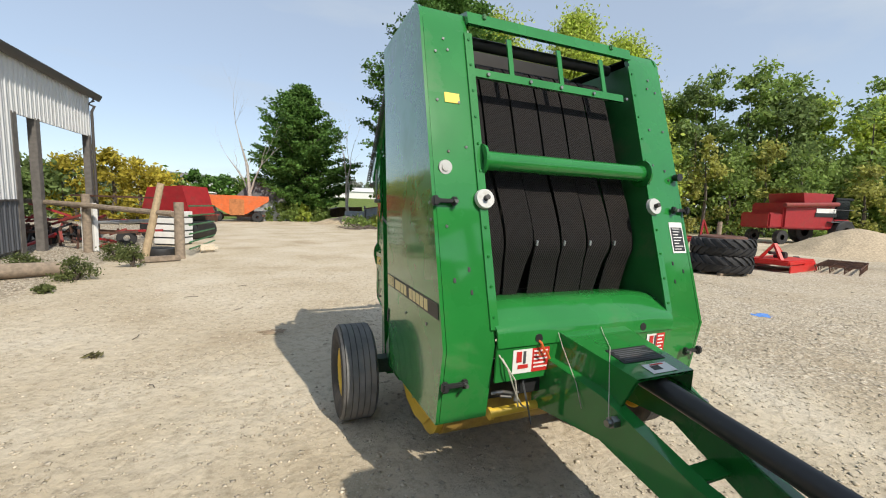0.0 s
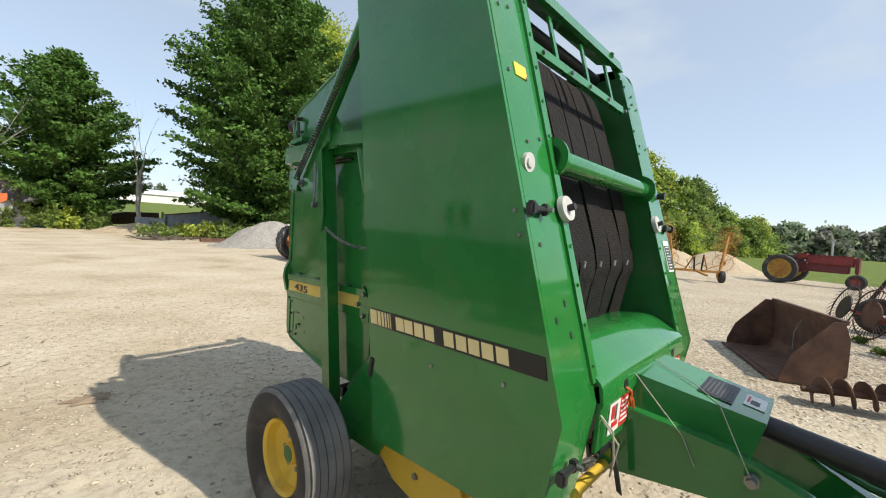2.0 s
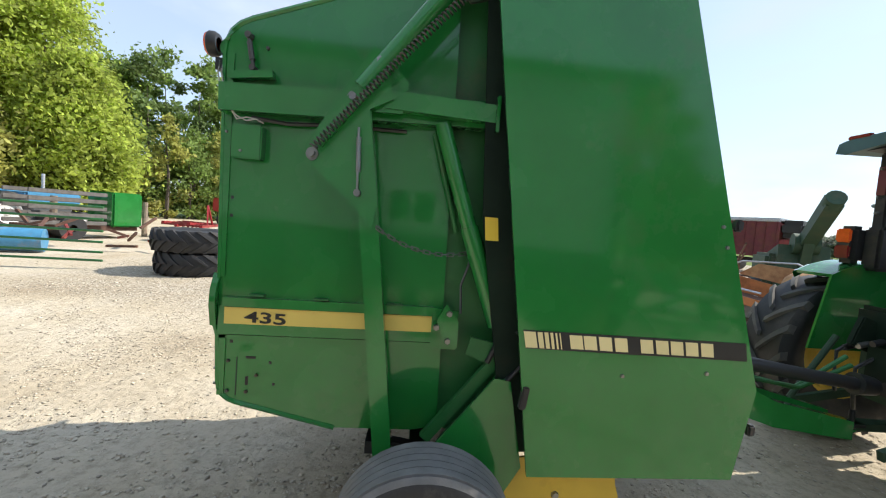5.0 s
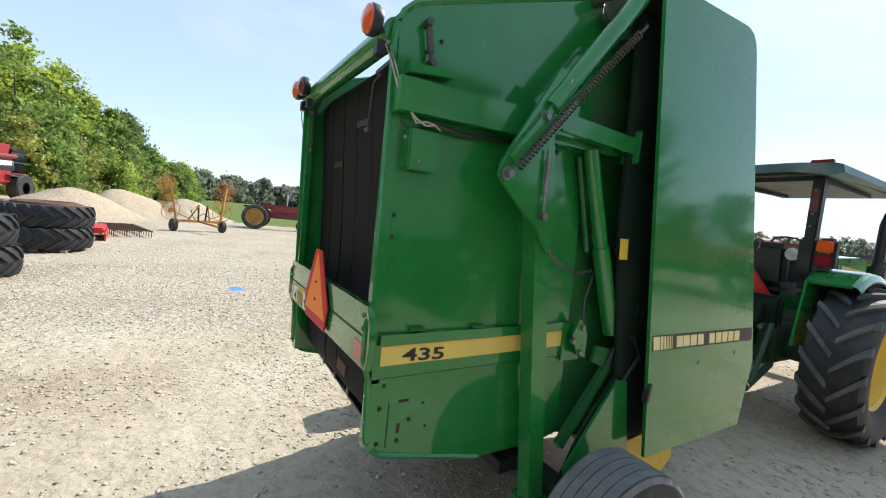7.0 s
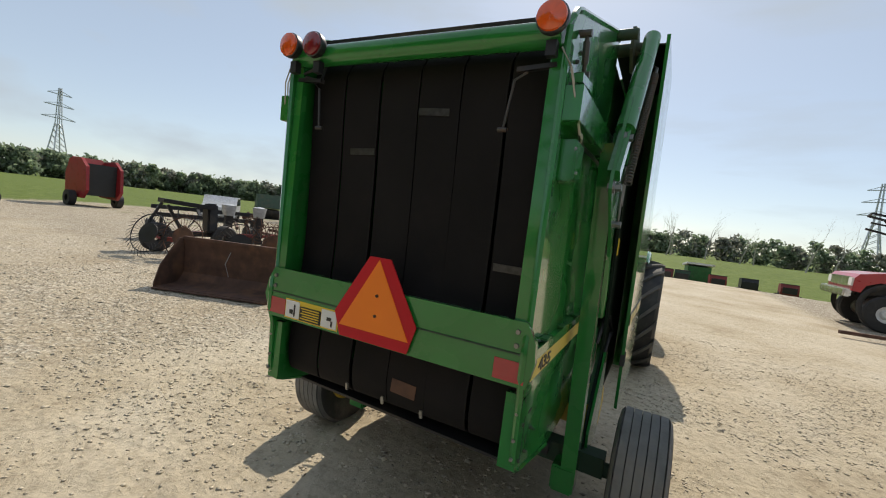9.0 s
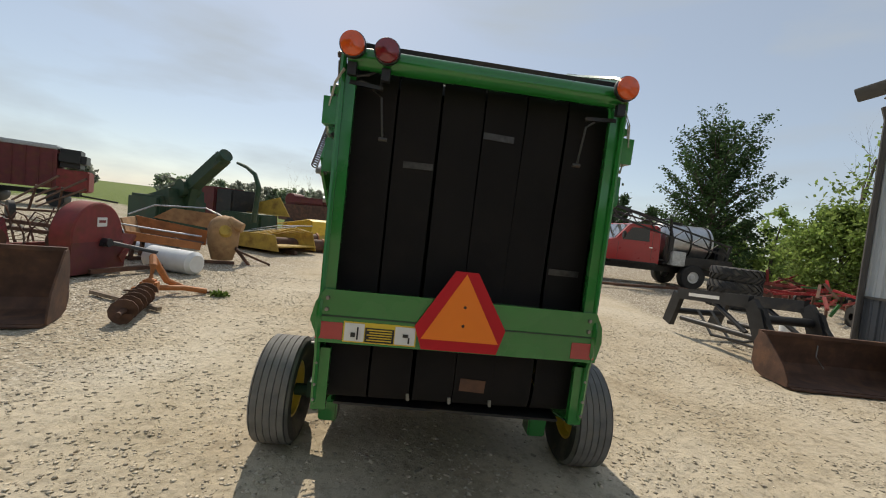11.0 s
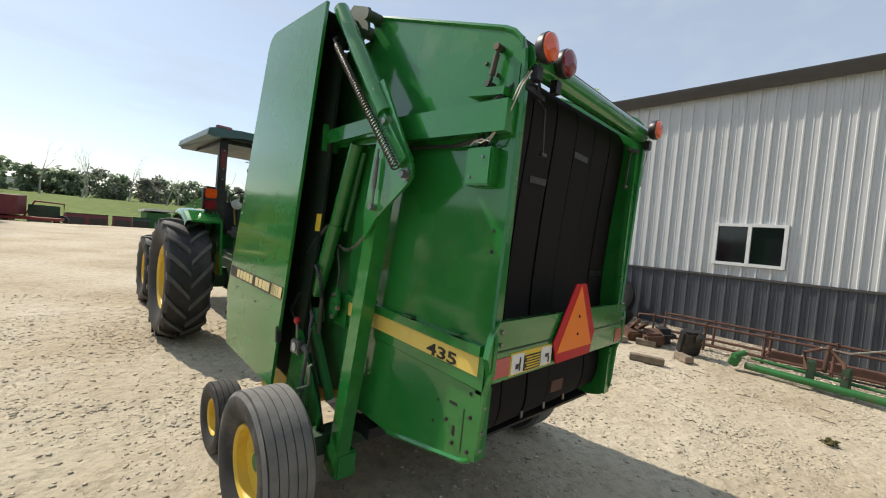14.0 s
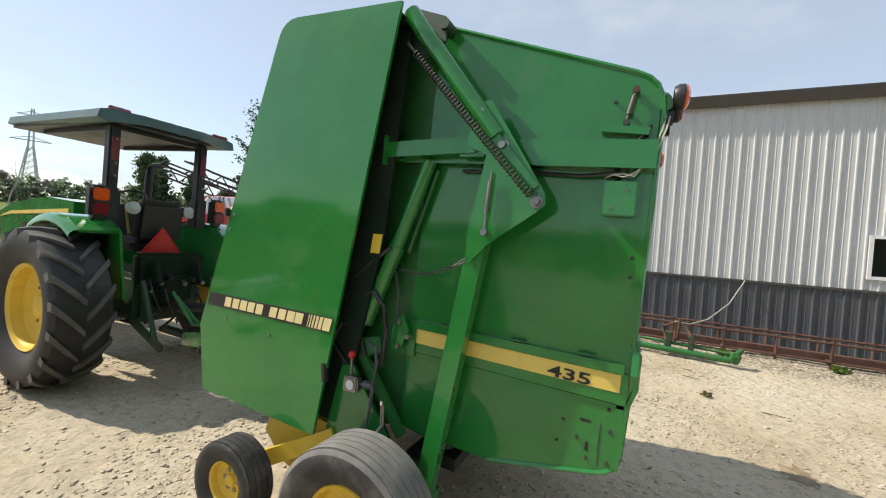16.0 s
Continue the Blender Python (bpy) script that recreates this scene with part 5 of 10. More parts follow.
    lk = part("gate_latch", bm, GREEN, gate)
    for y, z in ((0.345, 1.155), (0.345, 1.03), (0.40, 1.09)):
        bolt(lk, (s * 0.702, y, z), side, 0.016, 0.012)
    bm = B()
    bar(bm, (s * 0.70, 0.10, 0.98), (s * 0.71, 0.42, 0.58), 0.03, 0.05)
    bar(bm, (s * 0.74, 0.04, 0.94), (s * 0.74, 0.30, 0.62), 0.03, 0.03)
    plate(bm, [(0.05, 1.02), (0.24, 1.06), (0.26, 0.98), (0.10, 0.92)], "x", s * 0.70, s * 0.715)
    part("lower_linkage", bm, GREEN_DULL, gate)
    bm = B()
    plate(bm, [(-0.02, 0.50), (0.06, 0.89), (0.13, 0.90), (0.44, 0.50), (0.40, 0.36), (0.06, 0.36)], "x", s * 0.765, s * 0.78)
    part("axle_plate", bm, GREEN, baler)
    bm = B()
    rod(bm, (s * 0.60, 0.423, 0.335), (s * 0.97, 0.423, 0.335), 0.04, seg=14)
    part("spindle", bm, GREEN_DARK, baler)
    # hinge plate at the top
    bm = B()
    plate(bm, [(0.18, 2.70), (0.30, 2.76), (0.46, 2.70), (0.47, 2.58), (0.36, 2.50), (0.22, 2.54)], "x", s * 0.70, s * 0.715)
    rod(bm, (s * 0.56, 0.34, 2.63), (s * 0.76, 0.34, 2.63), 0.034, seg=16)
    rod(bm, (s * 0.60, 0.46, 2.66), (s * 0.73, 0.46, 2.66), 0.028, seg=16)
    hp = part("gate_hinge", bm, GREEN_DARK, gate)
    for y, z in ((0.24, 2.70), (0.20, 2.60), (0.26, 2.50)):
        bolt(hp, (s * 0.718, y, z), side, 0.014, 0.012)
    bm = B()
    plate(bm, [(0.165, 1.50), (0.175, 1.60), (0.232, 1.60), (0.222, 1.50)], "x", s * 0.761, s * 0.764)
    part("warning_sticker", bm, LABEL_YELLOW, baler)
    # rear flange of the tailgate
    bm = B()
    plate(bm, [(s * 0.575, 1.245), (s * 0.640, 1.245), (s * 0.640, 2.22), (s * 0.575, 2.22)], "y", 1.40, 1.43)
    plate(bm, [(s * 0.575, 0.70), (s * 0.640, 0.70), (s * 0.640, 0.985), (s * 0.575, 0.985)], "y", 1.385, 1.415)
    fl = part("rear_flange", bm, GREEN, gate)
    for z in (0.75, 0.82, 0.92, 1.4, 1.62, 1.68, 1.95, 2.12, 2.18):
        bolt(fl, (s * 0.628, 1.43, z), "y", 0.008, 0.005)
    bm = B()
    tube(bm, [(s * 0.50, 1.43, 2.13), (s * 0.46, 1.44, 2.10), (s * 0.44, 1.44, 1.93)], 0.005, 6)
    rod(bm, (s * 0.455, 1.44, 1.925), (s * 0.42, 1.44, 1.925), 0.009, seg=8)
    part("lever_rod", bm, SPRING_STEEL, gate)
    bm = B()
    bar(bm, (s * 0.46, 1.425, 2.14), (s * 0.60, 1.425, 2.15), 0.022, 0.016)
    part("lever_bracket", bm, BLACK_METAL, gate)
bm = B()
plate(bm, [(-0.665, 1.19), (-0.630, 1.258), (0.615, 1.258), (0.650, 1.20), (0.668, 1.12), (0.625, 1.022), (-0.650, 1.022), (-0.672, 1.12)], "y", 1.425, 1.452)
beam = part("rear_beam", bm, GREEN, gate, "green rear cross beam")
bm = B()
box(bm, (0, 1.4535, 1.142), (1.28, 0.004, 0.006))
part("beam_crease", bm, GREEN_DARK, beam)
for s in (-1, 1):
    for x, z in ((0.60, 1.22), (0.60, 1.17)):
        bolt(beam, (s * x, 1.452, z), "y", 0.011, 0.008)


def rear_label(x0, x1, z0, z1, m, out=0.0, name="label"):
    bm = B()
    plate(bm, [(x0, z0), (x1, z0), (x1, z1), (x0, z1)], "y", 1.4522 + out, 1.4545 + out)
    return part(name, bm, m, beam)


rear_label(0.525, 0.640, 1.039, 1.115, PINK_REFLECTOR, name="reflector")
rear_label(-0.641, -0.526, 1.037, 1.113, PINK_REFLECTOR, name="reflector")
rear_label(0.20, 0.522, 1.032, 1.124, LABEL_YELLOW, name="sign_border")
rear_label(0.43, 0.516, 1.038, 1.118, LABEL_WHITE, 0.003, "sign_field")
rear_label(0.206, 0.295, 1.038, 1.118, LABEL_WHITE, 0.003, "sign_field")
rear_label(0.299, 0.426, 1.038, 1.102, BLACK, 0.003, "sign_field")
for k in range(5):
    rear_label(0.308, 0.418 - 0.01 * (k % 2), 1.046 + 0.0115 * k, 1.051 + 0.0115 * k, LABEL_YELLOW, 0.006, "text_bar")
rear_label(0.455, 0.462, 1.047, 1.102, BLACK, 0.006, "picture_bar")
rear_label(0.468, 0.488, 1.057, 1.077, BLACK, 0.006, "picture_bar")
rear_label(0.235, 0.26, 1.072, 1.087, BLACK, 0.006, "picture_bar")
rear_label(0.228, 0.236, 1.047, 1.072, BLACK, 0.006, "picture_bar")
bm = B()
rod(bm, (-0.61, 1.43, 2.25), (0.61, 1.43, 2.25), 0.046, seg=24)
top_tube = part("top_tube", bm, GREEN, gate, "round green tube along the tailgate's top")
bm = B()
plate(bm, [(1.30, 2.335), (1.41, 2.30), (1.415, 2.325), (1.30, 2.365)], "x", -0.60, 0.60)
part("top_lip", bm, BLACK_METAL, gate)
for x, y, z, lens, r in ((0.587, 1.49, 2.275, LENS_AMBER, 0.052), (0.447, 1.49, 2.268, LENS_RED, 0.052), (-0.590, 1.50, 2.266, LENS_AMBER, 0.052)):
    bm = B()
    lathe(bm, [(-0.012, 0.03), (-0.012, r * 0.85), (0.004, r * 1.03), (0.024, r * 1.03), (0.028, r * 0.96)], (x, y, z), "y", 28)
    lamp = part("tail_lamp", bm, PLASTIC, gate, "round tail lamp in a black housing")
    bm = B()
    lathe(bm, [(0.022, r * 0.99), (0.036, r * 0.92), (0.046, r * 0.5), (0.048, 0.001), (0.016, 0.001), (0.016, r * 0.99)], (x, y, z), "y", 28, close=False)
    part("lens", bm, lens, lamp)
    bm = B()
    box(bm, (x, y - 0.02, z - 0.085), (0.035, 0.03, 0.05))
    part("lamp_stem", bm, BLACK_METAL, lamp)
# slow-vehicle triangle on the beam
bm = B()
T = [(0.055, 1.393), (-0.048, 1.393), (-0.20, 1.142), (-0.168, 1.030), (0.174, 1.030), (0.212, 1.132)]
plate(bm, T, "y", 1.462, 1.468)
smv = part("warning_triangle", bm, SMV_RED, gate, "orange slow-vehicle triangle with a dark red border")
bm = B()
plate(bm, [(0.004, 1.384), (-0.172, 1.078), (0.180, 1.078)], "y", 1.468, 1.471)
part("triangle_field", bm, SMV_ORANGE, smv)
for z in (1.235, 1.150):
    bolt(smv, (-0.003, 1.471, z), "y", 0.008, 0.005, RUSTY)
bm = B()
box(bm, (-0.003, 1.458, 1.14), (0.05, 0.012, 0.20))
part("triangle_bracket", bm, BLACK_METAL, smv)
bm = B()
tube(bm, [(0.74, 0.28, 1.54), (0.75, 0.17, 1.45), (0.75, 0.08, 1.36), (0.73, 0.03, 1.26)], 0.012, 8)
part("hose", bm, PLASTIC, baler, "black hydraulic hose")
bm = B()
tube(bm, [(0.72, 0.10, 1.36), (0.75, 0.13, 1.27), (0.74, 0.08, 1.20), (0.72, 0.03, 1.13)], 0.010, 8)
part("hose", bm, PLASTIC, baler, "black hydraulic hose")
bm = B()
tube(bm, [(0.72, 0.13, 1.22), (0.75, 0.155, 1.285), (0.755, 0.205, 1.30), (0.755, 0.265, 1.24), (0.75, 0.30, 1.13), (0.745, 0.29, 1.02), (0.74, 0.28, 0.92)], 0.013, 8)
part("hose", bm, PLASTIC, baler, "black hydraulic hose")
for x, z in ((0.207, 0.748), (0.004, 0.743), (-0.197, 0.743)):
    bm = B()
    box(bm, (x, 1.338, z), (0.016, 0.008, 0.034), (0, 6, 0), bevel=0.002)
    part("belt_clip", bm, STEEL, gate)
bm = B()
box(bm, (-0.10, 1.3445, 0.828), (0.125, 0.003, 0.062), (0, -3, 0), bevel=0.001)
part("belt_patch", bm, RUSTY, gate, "faded brown patch on a belt")
# the tailgate hangs a little askew: its one side stands further back than its other
for ob in [o for o in baler.children_recursive if o.type == "MESH" and (o.parent is gate or o.parent.parent is gate or o.name.startswith("tailgate_belt"))]:
    for v in ob.data.vertices:
        v.co.y += smooth01(0.45, 1.35, v.co.y) * (-0.014 + 0.042 * v.co.x)
# metal lacings that join the ends of three belts
for x, y, z, width, tilt, roll in ((-0.085, 1.3195, 2.022, 0.148, -3.8, -2), (0.275, 1.3225, 1.848, 0.140, -4.1, 1), (-0.497, 1.2705, 1.417, 0.155, -1.3, 0)):
    bm = B()
    box(bm, (x, y, z), (width, 0.005, 0.030), (tilt, roll, 2.4), bevel=0.001)
    part("belt_lacing", bm, LACING, baler, "worn dark metal lacing across a belt")
# valve lever, crank and pipes on the baler's left
bm = B()
tube(bm, [(0.80, 0.14, 0.84), (0.815, 0.145, 0.955)], 0.007, 8)
lev = part("valve_lever", bm, STEEL, baler)
bm = B()
lathe(bm, [(-0.022, 0.001), (-0.016, 0.014), (0, 0.021), (0.016, 0.015), (0.022, 0.001)], (0.815, 0.145, 0.968), "z", 14, close=False)
part("red_knob", bm, BRIGHT_RED, lev, "red ball knob")
bm = B()
box(bm, (0.80, 0.15, 0.815), (0.05, 0.085, 0.08), (0, 0, 8), bevel=0.008)
vb = part("valve_block", bm, STEEL, baler, "bare metal hydraulic valve block")
bm = B()
rod(bm, (0.826, 0.155, 0.815), (0.829, 0.155, 0.815), 0.025, seg=14)
part("valve_plate", bm, WHITE, vb)
bm = B()
tube(bm, [(0.79, 0.19, 0.82), (0.80, 0.28, 0.83), (0.80, 0.29, 0.96), (0.78, 0.26, 1.02), (0.76, 0.20, 1.03)], 0.010, 8)
part("valve_pipe", bm, DARK_GREY, baler)
bm = B()
tube(bm, [(0.80, 0.28, 0.83), (0.81, 0.27, 0.66), (0.80, 0.25, 0.45)], 0.010, 8)
part("valve_pipe", bm, DARK_GREY, baler)
bm = B()
rod(bm, (0.79, 0.22, 0.825), (0.79, 0.27, 0.825), 0.022, seg=8)
part("pipe_fitting", bm, DARK_GREY, baler)
bm = B()
tube(bm, [(0.80, 0.34, 0.76), (0.82, 0.36, 0.76), (0.82, 0.365, 0.66), (0.84, 0.37, 0.655), (0.90, 0.39, 0.66)], 0.010, 8)
part("crank_handle", bm, STEEL, baler)


CANOPY = mat("canopy_slate", (0.06, 0.12, 0.125), 0.45, var=0.15, dirt=(0.26, 0.25, 0.22), dirt_amt=0.2, dirt_scale=1.5)


# ---- the tractor on the hitch ----
tr = thing("tractor", "green utility tractor with yellow wheels under a sun canopy", "tractor", (0.0, -0.13, 0.0))
for s in (-1, 1):
    wheel(tr, (s * 0.815, -3.05, 0.70), 0.665, 0.44, 0.37, TYRE_BLACK, TYRE_BLACK, YELLOW, s, ribs=0, lugs=17, name="rear_wheel", seg=44, lug_h=0.035)
    wheel(tr, (s * 0.80, -5.0, 0.52), 0.495, 0.30, 0.25, TYRE_BLACK, TYRE_BLACK, YELLOW, s, ribs=0, lugs=14, name="front_wheel", seg=36, lug_h=0.025)
    # fender: a bent sheet over the rear wheel
    bm = B()
    arc = [(-3.05 + 0.80 * math.cos(a), 0.72 + 0.80 * math.sin(a)) for a in (radians(58 + 10 * k) for k in range(10))]
    inner = [(-3.05 + (y + 3.05) * 0.965, 0.72 + (z - 0.72) * 0.965) for y, z in arc]
    plate(bm, arc + inner[::-1], "x", s * 0.50, s * 0.80)
    plate(bm, arc + [(-3.75, 0.8), (-2.5, 0.8)], "x", s * 0.49, s * 0.51)
    rows = [[bm.verts.new((s * x, -3.05 + (y + 3.05) * q, 0.72 + (z - 0.72) * q)) for y, z in arc] for x, q in ((0.80, 0.999), (0.835, 0.985), (0.852, 0.955), (0.855, 0.90))]
    for u, v in zip(rows, rows[1:]):
        for i in range(len(u) - 1):
            bm.faces.new((u[i], u[i + 1], v[i + 1], v[i]))
    part("fender", bm, GREEN, tr, "curved green fender")
    bm = B()
    box(bm, (s * 0.42 + 0.04, -2.95, 1.92), (0.09, 0.10, 0.90), bevel=0.012)
    post = part("rollbar_post", bm, BLACK_METAL, tr)
    bm = B()
    box(bm, (s * 0.42 + 0.04, -2.94, 1.62), (0.13, 0.14, 0.34), bevel=0.02)
    part("post_foot", bm, BLACK_METAL, post)
    bm = B()
    box(bm, (s * 0.42 + 0.04, -2.893, 2.15), (0.06, 0.01, 0.22))
    part("red_tape", bm, MAROON, post)
    for z in (1.9, 2.02, 2.24):
        bolt(post, (s * 0.42 + 0.04, -2.895, z), "y", 0.013, 0.03)
    bm = B()
    box(bm, (s * 0.565 + 0.025, -2.85, 1.645), (0.15, 0.12, 0.30), bevel=0.03)
    lampb = part("warning_lamp", bm, PLASTIC, tr, "black lamp with an amber lens")
    bm = B()
    box(bm, (s * 0.565 + 0.025, -2.785, 1.715), (0.12, 0.02, 0.11), bevel=0.012)
    part("amber_lens", bm, LENS_AMBER, lampb)
    bm = B()
    box(bm, (s * 0.565 + 0.025, -2.785, 1.585), (0.12, 0.018, 0.10), bevel=0.012)
    part("red_lens", bm, LENS_RED, lampb)
    bm = B()
    lathe(bm, [(-0.05, 0.02), (-0.03, 0.055), (0.02, 0.062), (0.025, 0.05), (0.026, 0.001)], (s * 0.27, -2.92, 1.62), "y", 20, close=False)
    part("work_lamp", bm, GALV, tr)
    bm = B()
    bar(bm, (s * 0.30, -2.75, 0.55), (s * 0.36, -2.15, 0.40), 0.035, 0.06)
    part("lower_link", bm, GREEN_DARK, tr)
    bm = B()
    rod(bm, (s * 0.33, -2.55, 0.95), (s * 0.35, -2.25, 0.43), 0.022, seg=10)
    part("lift_rod", bm, GREEN_DARK, tr)
bm = B()
plate(bm, [(-0.61, 2.375), (-0.59, 2.45), (-0.53, 2.468), (-0.25, 2.485), (0.33, 2.485), (0.61, 2.468), (0.67, 2.45), (0.69, 2.375), (0.62, 2.36), (0.3, 2.40), (-0.22, 2.40), (-0.54, 2.36)], "y", -4.78, -2.72)
for v in bm.verts:
    if v.co.y < -4:
        v.co.x = 0.04 + (v.co.x - 0.04) * 0.88
        v.co.z += 0.04
cano = part("canopy", bm, CANOPY, tr, "dusty slate-grey sun canopy")
# black sheet added beneath the canopy to darken its underside
bm = B()
box(bm, (0.04, -3.75, 2.385), (1.08, 1.96, 0.02))
part("canopy_liner", bm, BLACK_METAL, cano)
for x in (-0.44, 0.52):
    bm = B()
    box(bm, (x, -2.735, 2.482), (0.17, 0.04, 0.035), bevel=0.008)
    part("red_marker", bm, LENS_RED, cano)
bm = B()
bar(bm, (-0.38, -2.95, 2.36), (0.46, -2.95, 2.36), 0.07, 0.05)
bar(bm, (-0.38, -2.95, 2.345), (-0.34, -4.4, 2.365), 0.05, 0.05)
bar(bm, (0.46, -2.95, 2.345), (0.42, -4.4, 2.365), 0.05, 0.05)
part("canopy_frame", bm, BLACK_METAL, cano)
bm = B()
box(bm, (0, -3.0, 0.75), (0.62, 0.62, 0.46), bevel=0.05)
box(bm, (0, -3.05, 0.70), (1.0, 0.22, 0.24), bevel=0.05)
box(bm, (0, -3.9, 0.72), (0.42, 1.3, 0.50), bevel=0.05)
part("transmission", bm, GREEN_DARK, tr)
bm = B()
box(bm, (0, -2.72, 1.05), (0.66, 0.10, 0.30), bevel=0.03)
box(bm, (0, -2.66, 0.82), (0.34, 0.14, 0.30), bevel=0.03)
for x in (-0.2, 0.2):
    box(bm, (x, -2.62, 1.0), (0.05, 0.18, 0.22), (20, 0, 0), bevel=0.01)
part("rear_housing", bm, SHADED_GRIMY, tr)
for k, (x, z) in enumerate(((-0.24, 0.92), (-0.15, 0.95), (-0.06, 0.92), (0.08, 0.98), (0.17, 0.94), (0.26, 0.90))):
    bm = B()
    rod(bm, (x, -2.62, z), (x, -2.54, z - 0.02), 0.022, seg=10)
    part("hydraulic_coupler", bm, BLACK_METAL if k % 2 else STEEL, tr)
for k, (x, z) in enumerate(((-0.2, 0.75), (0.1, 0.72), (0.24, 0.80))):
    bm = B()
    tube(bm, [(x, -2.62, z + 0.15), (x + 0.03, -2.50, z + 0.05), (x - 0.02, -2.45, z - 0.12), (x + 0.05, -2.55, z - 0.25)], 0.014, 6)
    part("hose", bm, PLASTIC, tr)
bm = B()
bar(bm, (0, -2.75, 0.42), (0, -2.36, 0.42), 0.09, 0.05)
part("drawbar", bm, GREEN_DARK, tr)
bm = B()
rod(bm, (0, -2.70, 0.68), (0, -2.58, 0.69), 0.03, seg=12)
plate(bm, [(-0.14, 0.60), (-0.14, 0.82), (0.14, 0.82), (0.14, 0.60)], "y", -2.66, -2.65)
part("pto_guard", bm, BLACK_METAL, tr)
bm = B()
box(bm, (0.0, -3.20, 1.25), (0.46, 0.46, 0.14), bevel=0.05)
seat = part("seat", bm, SEAT, tr, "black vinyl tractor seat")
bm = B()
box(bm, (0.0, -2.97, 1.50), (0.46, 0.12, 0.44), (-8, 0, 0), bevel=0.05)
part("backrest", bm, SEAT, seat)
bm = B()
tube(bm, [(0.25, -3.0, 1.36), (0.26, -3.05, 1.58), (0.16, -3.0, 1.70), (-0.16, -3.0, 1.70)], 0.012, 6)
part("seat_piping", bm, YELLOW_DULL, seat)
bm = B()
prof = [(-3.95, 1.05), (-3.95, 1.63), (-4.6, 1.66), (-5.5, 1.55), (-5.95, 1.38), (-6.02, 0.85), (-5.9, 0.75), (-4.0, 0.80)]
plate(bm, prof, "x", -0.32, 0.32)
bmesh.ops.bevel(bm, geom=[e for e in bm.edges if abs(e.verts[0].co.x - e.verts[1].co.x) < 1e-4 and e.calc_face_angle(0) > 0.5 and min(v.co.z for v in e.verts) > 1.0], offset=0.07, segments=3, affect="EDGES")
hd = part("bonnet", bm, GREEN, tr, "green engine bonnet with a yellow stripe")
for s in (-1, 1):
    bm = B()
    plate(bm, [(-4.05, 1.50), (-4.05, 1.55), (-5.5, 1.45), (-5.85, 1.36), (-5.5, 1.41)], "x", s * 0.321, s * 0.325)
    part("bonnet_stripe", bm, STRIPE, hd)
    for k in range(4):
        bm = B()
        box(bm, (s * 0.322, -4.45 - 0.22 * k, 1.22), (0.006, 0.13, 0.22), (18, 0, 0), bevel=0.002)
        part("grille", bm, BLACK, hd)
bm = B()
box(bm, (0, -3.75, 1.42), (0.50, 0.16, 0.46), bevel=0.05)
dash = part("dashboard", bm, PLASTIC, tr)
bm = B()
lathe(bm, [(-0.012, 0.18), (0.0, 0.195), (0.012, 0.18), (0, 0.168)], (0, 0, 0), "z", 24)
sw = part("steering_wheel", bm, PLASTIC, dash)
sw.matrix_local = pose(0, -3.60, 1.70, 35, 0, 0)
bm = B()
tube(bm, [(-0.54, -4.25, 1.20), (-0.555, -4.25, 2.03), (-0.575, -4.26, 2.14), (-0.62, -4.27, 2.185), (-0.70, -4.28, 2.20)], 0.046, 14)
tube(bm, [(-0.54, -4.25, 1.10), (-0.545, -4.25, 1.58)], 0.075, 14)
part("exhaust", bm, BLACK_METAL, tr, "black exhaust stack with a bent tip")
bm = B()
box(bm, (0, -5.0, 0.52), (1.35, 0.16, 0.16), bevel=0.03)
box(bm, (0, -5.0, 0.68), (0.34, 0.7, 0.30), bevel=0.03)
part("front_axle", bm, GREEN_DARK, tr)
bm = B()
plate(bm, [(0.02, 1.45), (-0.205, 1.15), (-0.185, 1.11), (0.225, 1.11), (0.245, 1.15)], "y", -2.85, -2.844)
tri = part("warning_triangle", bm, SMV_RED, tr, "orange slow-vehicle triangle")
bm = B()
plate(bm, [(0.02, 1.435), (-0.175, 1.13), (0.215, 1.13)], "y", -2.843, -2.840)
part("triangle_field", bm, BRIGHT_RED, tri)
bm = B()
box(bm, (0.02, -2.87, 1.17), (0.05, 0.04, 0.3))
part("triangle_bracket", bm, BLACK_METAL, tri)


# ---- trees ----
def quads(name, centres, size, seed, material, flat=0.0, long=1.0):
    """A mesh of many small leaf faces at the given places."""
    rs = np.random.RandomState(seed)
    n = len(centres)
    a = rs.normal(size=(n, 3))
    a[:, 2] *= 1 - flat
    a /= np.linalg.norm(a, axis=1)[:, None]
    b = np.cross(a, rs.normal(size=(n, 3)))
    b /= np.linalg.norm(b, axis=1)[:, None]
    sz = size * (0.55 + 0.9 * rs.rand(n))[:, None]
    c = np.asarray(centres)
    v = np.stack([c - a * sz * long, c + b * sz * 0.55, c + a * sz * long, c - b * sz * 0.55], 1).reshape(-1, 3)
    me = bpy.data.meshes.new(name)
    me.vertices.add(4 * n)
    me.vertices.foreach_set("co", v.astype(np.float32).ravel())
    me.loops.add(4 * n)
    me.loops.foreach_set("vertex_index", np.arange(4 * n, dtype=np.int32))
    me.polygons.add(n)
    me.polygons.foreach_set("loop_start", np.arange(0, 4 * n, 4, dtype=np.int32))
    me.update(calc_edges=True)
    me.validate()
    me.materials.append(material)
    return me


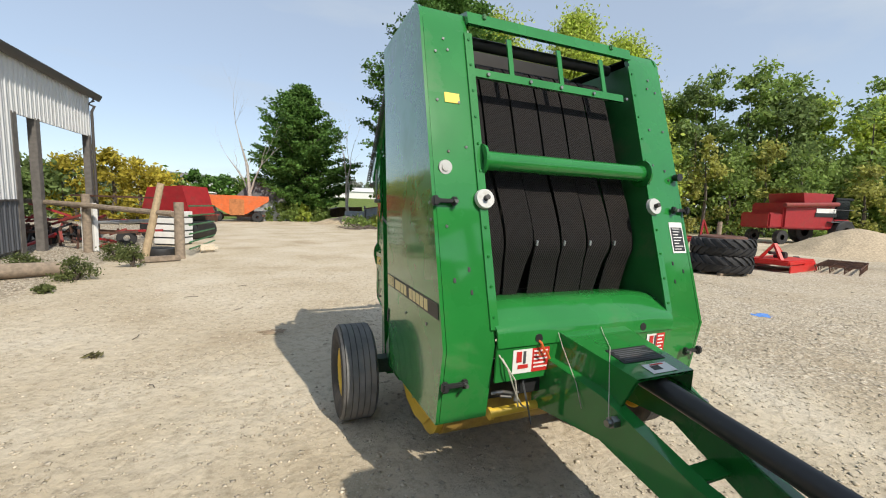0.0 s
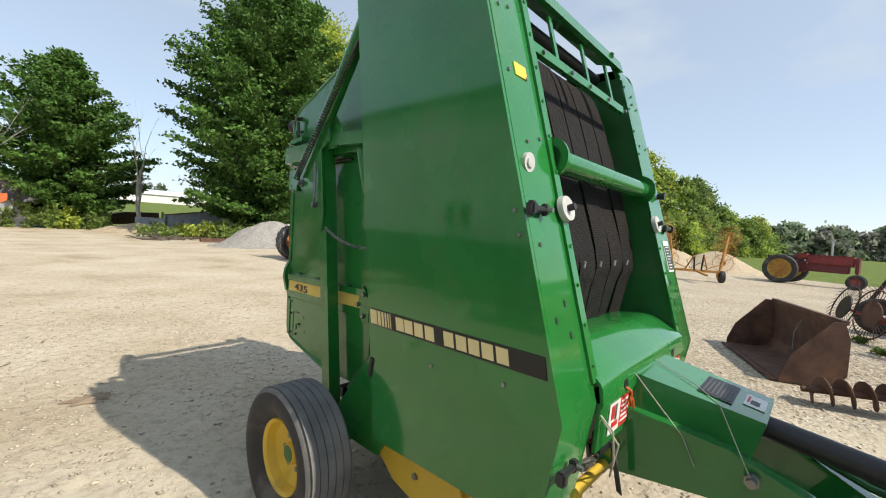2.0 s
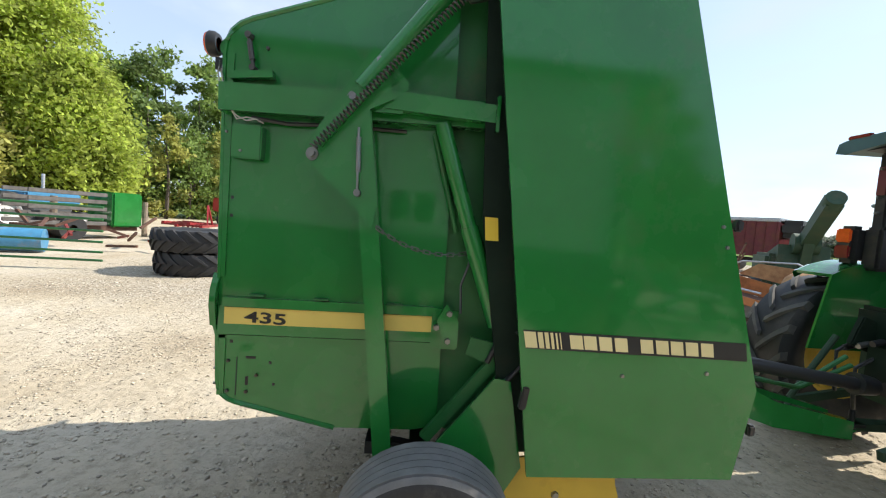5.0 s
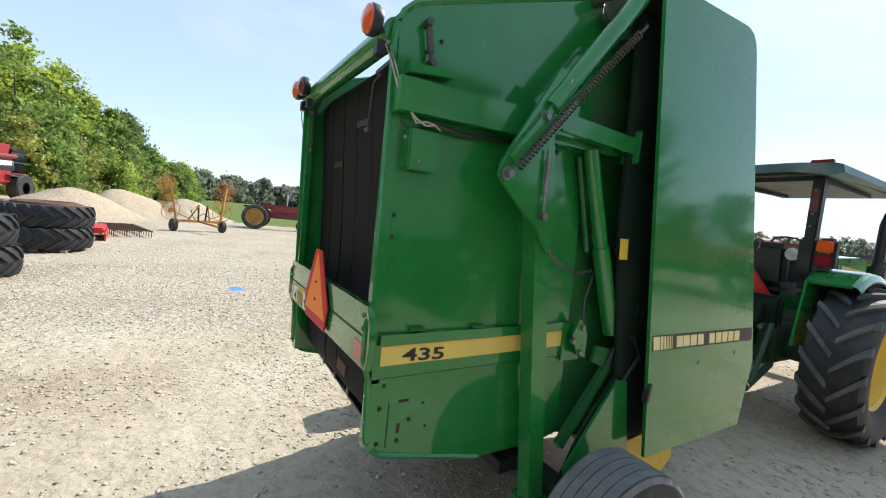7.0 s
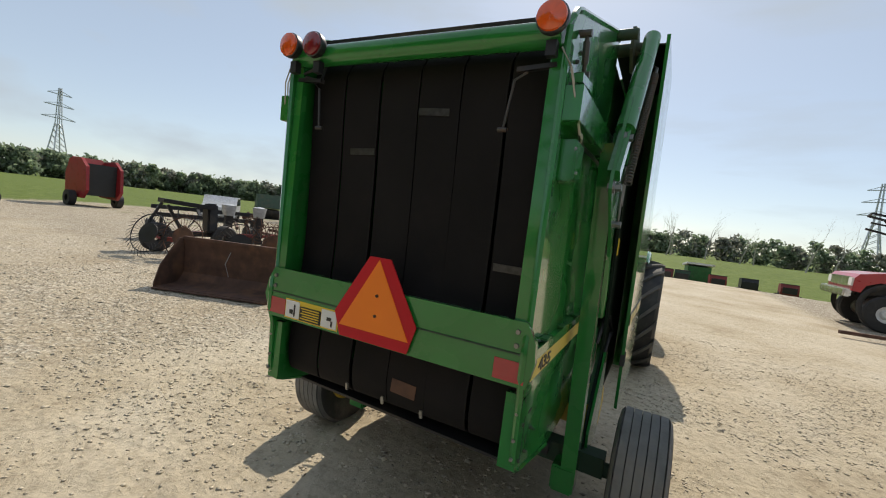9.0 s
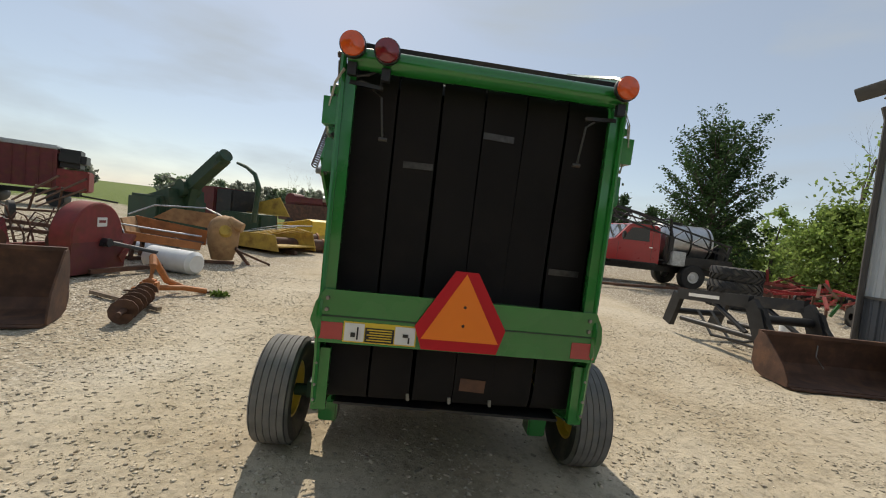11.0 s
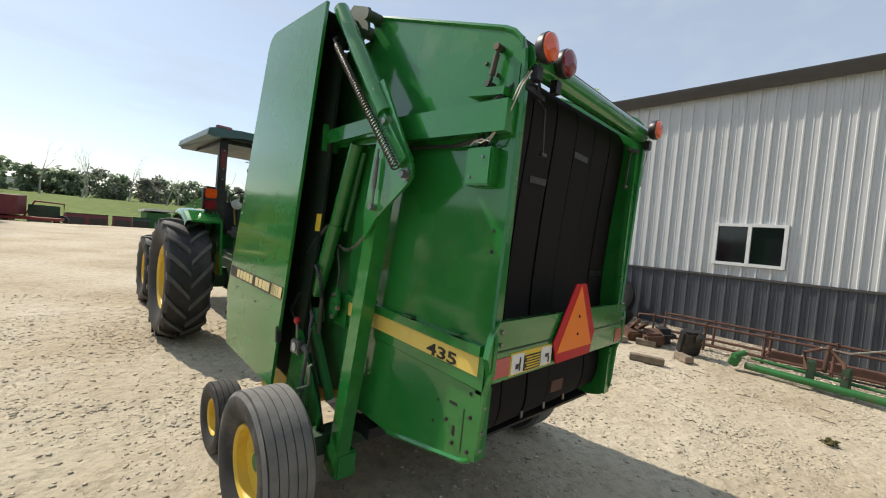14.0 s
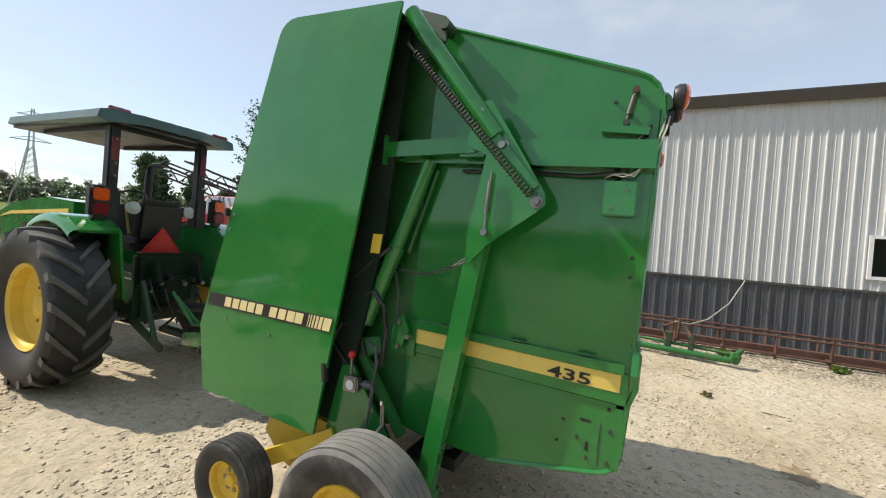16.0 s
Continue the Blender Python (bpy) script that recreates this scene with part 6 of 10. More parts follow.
def crown_points(rs, n, height, base, radius, shape, clumps):
    """Leaf places: clumps hung on an uneven crown, with gaps between them."""
    cs = []
    while len(cs) < clumps:
        t = rs.rand()
        r = radius * shape(t) * math.sqrt(0.15 + 0.85 * rs.rand()) * (0.8 + 0.35 * rs.rand())
        a = rs.rand() * 2 * math.pi
        cs.append((r * math.cos(a), r * math.sin(a), base + t * (height - base), 0.16 * radius * (0.6 + 0.8 * rs.rand())))
    cs = np.array(cs)
    k = rs.randint(0, clumps, n)
    off = rs.normal(size=(n, 3)) * cs[k, 3:4]
    off[:, 2] *= 0.75
    return cs[k, :3] + off, cs


def tree(name, x, y, height, radius, label, material, seed, leaves=7000, clumps=110, leaf=0.17, base=0.18, trunk=0.28, bark=None, shape=None, z=0.0, group="", limbs=16):
    rs = np.random.RandomState(seed)
    shape = shape or (lambda t: (math.sin(math.pi * min(1, 0.12 + 0.88 * t) ** 0.75)) ** 0.7)
    ob = thing(name, label, "tree", (x, y, z), group=group)
    bm = B()
    tube(bm, [(0, 0, -0.3), (0.05, 0.02, height * 0.12), (-0.04, 0.06, height * 0.3), (0.08, -0.03, height * 0.55), (0.0, 0.0, height * 0.82)], [trunk * 1.25, trunk, trunk * 0.8, trunk * 0.5, trunk * 0.12], 9)
    pts, cs = crown_points(rs, leaves, height, height * base, radius, shape, clumps)
    for k in range(limbs):
        c = cs[rs.randint(clumps)]
        z0 = max(height * base * 0.8, c[2] * (0.45 + 0.3 * rs.rand()))
        m = Vector((c[0] * 0.45, c[1] * 0.45, (z0 + c[2]) / 2 + 0.1))
        tube(bm, [(0, 0, z0), m, (c[0], c[1], c[2])], [trunk * 0.28, trunk * 0.16, 0.015], 5)
    part("trunk", bm, bark or BARK, ob)
    cr = new("crown", quads("crown", pts, leaf, seed + 1, material))
    cr.parent = ob
    return ob


def spray_tree(name, x, y, height, radius, label, material, seed, branches=150, clumps=12, leaves=38, leaf=0.12, base=0.08, trunk=0.35, shape=None, rise=(8, 55), clump=(0.36, 0.13), droop=0.0):
    """A tree with tiers of branches, each carrying flat sprays of leaves with gaps between."""
    rs = np.random.RandomState(seed)
    shape = shape or (lambda t: (math.sin(math.pi * min(1, 0.16 + 0.84 * t) ** 0.78)) ** 0.75)
    ob = thing(name, label, "tree", (x, y, 0))
    bm = B()
    tube(bm, [(0, 0, -0.3), (0.06, 0.02, height * 0.12), (-0.05, 0.07, height * 0.3), (0.08, -0.03, height * 0.55), (0.0, 0.0, height * 0.9)], [trunk * 1.25, trunk, trunk * 0.8, trunk * 0.5, trunk * 0.08], 9)
    pts = []
    for k in range(branches):
        t = (k + rs.rand()) / branches
        a = k * 2.39996 + rs.uniform(-0.5, 0.5)
        ln = radius * shape(t) * rs.uniform(0.72, 1.16)
        el = math.radians(rise[0] + (rise[1] - rise[0]) * t * t + rs.uniform(-9, 9))
        z0 = height * base + (height * (1 - base)) * t * 0.96 - ln * math.sin(el) * 0.55
        z0 = max(z0, height * base * 0.7)
        d = np.array((math.cos(a), math.sin(a), 0))
        side = np.array((-d[1], d[0], 0))
        bend = rs.uniform(-0.25, 0.25)

        def at(s):
            return d * ln * math.cos(el) * s + side * bend * ln * s * s + np.array((0, 0, z0 + ln * math.sin(el) * s + 0.12 * ln * s * s - droop * ln * s * s))
        tube(bm, [at(0), at(0.4), at(0.75), at(1.0)], [0.02 + 0.022 * ln, 0.015 + 0.012 * ln, 0.018, 0.008], 4)
        n = max(4, int(clumps * (0.35 + 0.65 * ln / radius)))
        for i in range(n):
            s = 0.22 + 0.8 * (i + rs.rand()) / n
            w = 0.30 * ln * (1.15 - s) * rs.uniform(-1, 1)
            c = at(s) + side * w + d * rs.uniform(-0.1, 0.1)
            q = rs.uniform(0.6, 1.35)
            m = int(leaves * q)
            pts.append(c + rs.normal(size=(m, 3)) * np.array((clump[0], clump[0], clump[1])) * q * 0.8)
    part("trunk", bm, BARK, ob)
    cr = new("crown", quads("crown", np.concatenate(pts), leaf, seed + 1, material, 0.35))
    cr.parent = ob
    return ob


def bare_tree(name, x, y, height, label, seed, trunk=0.16, material=None, spread=0.30, depth=3):
    rs = random.Random(seed)
    bm = B()

    def grow(p, d, length, r, level):
        pts, rad, q = [p], [r], p
        for k in range(3):
            d = (d + Vector((rs.uniform(-1, 1), rs.uniform(-1, 1), rs.uniform(-0.2, 0.6))) * 0.22).normalized()
            q = q + d * length / 3
            pts.append(q)
            rad.append(r * (1 - 0.25 * (k + 1)))
        tube(bm, pts, rad, 5)
        if level:
            for k in range(rs.randint(3, 4)):
                i = rs.randint(1, 3)
                nd = (d + Vector((rs.uniform(-1, 1), rs.uniform(-1, 1), rs.uniform(-0.1, 0.7))) * (0.55 + spread)).normalized()
                grow(pts[i], nd, length * rs.uniform(0.45, 0.7), rad[i] * 0.6, level - 1)
    grow(Vector((0, 0, -0.2)), Vector((0, 0, 1)), height * 0.62, trunk, depth)
    return solid(name, bm, material or BARK_PALE, label, "tree", (x, y, 0))


def spruce(t):
    return (1 - t) ** 0.85 * (0.75 + 0.25 * math.sin(t * 40))


spray_tree("maple_tree", -1.3, 40.0, 13.3, 4.9, "dark green leafy maple by the yard's end", LEAF_DARK, 11, 130, 14, 42, 0.14, 0.08, 0.30)
spray_tree("maple_tree", 9.1, 27.6, 19.5, 5.9, "tall dark green maple with a dense crown", LEAF_DARK, 12, 230, 16, 50, 0.125, 0.05, 0.42)
for k, (x, y, h, r, m, lab) in enumerate((
        (11.5, 34.0, 20.0, 4.2, LEAF_SPRING, "tall yellow-green spring tree"),
        (15.0, 31.5, 18.0, 4.4, LEAF_SPRING, "tall yellow-green spring tree"),
        (19.5, 33.0, 16.0, 3.6, LEAF_SPRING, "yellow-green spring tree at the wood's edge"),
        (20.5, 28.0, 17.5, 3.6, LEAF_SPRING, "slender green tree at the wood's edge"),
        (24.5, 27.0, 16.0, 3.8, LEAF_SPRING, "green tree at the wood's edge"),
        (17.0, 25.0, 7.0, 2.6, LEAF_BROWN, "low budding brownish tree"),
        (22.0, 22.5, 9.0, 3.0, LEAF_SPRING, "low yellow-green tree at the wood's edge"))):
    tree("spring_tree", x, y, h, r, lab, m, 30 + k, 36000, 240, 0.14, 0.05, 0.24)
spray_tree("ash_tree", -18.6, -20.2, 9.3, 3.7, "dark feathery tree behind the sprayer truck", LEAF_ASH, 51, 74, 20, 20, 0.085, 0.06, 0.2, shape=lambda t: 0.55 + 0.45 * math.sin(math.pi * (0.1 + 0.75 * t)), rise=(24, 66), clump=(0.21, 0.14))
tree("young_tree", -19.0, -12.5, 4.2, 2.0, "bushy bright green young tree behind the shed", LEAF_WOODS, 52, 16000, 90, 0.085, 0.06, 0.12)
tree("young_tree", -25.0, -14.0, 6.0, 2.6, "bushy green tree behind the shed", LEAF_WOODS, 53, 14000, 90, 0.11, 0.06, 0.12)
tree("shade_tree", -19.6, -8.8, 9.2, 3.0, "green tree rising behind the shed roof", LEAF_WOODS, 54, 16000, 80, 0.10, 0.3, 0.2)
for k, (x, y, h) in enumerate(((-44, -76, 11), (-41, -74, 9.5), (-37, -68, 10), (-48, -72, 9))):
    tree("spruce_tree", x, y, h, 3.0, "dark spruce at the field's edge", LEAF_SPRUCE, 60 + k, 3500, 60, 0.3, 0.04, 0.2, shape=spruce)
tree("round_tree", 13, -112, 10, 3.6, "lone round tree by the field", LEAF_HAZE, 71, 5000, 60, 0.55, 0.2, 0.4)
tree("spruce_tree", 24, 60, 25, 4.0, "tall spruce above the wood", LEAF_SPRUCE, 65, 7000, 80, 0.35, 0.1, 0.3, shape=spruce)
tree("spruce_tree", 30, 62, 23, 4.5, "tall spruce above the wood", LEAF_SPRUCE, 66, 7000, 80, 0.35, 0.1, 0.3, shape=spruce)
bare_tree("dead_tree", -5.3, 36.5, 12.0, "grey leafless dead tree", 3, 0.22, spread=0.05)
bare_tree("dead_tree", 3.0, 36.0, 9.0, "grey leafless dead tree", 8, 0.20, spread=0.05)
bare_tree("bare_tree", -25.5, -17.5, 13.0, "tall bare tree beyond the shed", 5, 0.22, BARK)


def thicket(name, line, heights, radius, label, materials, seed, per, leaf, step, trunks=True):
    """A belt of woods: crowns of leaf clumps with trunks between, one mesh."""
    rs = np.random.RandomState(seed)
    pts = [Vector((*p, 0)) for p in line]
    groups = {}
    bm = B()
    for i in range(len(pts) - 1):
        d = pts[i + 1] - pts[i]
        m = max(1, int(d.length / step))
        for k in range(m):
            t = (k + 0.5 + 0.7 * (rs.rand() - 0.5)) / m
            c = pts[i] + d * t
            nrm = Vector((-d.y, d.x, 0)).normalized()
            c = c + nrm * rs.uniform(-1, 1) * radius * 0.9
            h = (heights[i] * (1 - t) + heights[i + 1] * t) * rs.uniform(0.84, 1.08)
            r = radius * rs.uniform(0.7, 1.2)
            q, _ = crown_points(rs, per, h, h * 0.04, r, lambda u: (math.sin(math.pi * min(1, 0.2 + 0.8 * u) ** 0.8)) ** 0.6, 26)
            q += (c.x, c.y, lift(c.x, c.y))
            groups.setdefault(rs.randint(len(materials)), []).append(q)
            if trunks:
                tube(bm, [(c.x, c.y, lift(c.x, c.y) - 0.2), (c.x + 0.2, c.y, h * 0.4), (c.x, c.y + 0.2, h * 0.8)], [0.18, 0.12, 0.03], 5)
    ob = new(name, mesh_of(name, bm, BARK)) if trunks else thing(name, "", "")
    tagged(ob, label, "woods", kind="stuff")
    for g, qs in groups.items():
        f = new("foliage", quads("foliage", np.concatenate(qs), leaf, seed + g, materials[g]))
        f.parent = ob
    return ob


thicket("woods", [(33, 38), (44.2, 23.5), (50.1, 20.2), (57.4, 17.5), (64.3, 14.8), (72.9, 12.9), (89.4, 10.2), (104, 6.6)], [16.5, 15.4, 14, 12.8, 11.6, 9.8, 6.8, 4.5], 3.2, "leafy spring wood beyond the gravel heaps", (LEAF_WOODS, LEAF_WOODS, LEAF_SPRING, LEAF_PALE, LEAF_WOODS), 81, 3900, 0.22, 1.3)
thicket("scrub", [(29, 32), (38.5, 20.5), (46, 17.5), (56, 14.5), (70, 10.5)], [8, 8, 7, 6, 5], 2.4, "budding scrub along the wood's edge", (LEAF_WOODS, LEAF_SPRING, LEAF_BROWN, LEAF_WOODS), 82, 1900, 0.17, 1.7)
thicket("hedgerow", [(-19.5, -28), (-25, -25), (-33, -22)], [3.6, 5.0, 5.6], 1.7, "green hedgerow behind the sprayer truck", (LEAF_WOODS, LEAF_SPRUCE), 87, 1500, 0.15, 1.3)
thicket("yellow_bushes", [(-16.5, 31), (-12.2, 29), (-9.0, 29.5)], [4.6, 4.4, 3.0], 1.6, "yellow-flowering bushes beyond the fence", (LEAF_YELLOW,), 83, 1700, 0.13, 1.3)
thicket("green_bushes", [(-30, 26), (-21, 30), (-15, 33)], [8, 6, 4], 2.2, "green bushes behind the open bay", (LEAF_WOODS, LEAF_PALE), 84, 1500, 0.18, 1.8)
thicket("brush", [(-4.2, 37.5), (0.5, 38.5), (2.0, 38)], [1.8, 1.6, 1.0], 1.0, "low green brush under the maple", (LEAF_SPRING, LEAF_WOODS), 85, 900, 0.12, 1.0, False)
thicket("brush", [(2.5, 28.0), (5.5, 27.0), (9.5, 25.0), (13, 24)], [0.8, 1.1, 1.4, 1.3], 1.0, "low green brush under the tall maple", (LEAF_WOODS, LEAF_SPRING), 86, 700, 0.11, 1.0, False)
FAR = (LEAF_HAZE, LEAF_HAZE_GREY, LEAF_HAZE)
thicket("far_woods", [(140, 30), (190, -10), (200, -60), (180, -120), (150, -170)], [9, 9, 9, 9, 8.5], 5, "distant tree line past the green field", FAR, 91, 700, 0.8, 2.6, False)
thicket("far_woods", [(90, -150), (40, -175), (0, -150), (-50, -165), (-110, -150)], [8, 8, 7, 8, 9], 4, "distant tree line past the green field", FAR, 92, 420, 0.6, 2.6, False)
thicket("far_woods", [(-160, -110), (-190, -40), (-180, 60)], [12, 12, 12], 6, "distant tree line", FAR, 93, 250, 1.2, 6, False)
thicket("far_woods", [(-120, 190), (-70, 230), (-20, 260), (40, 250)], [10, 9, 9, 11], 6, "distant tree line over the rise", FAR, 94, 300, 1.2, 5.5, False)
thicket("hedge", [(-34, 112), (-24, 112), (-15, 116)], [5, 5.5, 4], 3.0, "hedge of rounded trees on the rise", (LEAF_DARK, LEAF_WOODS), 95, 800, 0.5, 3.2, False)
rs = random.Random(17)
for k in range(14):
    bare_tree("far_bare_tree", -40 + 6.5 * k + rs.uniform(-3, 3), -128 + rs.uniform(-8, 8), rs.uniform(10, 14), "thin bare tree in the distant tree line", 200 + k, 0.22, BARK_PALE, 0.2, 3)


# ---- machines and stores round the yard ----
def P(parent, name, material, *shapes, label=""):
    """One part out of a few simple shapes: b box, r rod, t tube, p plate, l turned body, s square bar."""
    bm = B()
    for k, *a in shapes:
        if k == "b":
            box(bm, a[0], a[1], a[2] if len(a) > 2 else None, a[3] if len(a) > 3 else 0.012)
        elif k == "r":
            rod(bm, a[0], a[1], a[2], a[3] if len(a) > 3 else None, 14)
        elif k == "t":
            tube(bm, a[0], a[1], 8)
        elif k == "p":
            plate(bm, *a)
        elif k == "l":
            lathe(bm, a[0], a[1], a[2], 28, close=False)
        elif k == "s":
            bar(bm, a[0], a[1], a[2], a[3])
    return part(name, bm, material, parent, label)


LUG_CACHE = {}


def lug_mesh(r, w, s, h):
    key = (r, w, s, h)
    if key not in LUG_CACHE:
        bm = B()
        rows, n = [], 4
        for i in range(n + 1):
            t = i / n
            x, rad, wd = s * w / 2 * (0.03 + 0.95 * t), r * (1.0 - 0.05 * t * t), (0.032 + 0.014 * t) / r * 1.3
            for da, dr in ((-wd, -0.03), (-wd * 0.75, h), (wd * 0.75, h), (wd, -0.03)):
                q = t * 0.34 + da
                rows.append(bm.verts.new((x, (rad + dr) * math.cos(q), (rad + dr) * math.sin(q))))
        for i in range(n):
            for j in range(3):
                bm.faces.new((rows[4 * i + j], rows[4 * i + j + 1], rows[4 * i + j + 5], rows[4 * i + j + 4]))
        bm.faces.new(rows[:4])
        bm.faces.new(rows[-4:][::-1])
        LUG_CACHE[key] = mesh_of("lug", bm, TYRE_BLACK)
    return LUG_CACHE[key]


def loose_tyre(at, rot, r, w, label, hole=0.52, lugs=20, group="", m=None):
    """A farm tyre off its wheel, with bar lugs."""
    ob = thing("spare_tyre", label, "tyre", group=group)
    ob.matrix_world = pose(*at, *rot)
    h, ri = w / 2, r * hole
    bm = B()
    lathe(bm, [(-h * 0.6, ri), (-h * 0.9, ri + (r - ri) * 0.3), (-h, ri + (r - ri) * 0.6), (-h * 0.9, r * 0.95), (-h * 0.5, r * 0.99), (h * 0.5, r * 0.99), (h * 0.9, r * 0.95), (h, ri + (r - ri) * 0.6), (h * 0.9, ri + (r - ri) * 0.3), (h * 0.6, ri),
               (h * 0.7, ri + (r - ri) * 0.5), (0, r * 0.93), (-h * 0.7, ri + (r - ri) * 0.5)], (0, 0, 0), "x", 40, close=True)
    part("carcass", bm, m or TYRE_BLACK, ob)
    for k in range(lugs):
        for s in (-1, 1):
            lg = new("lug", lug_mesh(r, w, s, 0.035))
            lg.parent = ob
            lg.matrix_local = Matrix.Rotation(2 * math.pi * (k + (0.5 if s > 0 else 0)) / lugs, 4, "X")
    return ob


def heap(name, x, y, rx, ry, h, material, label, seed, n=46, power=1.7, cat="heap"):
    """A heap of loose stone with an uneven crest."""
    bm = B()
    vs = {}
    for i in range(n + 1):
        for j in range(n + 1):
            u, v = 2 * i / n - 1, 2 * j / n - 1
            d = math.hypot(u, v)
            z = h * (0.5 + 0.5 * math.cos(math.pi * min(1.0, d))) ** (power - 0.75) * (1 + 0.25 * noise.noise((u * 2 + seed, v * 2, seed)))
            z += (0.07 * noise.noise((u * 6 + seed, v * 6, 1)) + 0.035 * noise.noise((u * 17, v * 17, seed)) + 0.02 * noise.noise((u * 40, v * 40, seed))) * (1 if d < 0.97 else 0)
            vs[i, j] = bm.verts.new((u * rx, v * ry, z - 0.03 if d < 0.98 else -0.15))
    for i in range(n):
        for j in range(n):
            bm.faces.new((vs[i, j], vs[i + 1, j], vs[i + 1, j + 1], vs[i, j + 1]))
    return solid(name, bm, material, label, cat, (x, y, 0), kind="stuff")


heap("gravel_heap", 25.2, 8.1, 4.5, 3.6, 1.35, CHIP, "heap of pale crushed gravel", 1)
heap("gravel_heap", 28.8, 6.3, 4.6, 3.5, 1.40, CHIP, "heap of pale crushed gravel", 2)
heap("gravel_heap", 29.5, 3.4, 3.9, 3.1, 1.25, CHIP, "heap of pale crushed gravel", 3)
heap("gravel_heap", 6.4, 20.4, 2.9, 2.4, 1.35, mat("grey_gravel", (0.33, 0.315, 0.285), 0.95, var=0.45, scale=18, dirt=(0.20, 0.185, 0.16), dirt_amt=0.6, dirt_scale=16, bump=1.0, bump_scale=22), "heap of grey crushed stone by the old tractor", 4, n=90)
heap("soil_bank", 2.2, 33.5, 3.2, 1.4, 0.7, CHIP, "low bank of dumped stone and soil", 6)

# tyres in stacks on the yard's far side
STACK = "stacked tractor tyres"
for x, y, z, r, k in ((7.0, 5.42, 0.25, 0.84, 0), (6.95, 5.47, 0.74, 0.84, 1), (10.45, 5.15, 0.32, 0.80, 2), (10.48, 5.12, 0.80, 0.78, 3)):
    loose_tyre((x, y, z), (0, 90, 31 * k), r, 0.48, "large black tractor tyre lying flat in a stack", group=STACK)
for x, y, z in ((10.47, 5.14, 1.06),):
    bm = B()
    lathe(bm, [(-0.03, 0.62), (0.02, 0.60), (0.05, 0.50), (0.0, 0.44), (-0.03, 0.45)], (0, 0, 0), "z", 36)
    solid("rusty_hoop", bm, RUST_RED, "rusty steel wheel rim resting on the tyres", "wheel rim", (x, y, z))
bm = B()
for k in range(3):
    box(bm, (0, -0.45 + 0.45 * k, 0.04), (1.3, 0.10, 0.08))
solid("pallet_boards", bm, WOOD, "weathered boards under the tyre stack", "pallet", (10.45, 5.15, 0))

# red rotary mower and spike harrow
mo = thing("rotary_mower", "bright red three-point rotary mower on the gravel", "mower", (13.6, 5.25, 0), 8)
P(mo, "deck", BRIGHT_RED, ("b", (0, 0, 0.30), (2.0, 1.2, 0.16), None, 0.04), ("b", (0.5, -0.55, 0.22), (0.9, 0.14, 0.12)))
P(mo, "a_frame", BRIGHT_RED, ("s", (-0.7, -0.3, 0.35), (-0.5, 0, 0.85), 0.10, 0.08), ("s", (-0.7, 0.3, 0.35), (-0.5, 0, 0.85), 0.10, 0.08), ("s", (-0.5, 0, 0.85), (0.3, 0, 0.42), 0.08, 0.06))
P(mo, "gearbox", BLACK_METAL, ("b", (0, 0, 0.48), (0.3, 0.3, 0.22), None, 0.03), ("r", (0, 0, 0.52), (-0.8, 0, 0.58), 0.05))
P(mo, "skid", BRIGHT_RED, ("b", (0, -0.62, 0.12), (2.0, 0.04, 0.22)), ("b", (0, 0.62, 0.12), (2.0, 0.04, 0.22)))
P(mo, "tail_wheel", TYRE_BLACK, ("r", (1.25, -0.06, 0.2), (1.25, 0.06, 0.2), 0.2))
ha = thing("spike_harrow", "rusty spike-tooth harrow lying on the gravel", "harrow", (15.6, 4.5, 0), 18)
for k in range(4):
    P(ha, "long_bar", RUSTY, ("s", (-1.5, -0.5 + 0.33 * k, 0.22), (1.5, -0.5 + 0.33 * k, 0.22), 0.035, 0.035))
for k in range(9):
    P(ha, "cross_bar", RUSTY, ("s", (-1.4 + 0.35 * k, -0.52, 0.24), (-1.4 + 0.35 * k, 0.52, 0.24), 0.03, 0.03))
    for j in range(4):
        P(ha, "spike", RUSTY, ("r", (-1.4 + 0.35 * k, -0.5 + 0.33 * j, 0.26), (-1.4 + 0.35 * k, -0.5 + 0.33 * j, 0.0), 0.012))
rf = thing("tillage_cultivator", "heap of red tillage frame and old tyres", "farm implement", (14.0, 10.5, 0), 20)
for k in range(4):
    P(rf, "frame_bar", RED, ("s", (-1.6, -0.6 + 0.4 * k, 0.5 + 0.1 * (k % 2)), (1.6, -0.6 + 0.4 * k, 0.45), 0.09, 0.09))
for k in range(5):
    P(rf, "leg", RED_DULL, ("s", (-1.4 + 0.7 * k, -0.6, 0.5), (-1.4 + 0.7 * k, 0.7, 0.55), 0.07, 0.07))
    P(rf, "leg", RED_DULL, ("s", (-1.4 + 0.7 * k, 0.0, 0.5), (-1.3 + 0.7 * k, 0.1, 0.0), 0.05, 0.05))
P(rf, "mast", RED, ("s", (-0.5, -0.6, 0.5), (0, -0.5, 1.3), 0.06, 0.06), ("s", (0.5, -0.6, 0.5), (0, -0.5, 1.3), 0.06, 0.06))
loose_tyre((11.6, 9.6, 0.25), (0, 90, 0), 0.55, 0.32, "black implement tyre lying flat", lugs=14)
for k, (x, y) in enumerate(((12.4, 11.2), (15.0, 10.0), (9.9, 12.0))):
    bm = B()
    rod(bm, (0, 0, -0.2), (0.02, 0.01, 1.25), 0.09, 0.085, 10)
    solid("fence_post", bm, WOOD, "weathered round wooden fence post", "post", (x, y, 0), group="old fence posts")

# combine harvester in front of the wood
co = thing("combine_harvester", "red combine harvester with a dark glazed cab", "combine", (33.0, 14.3, 0), -11)
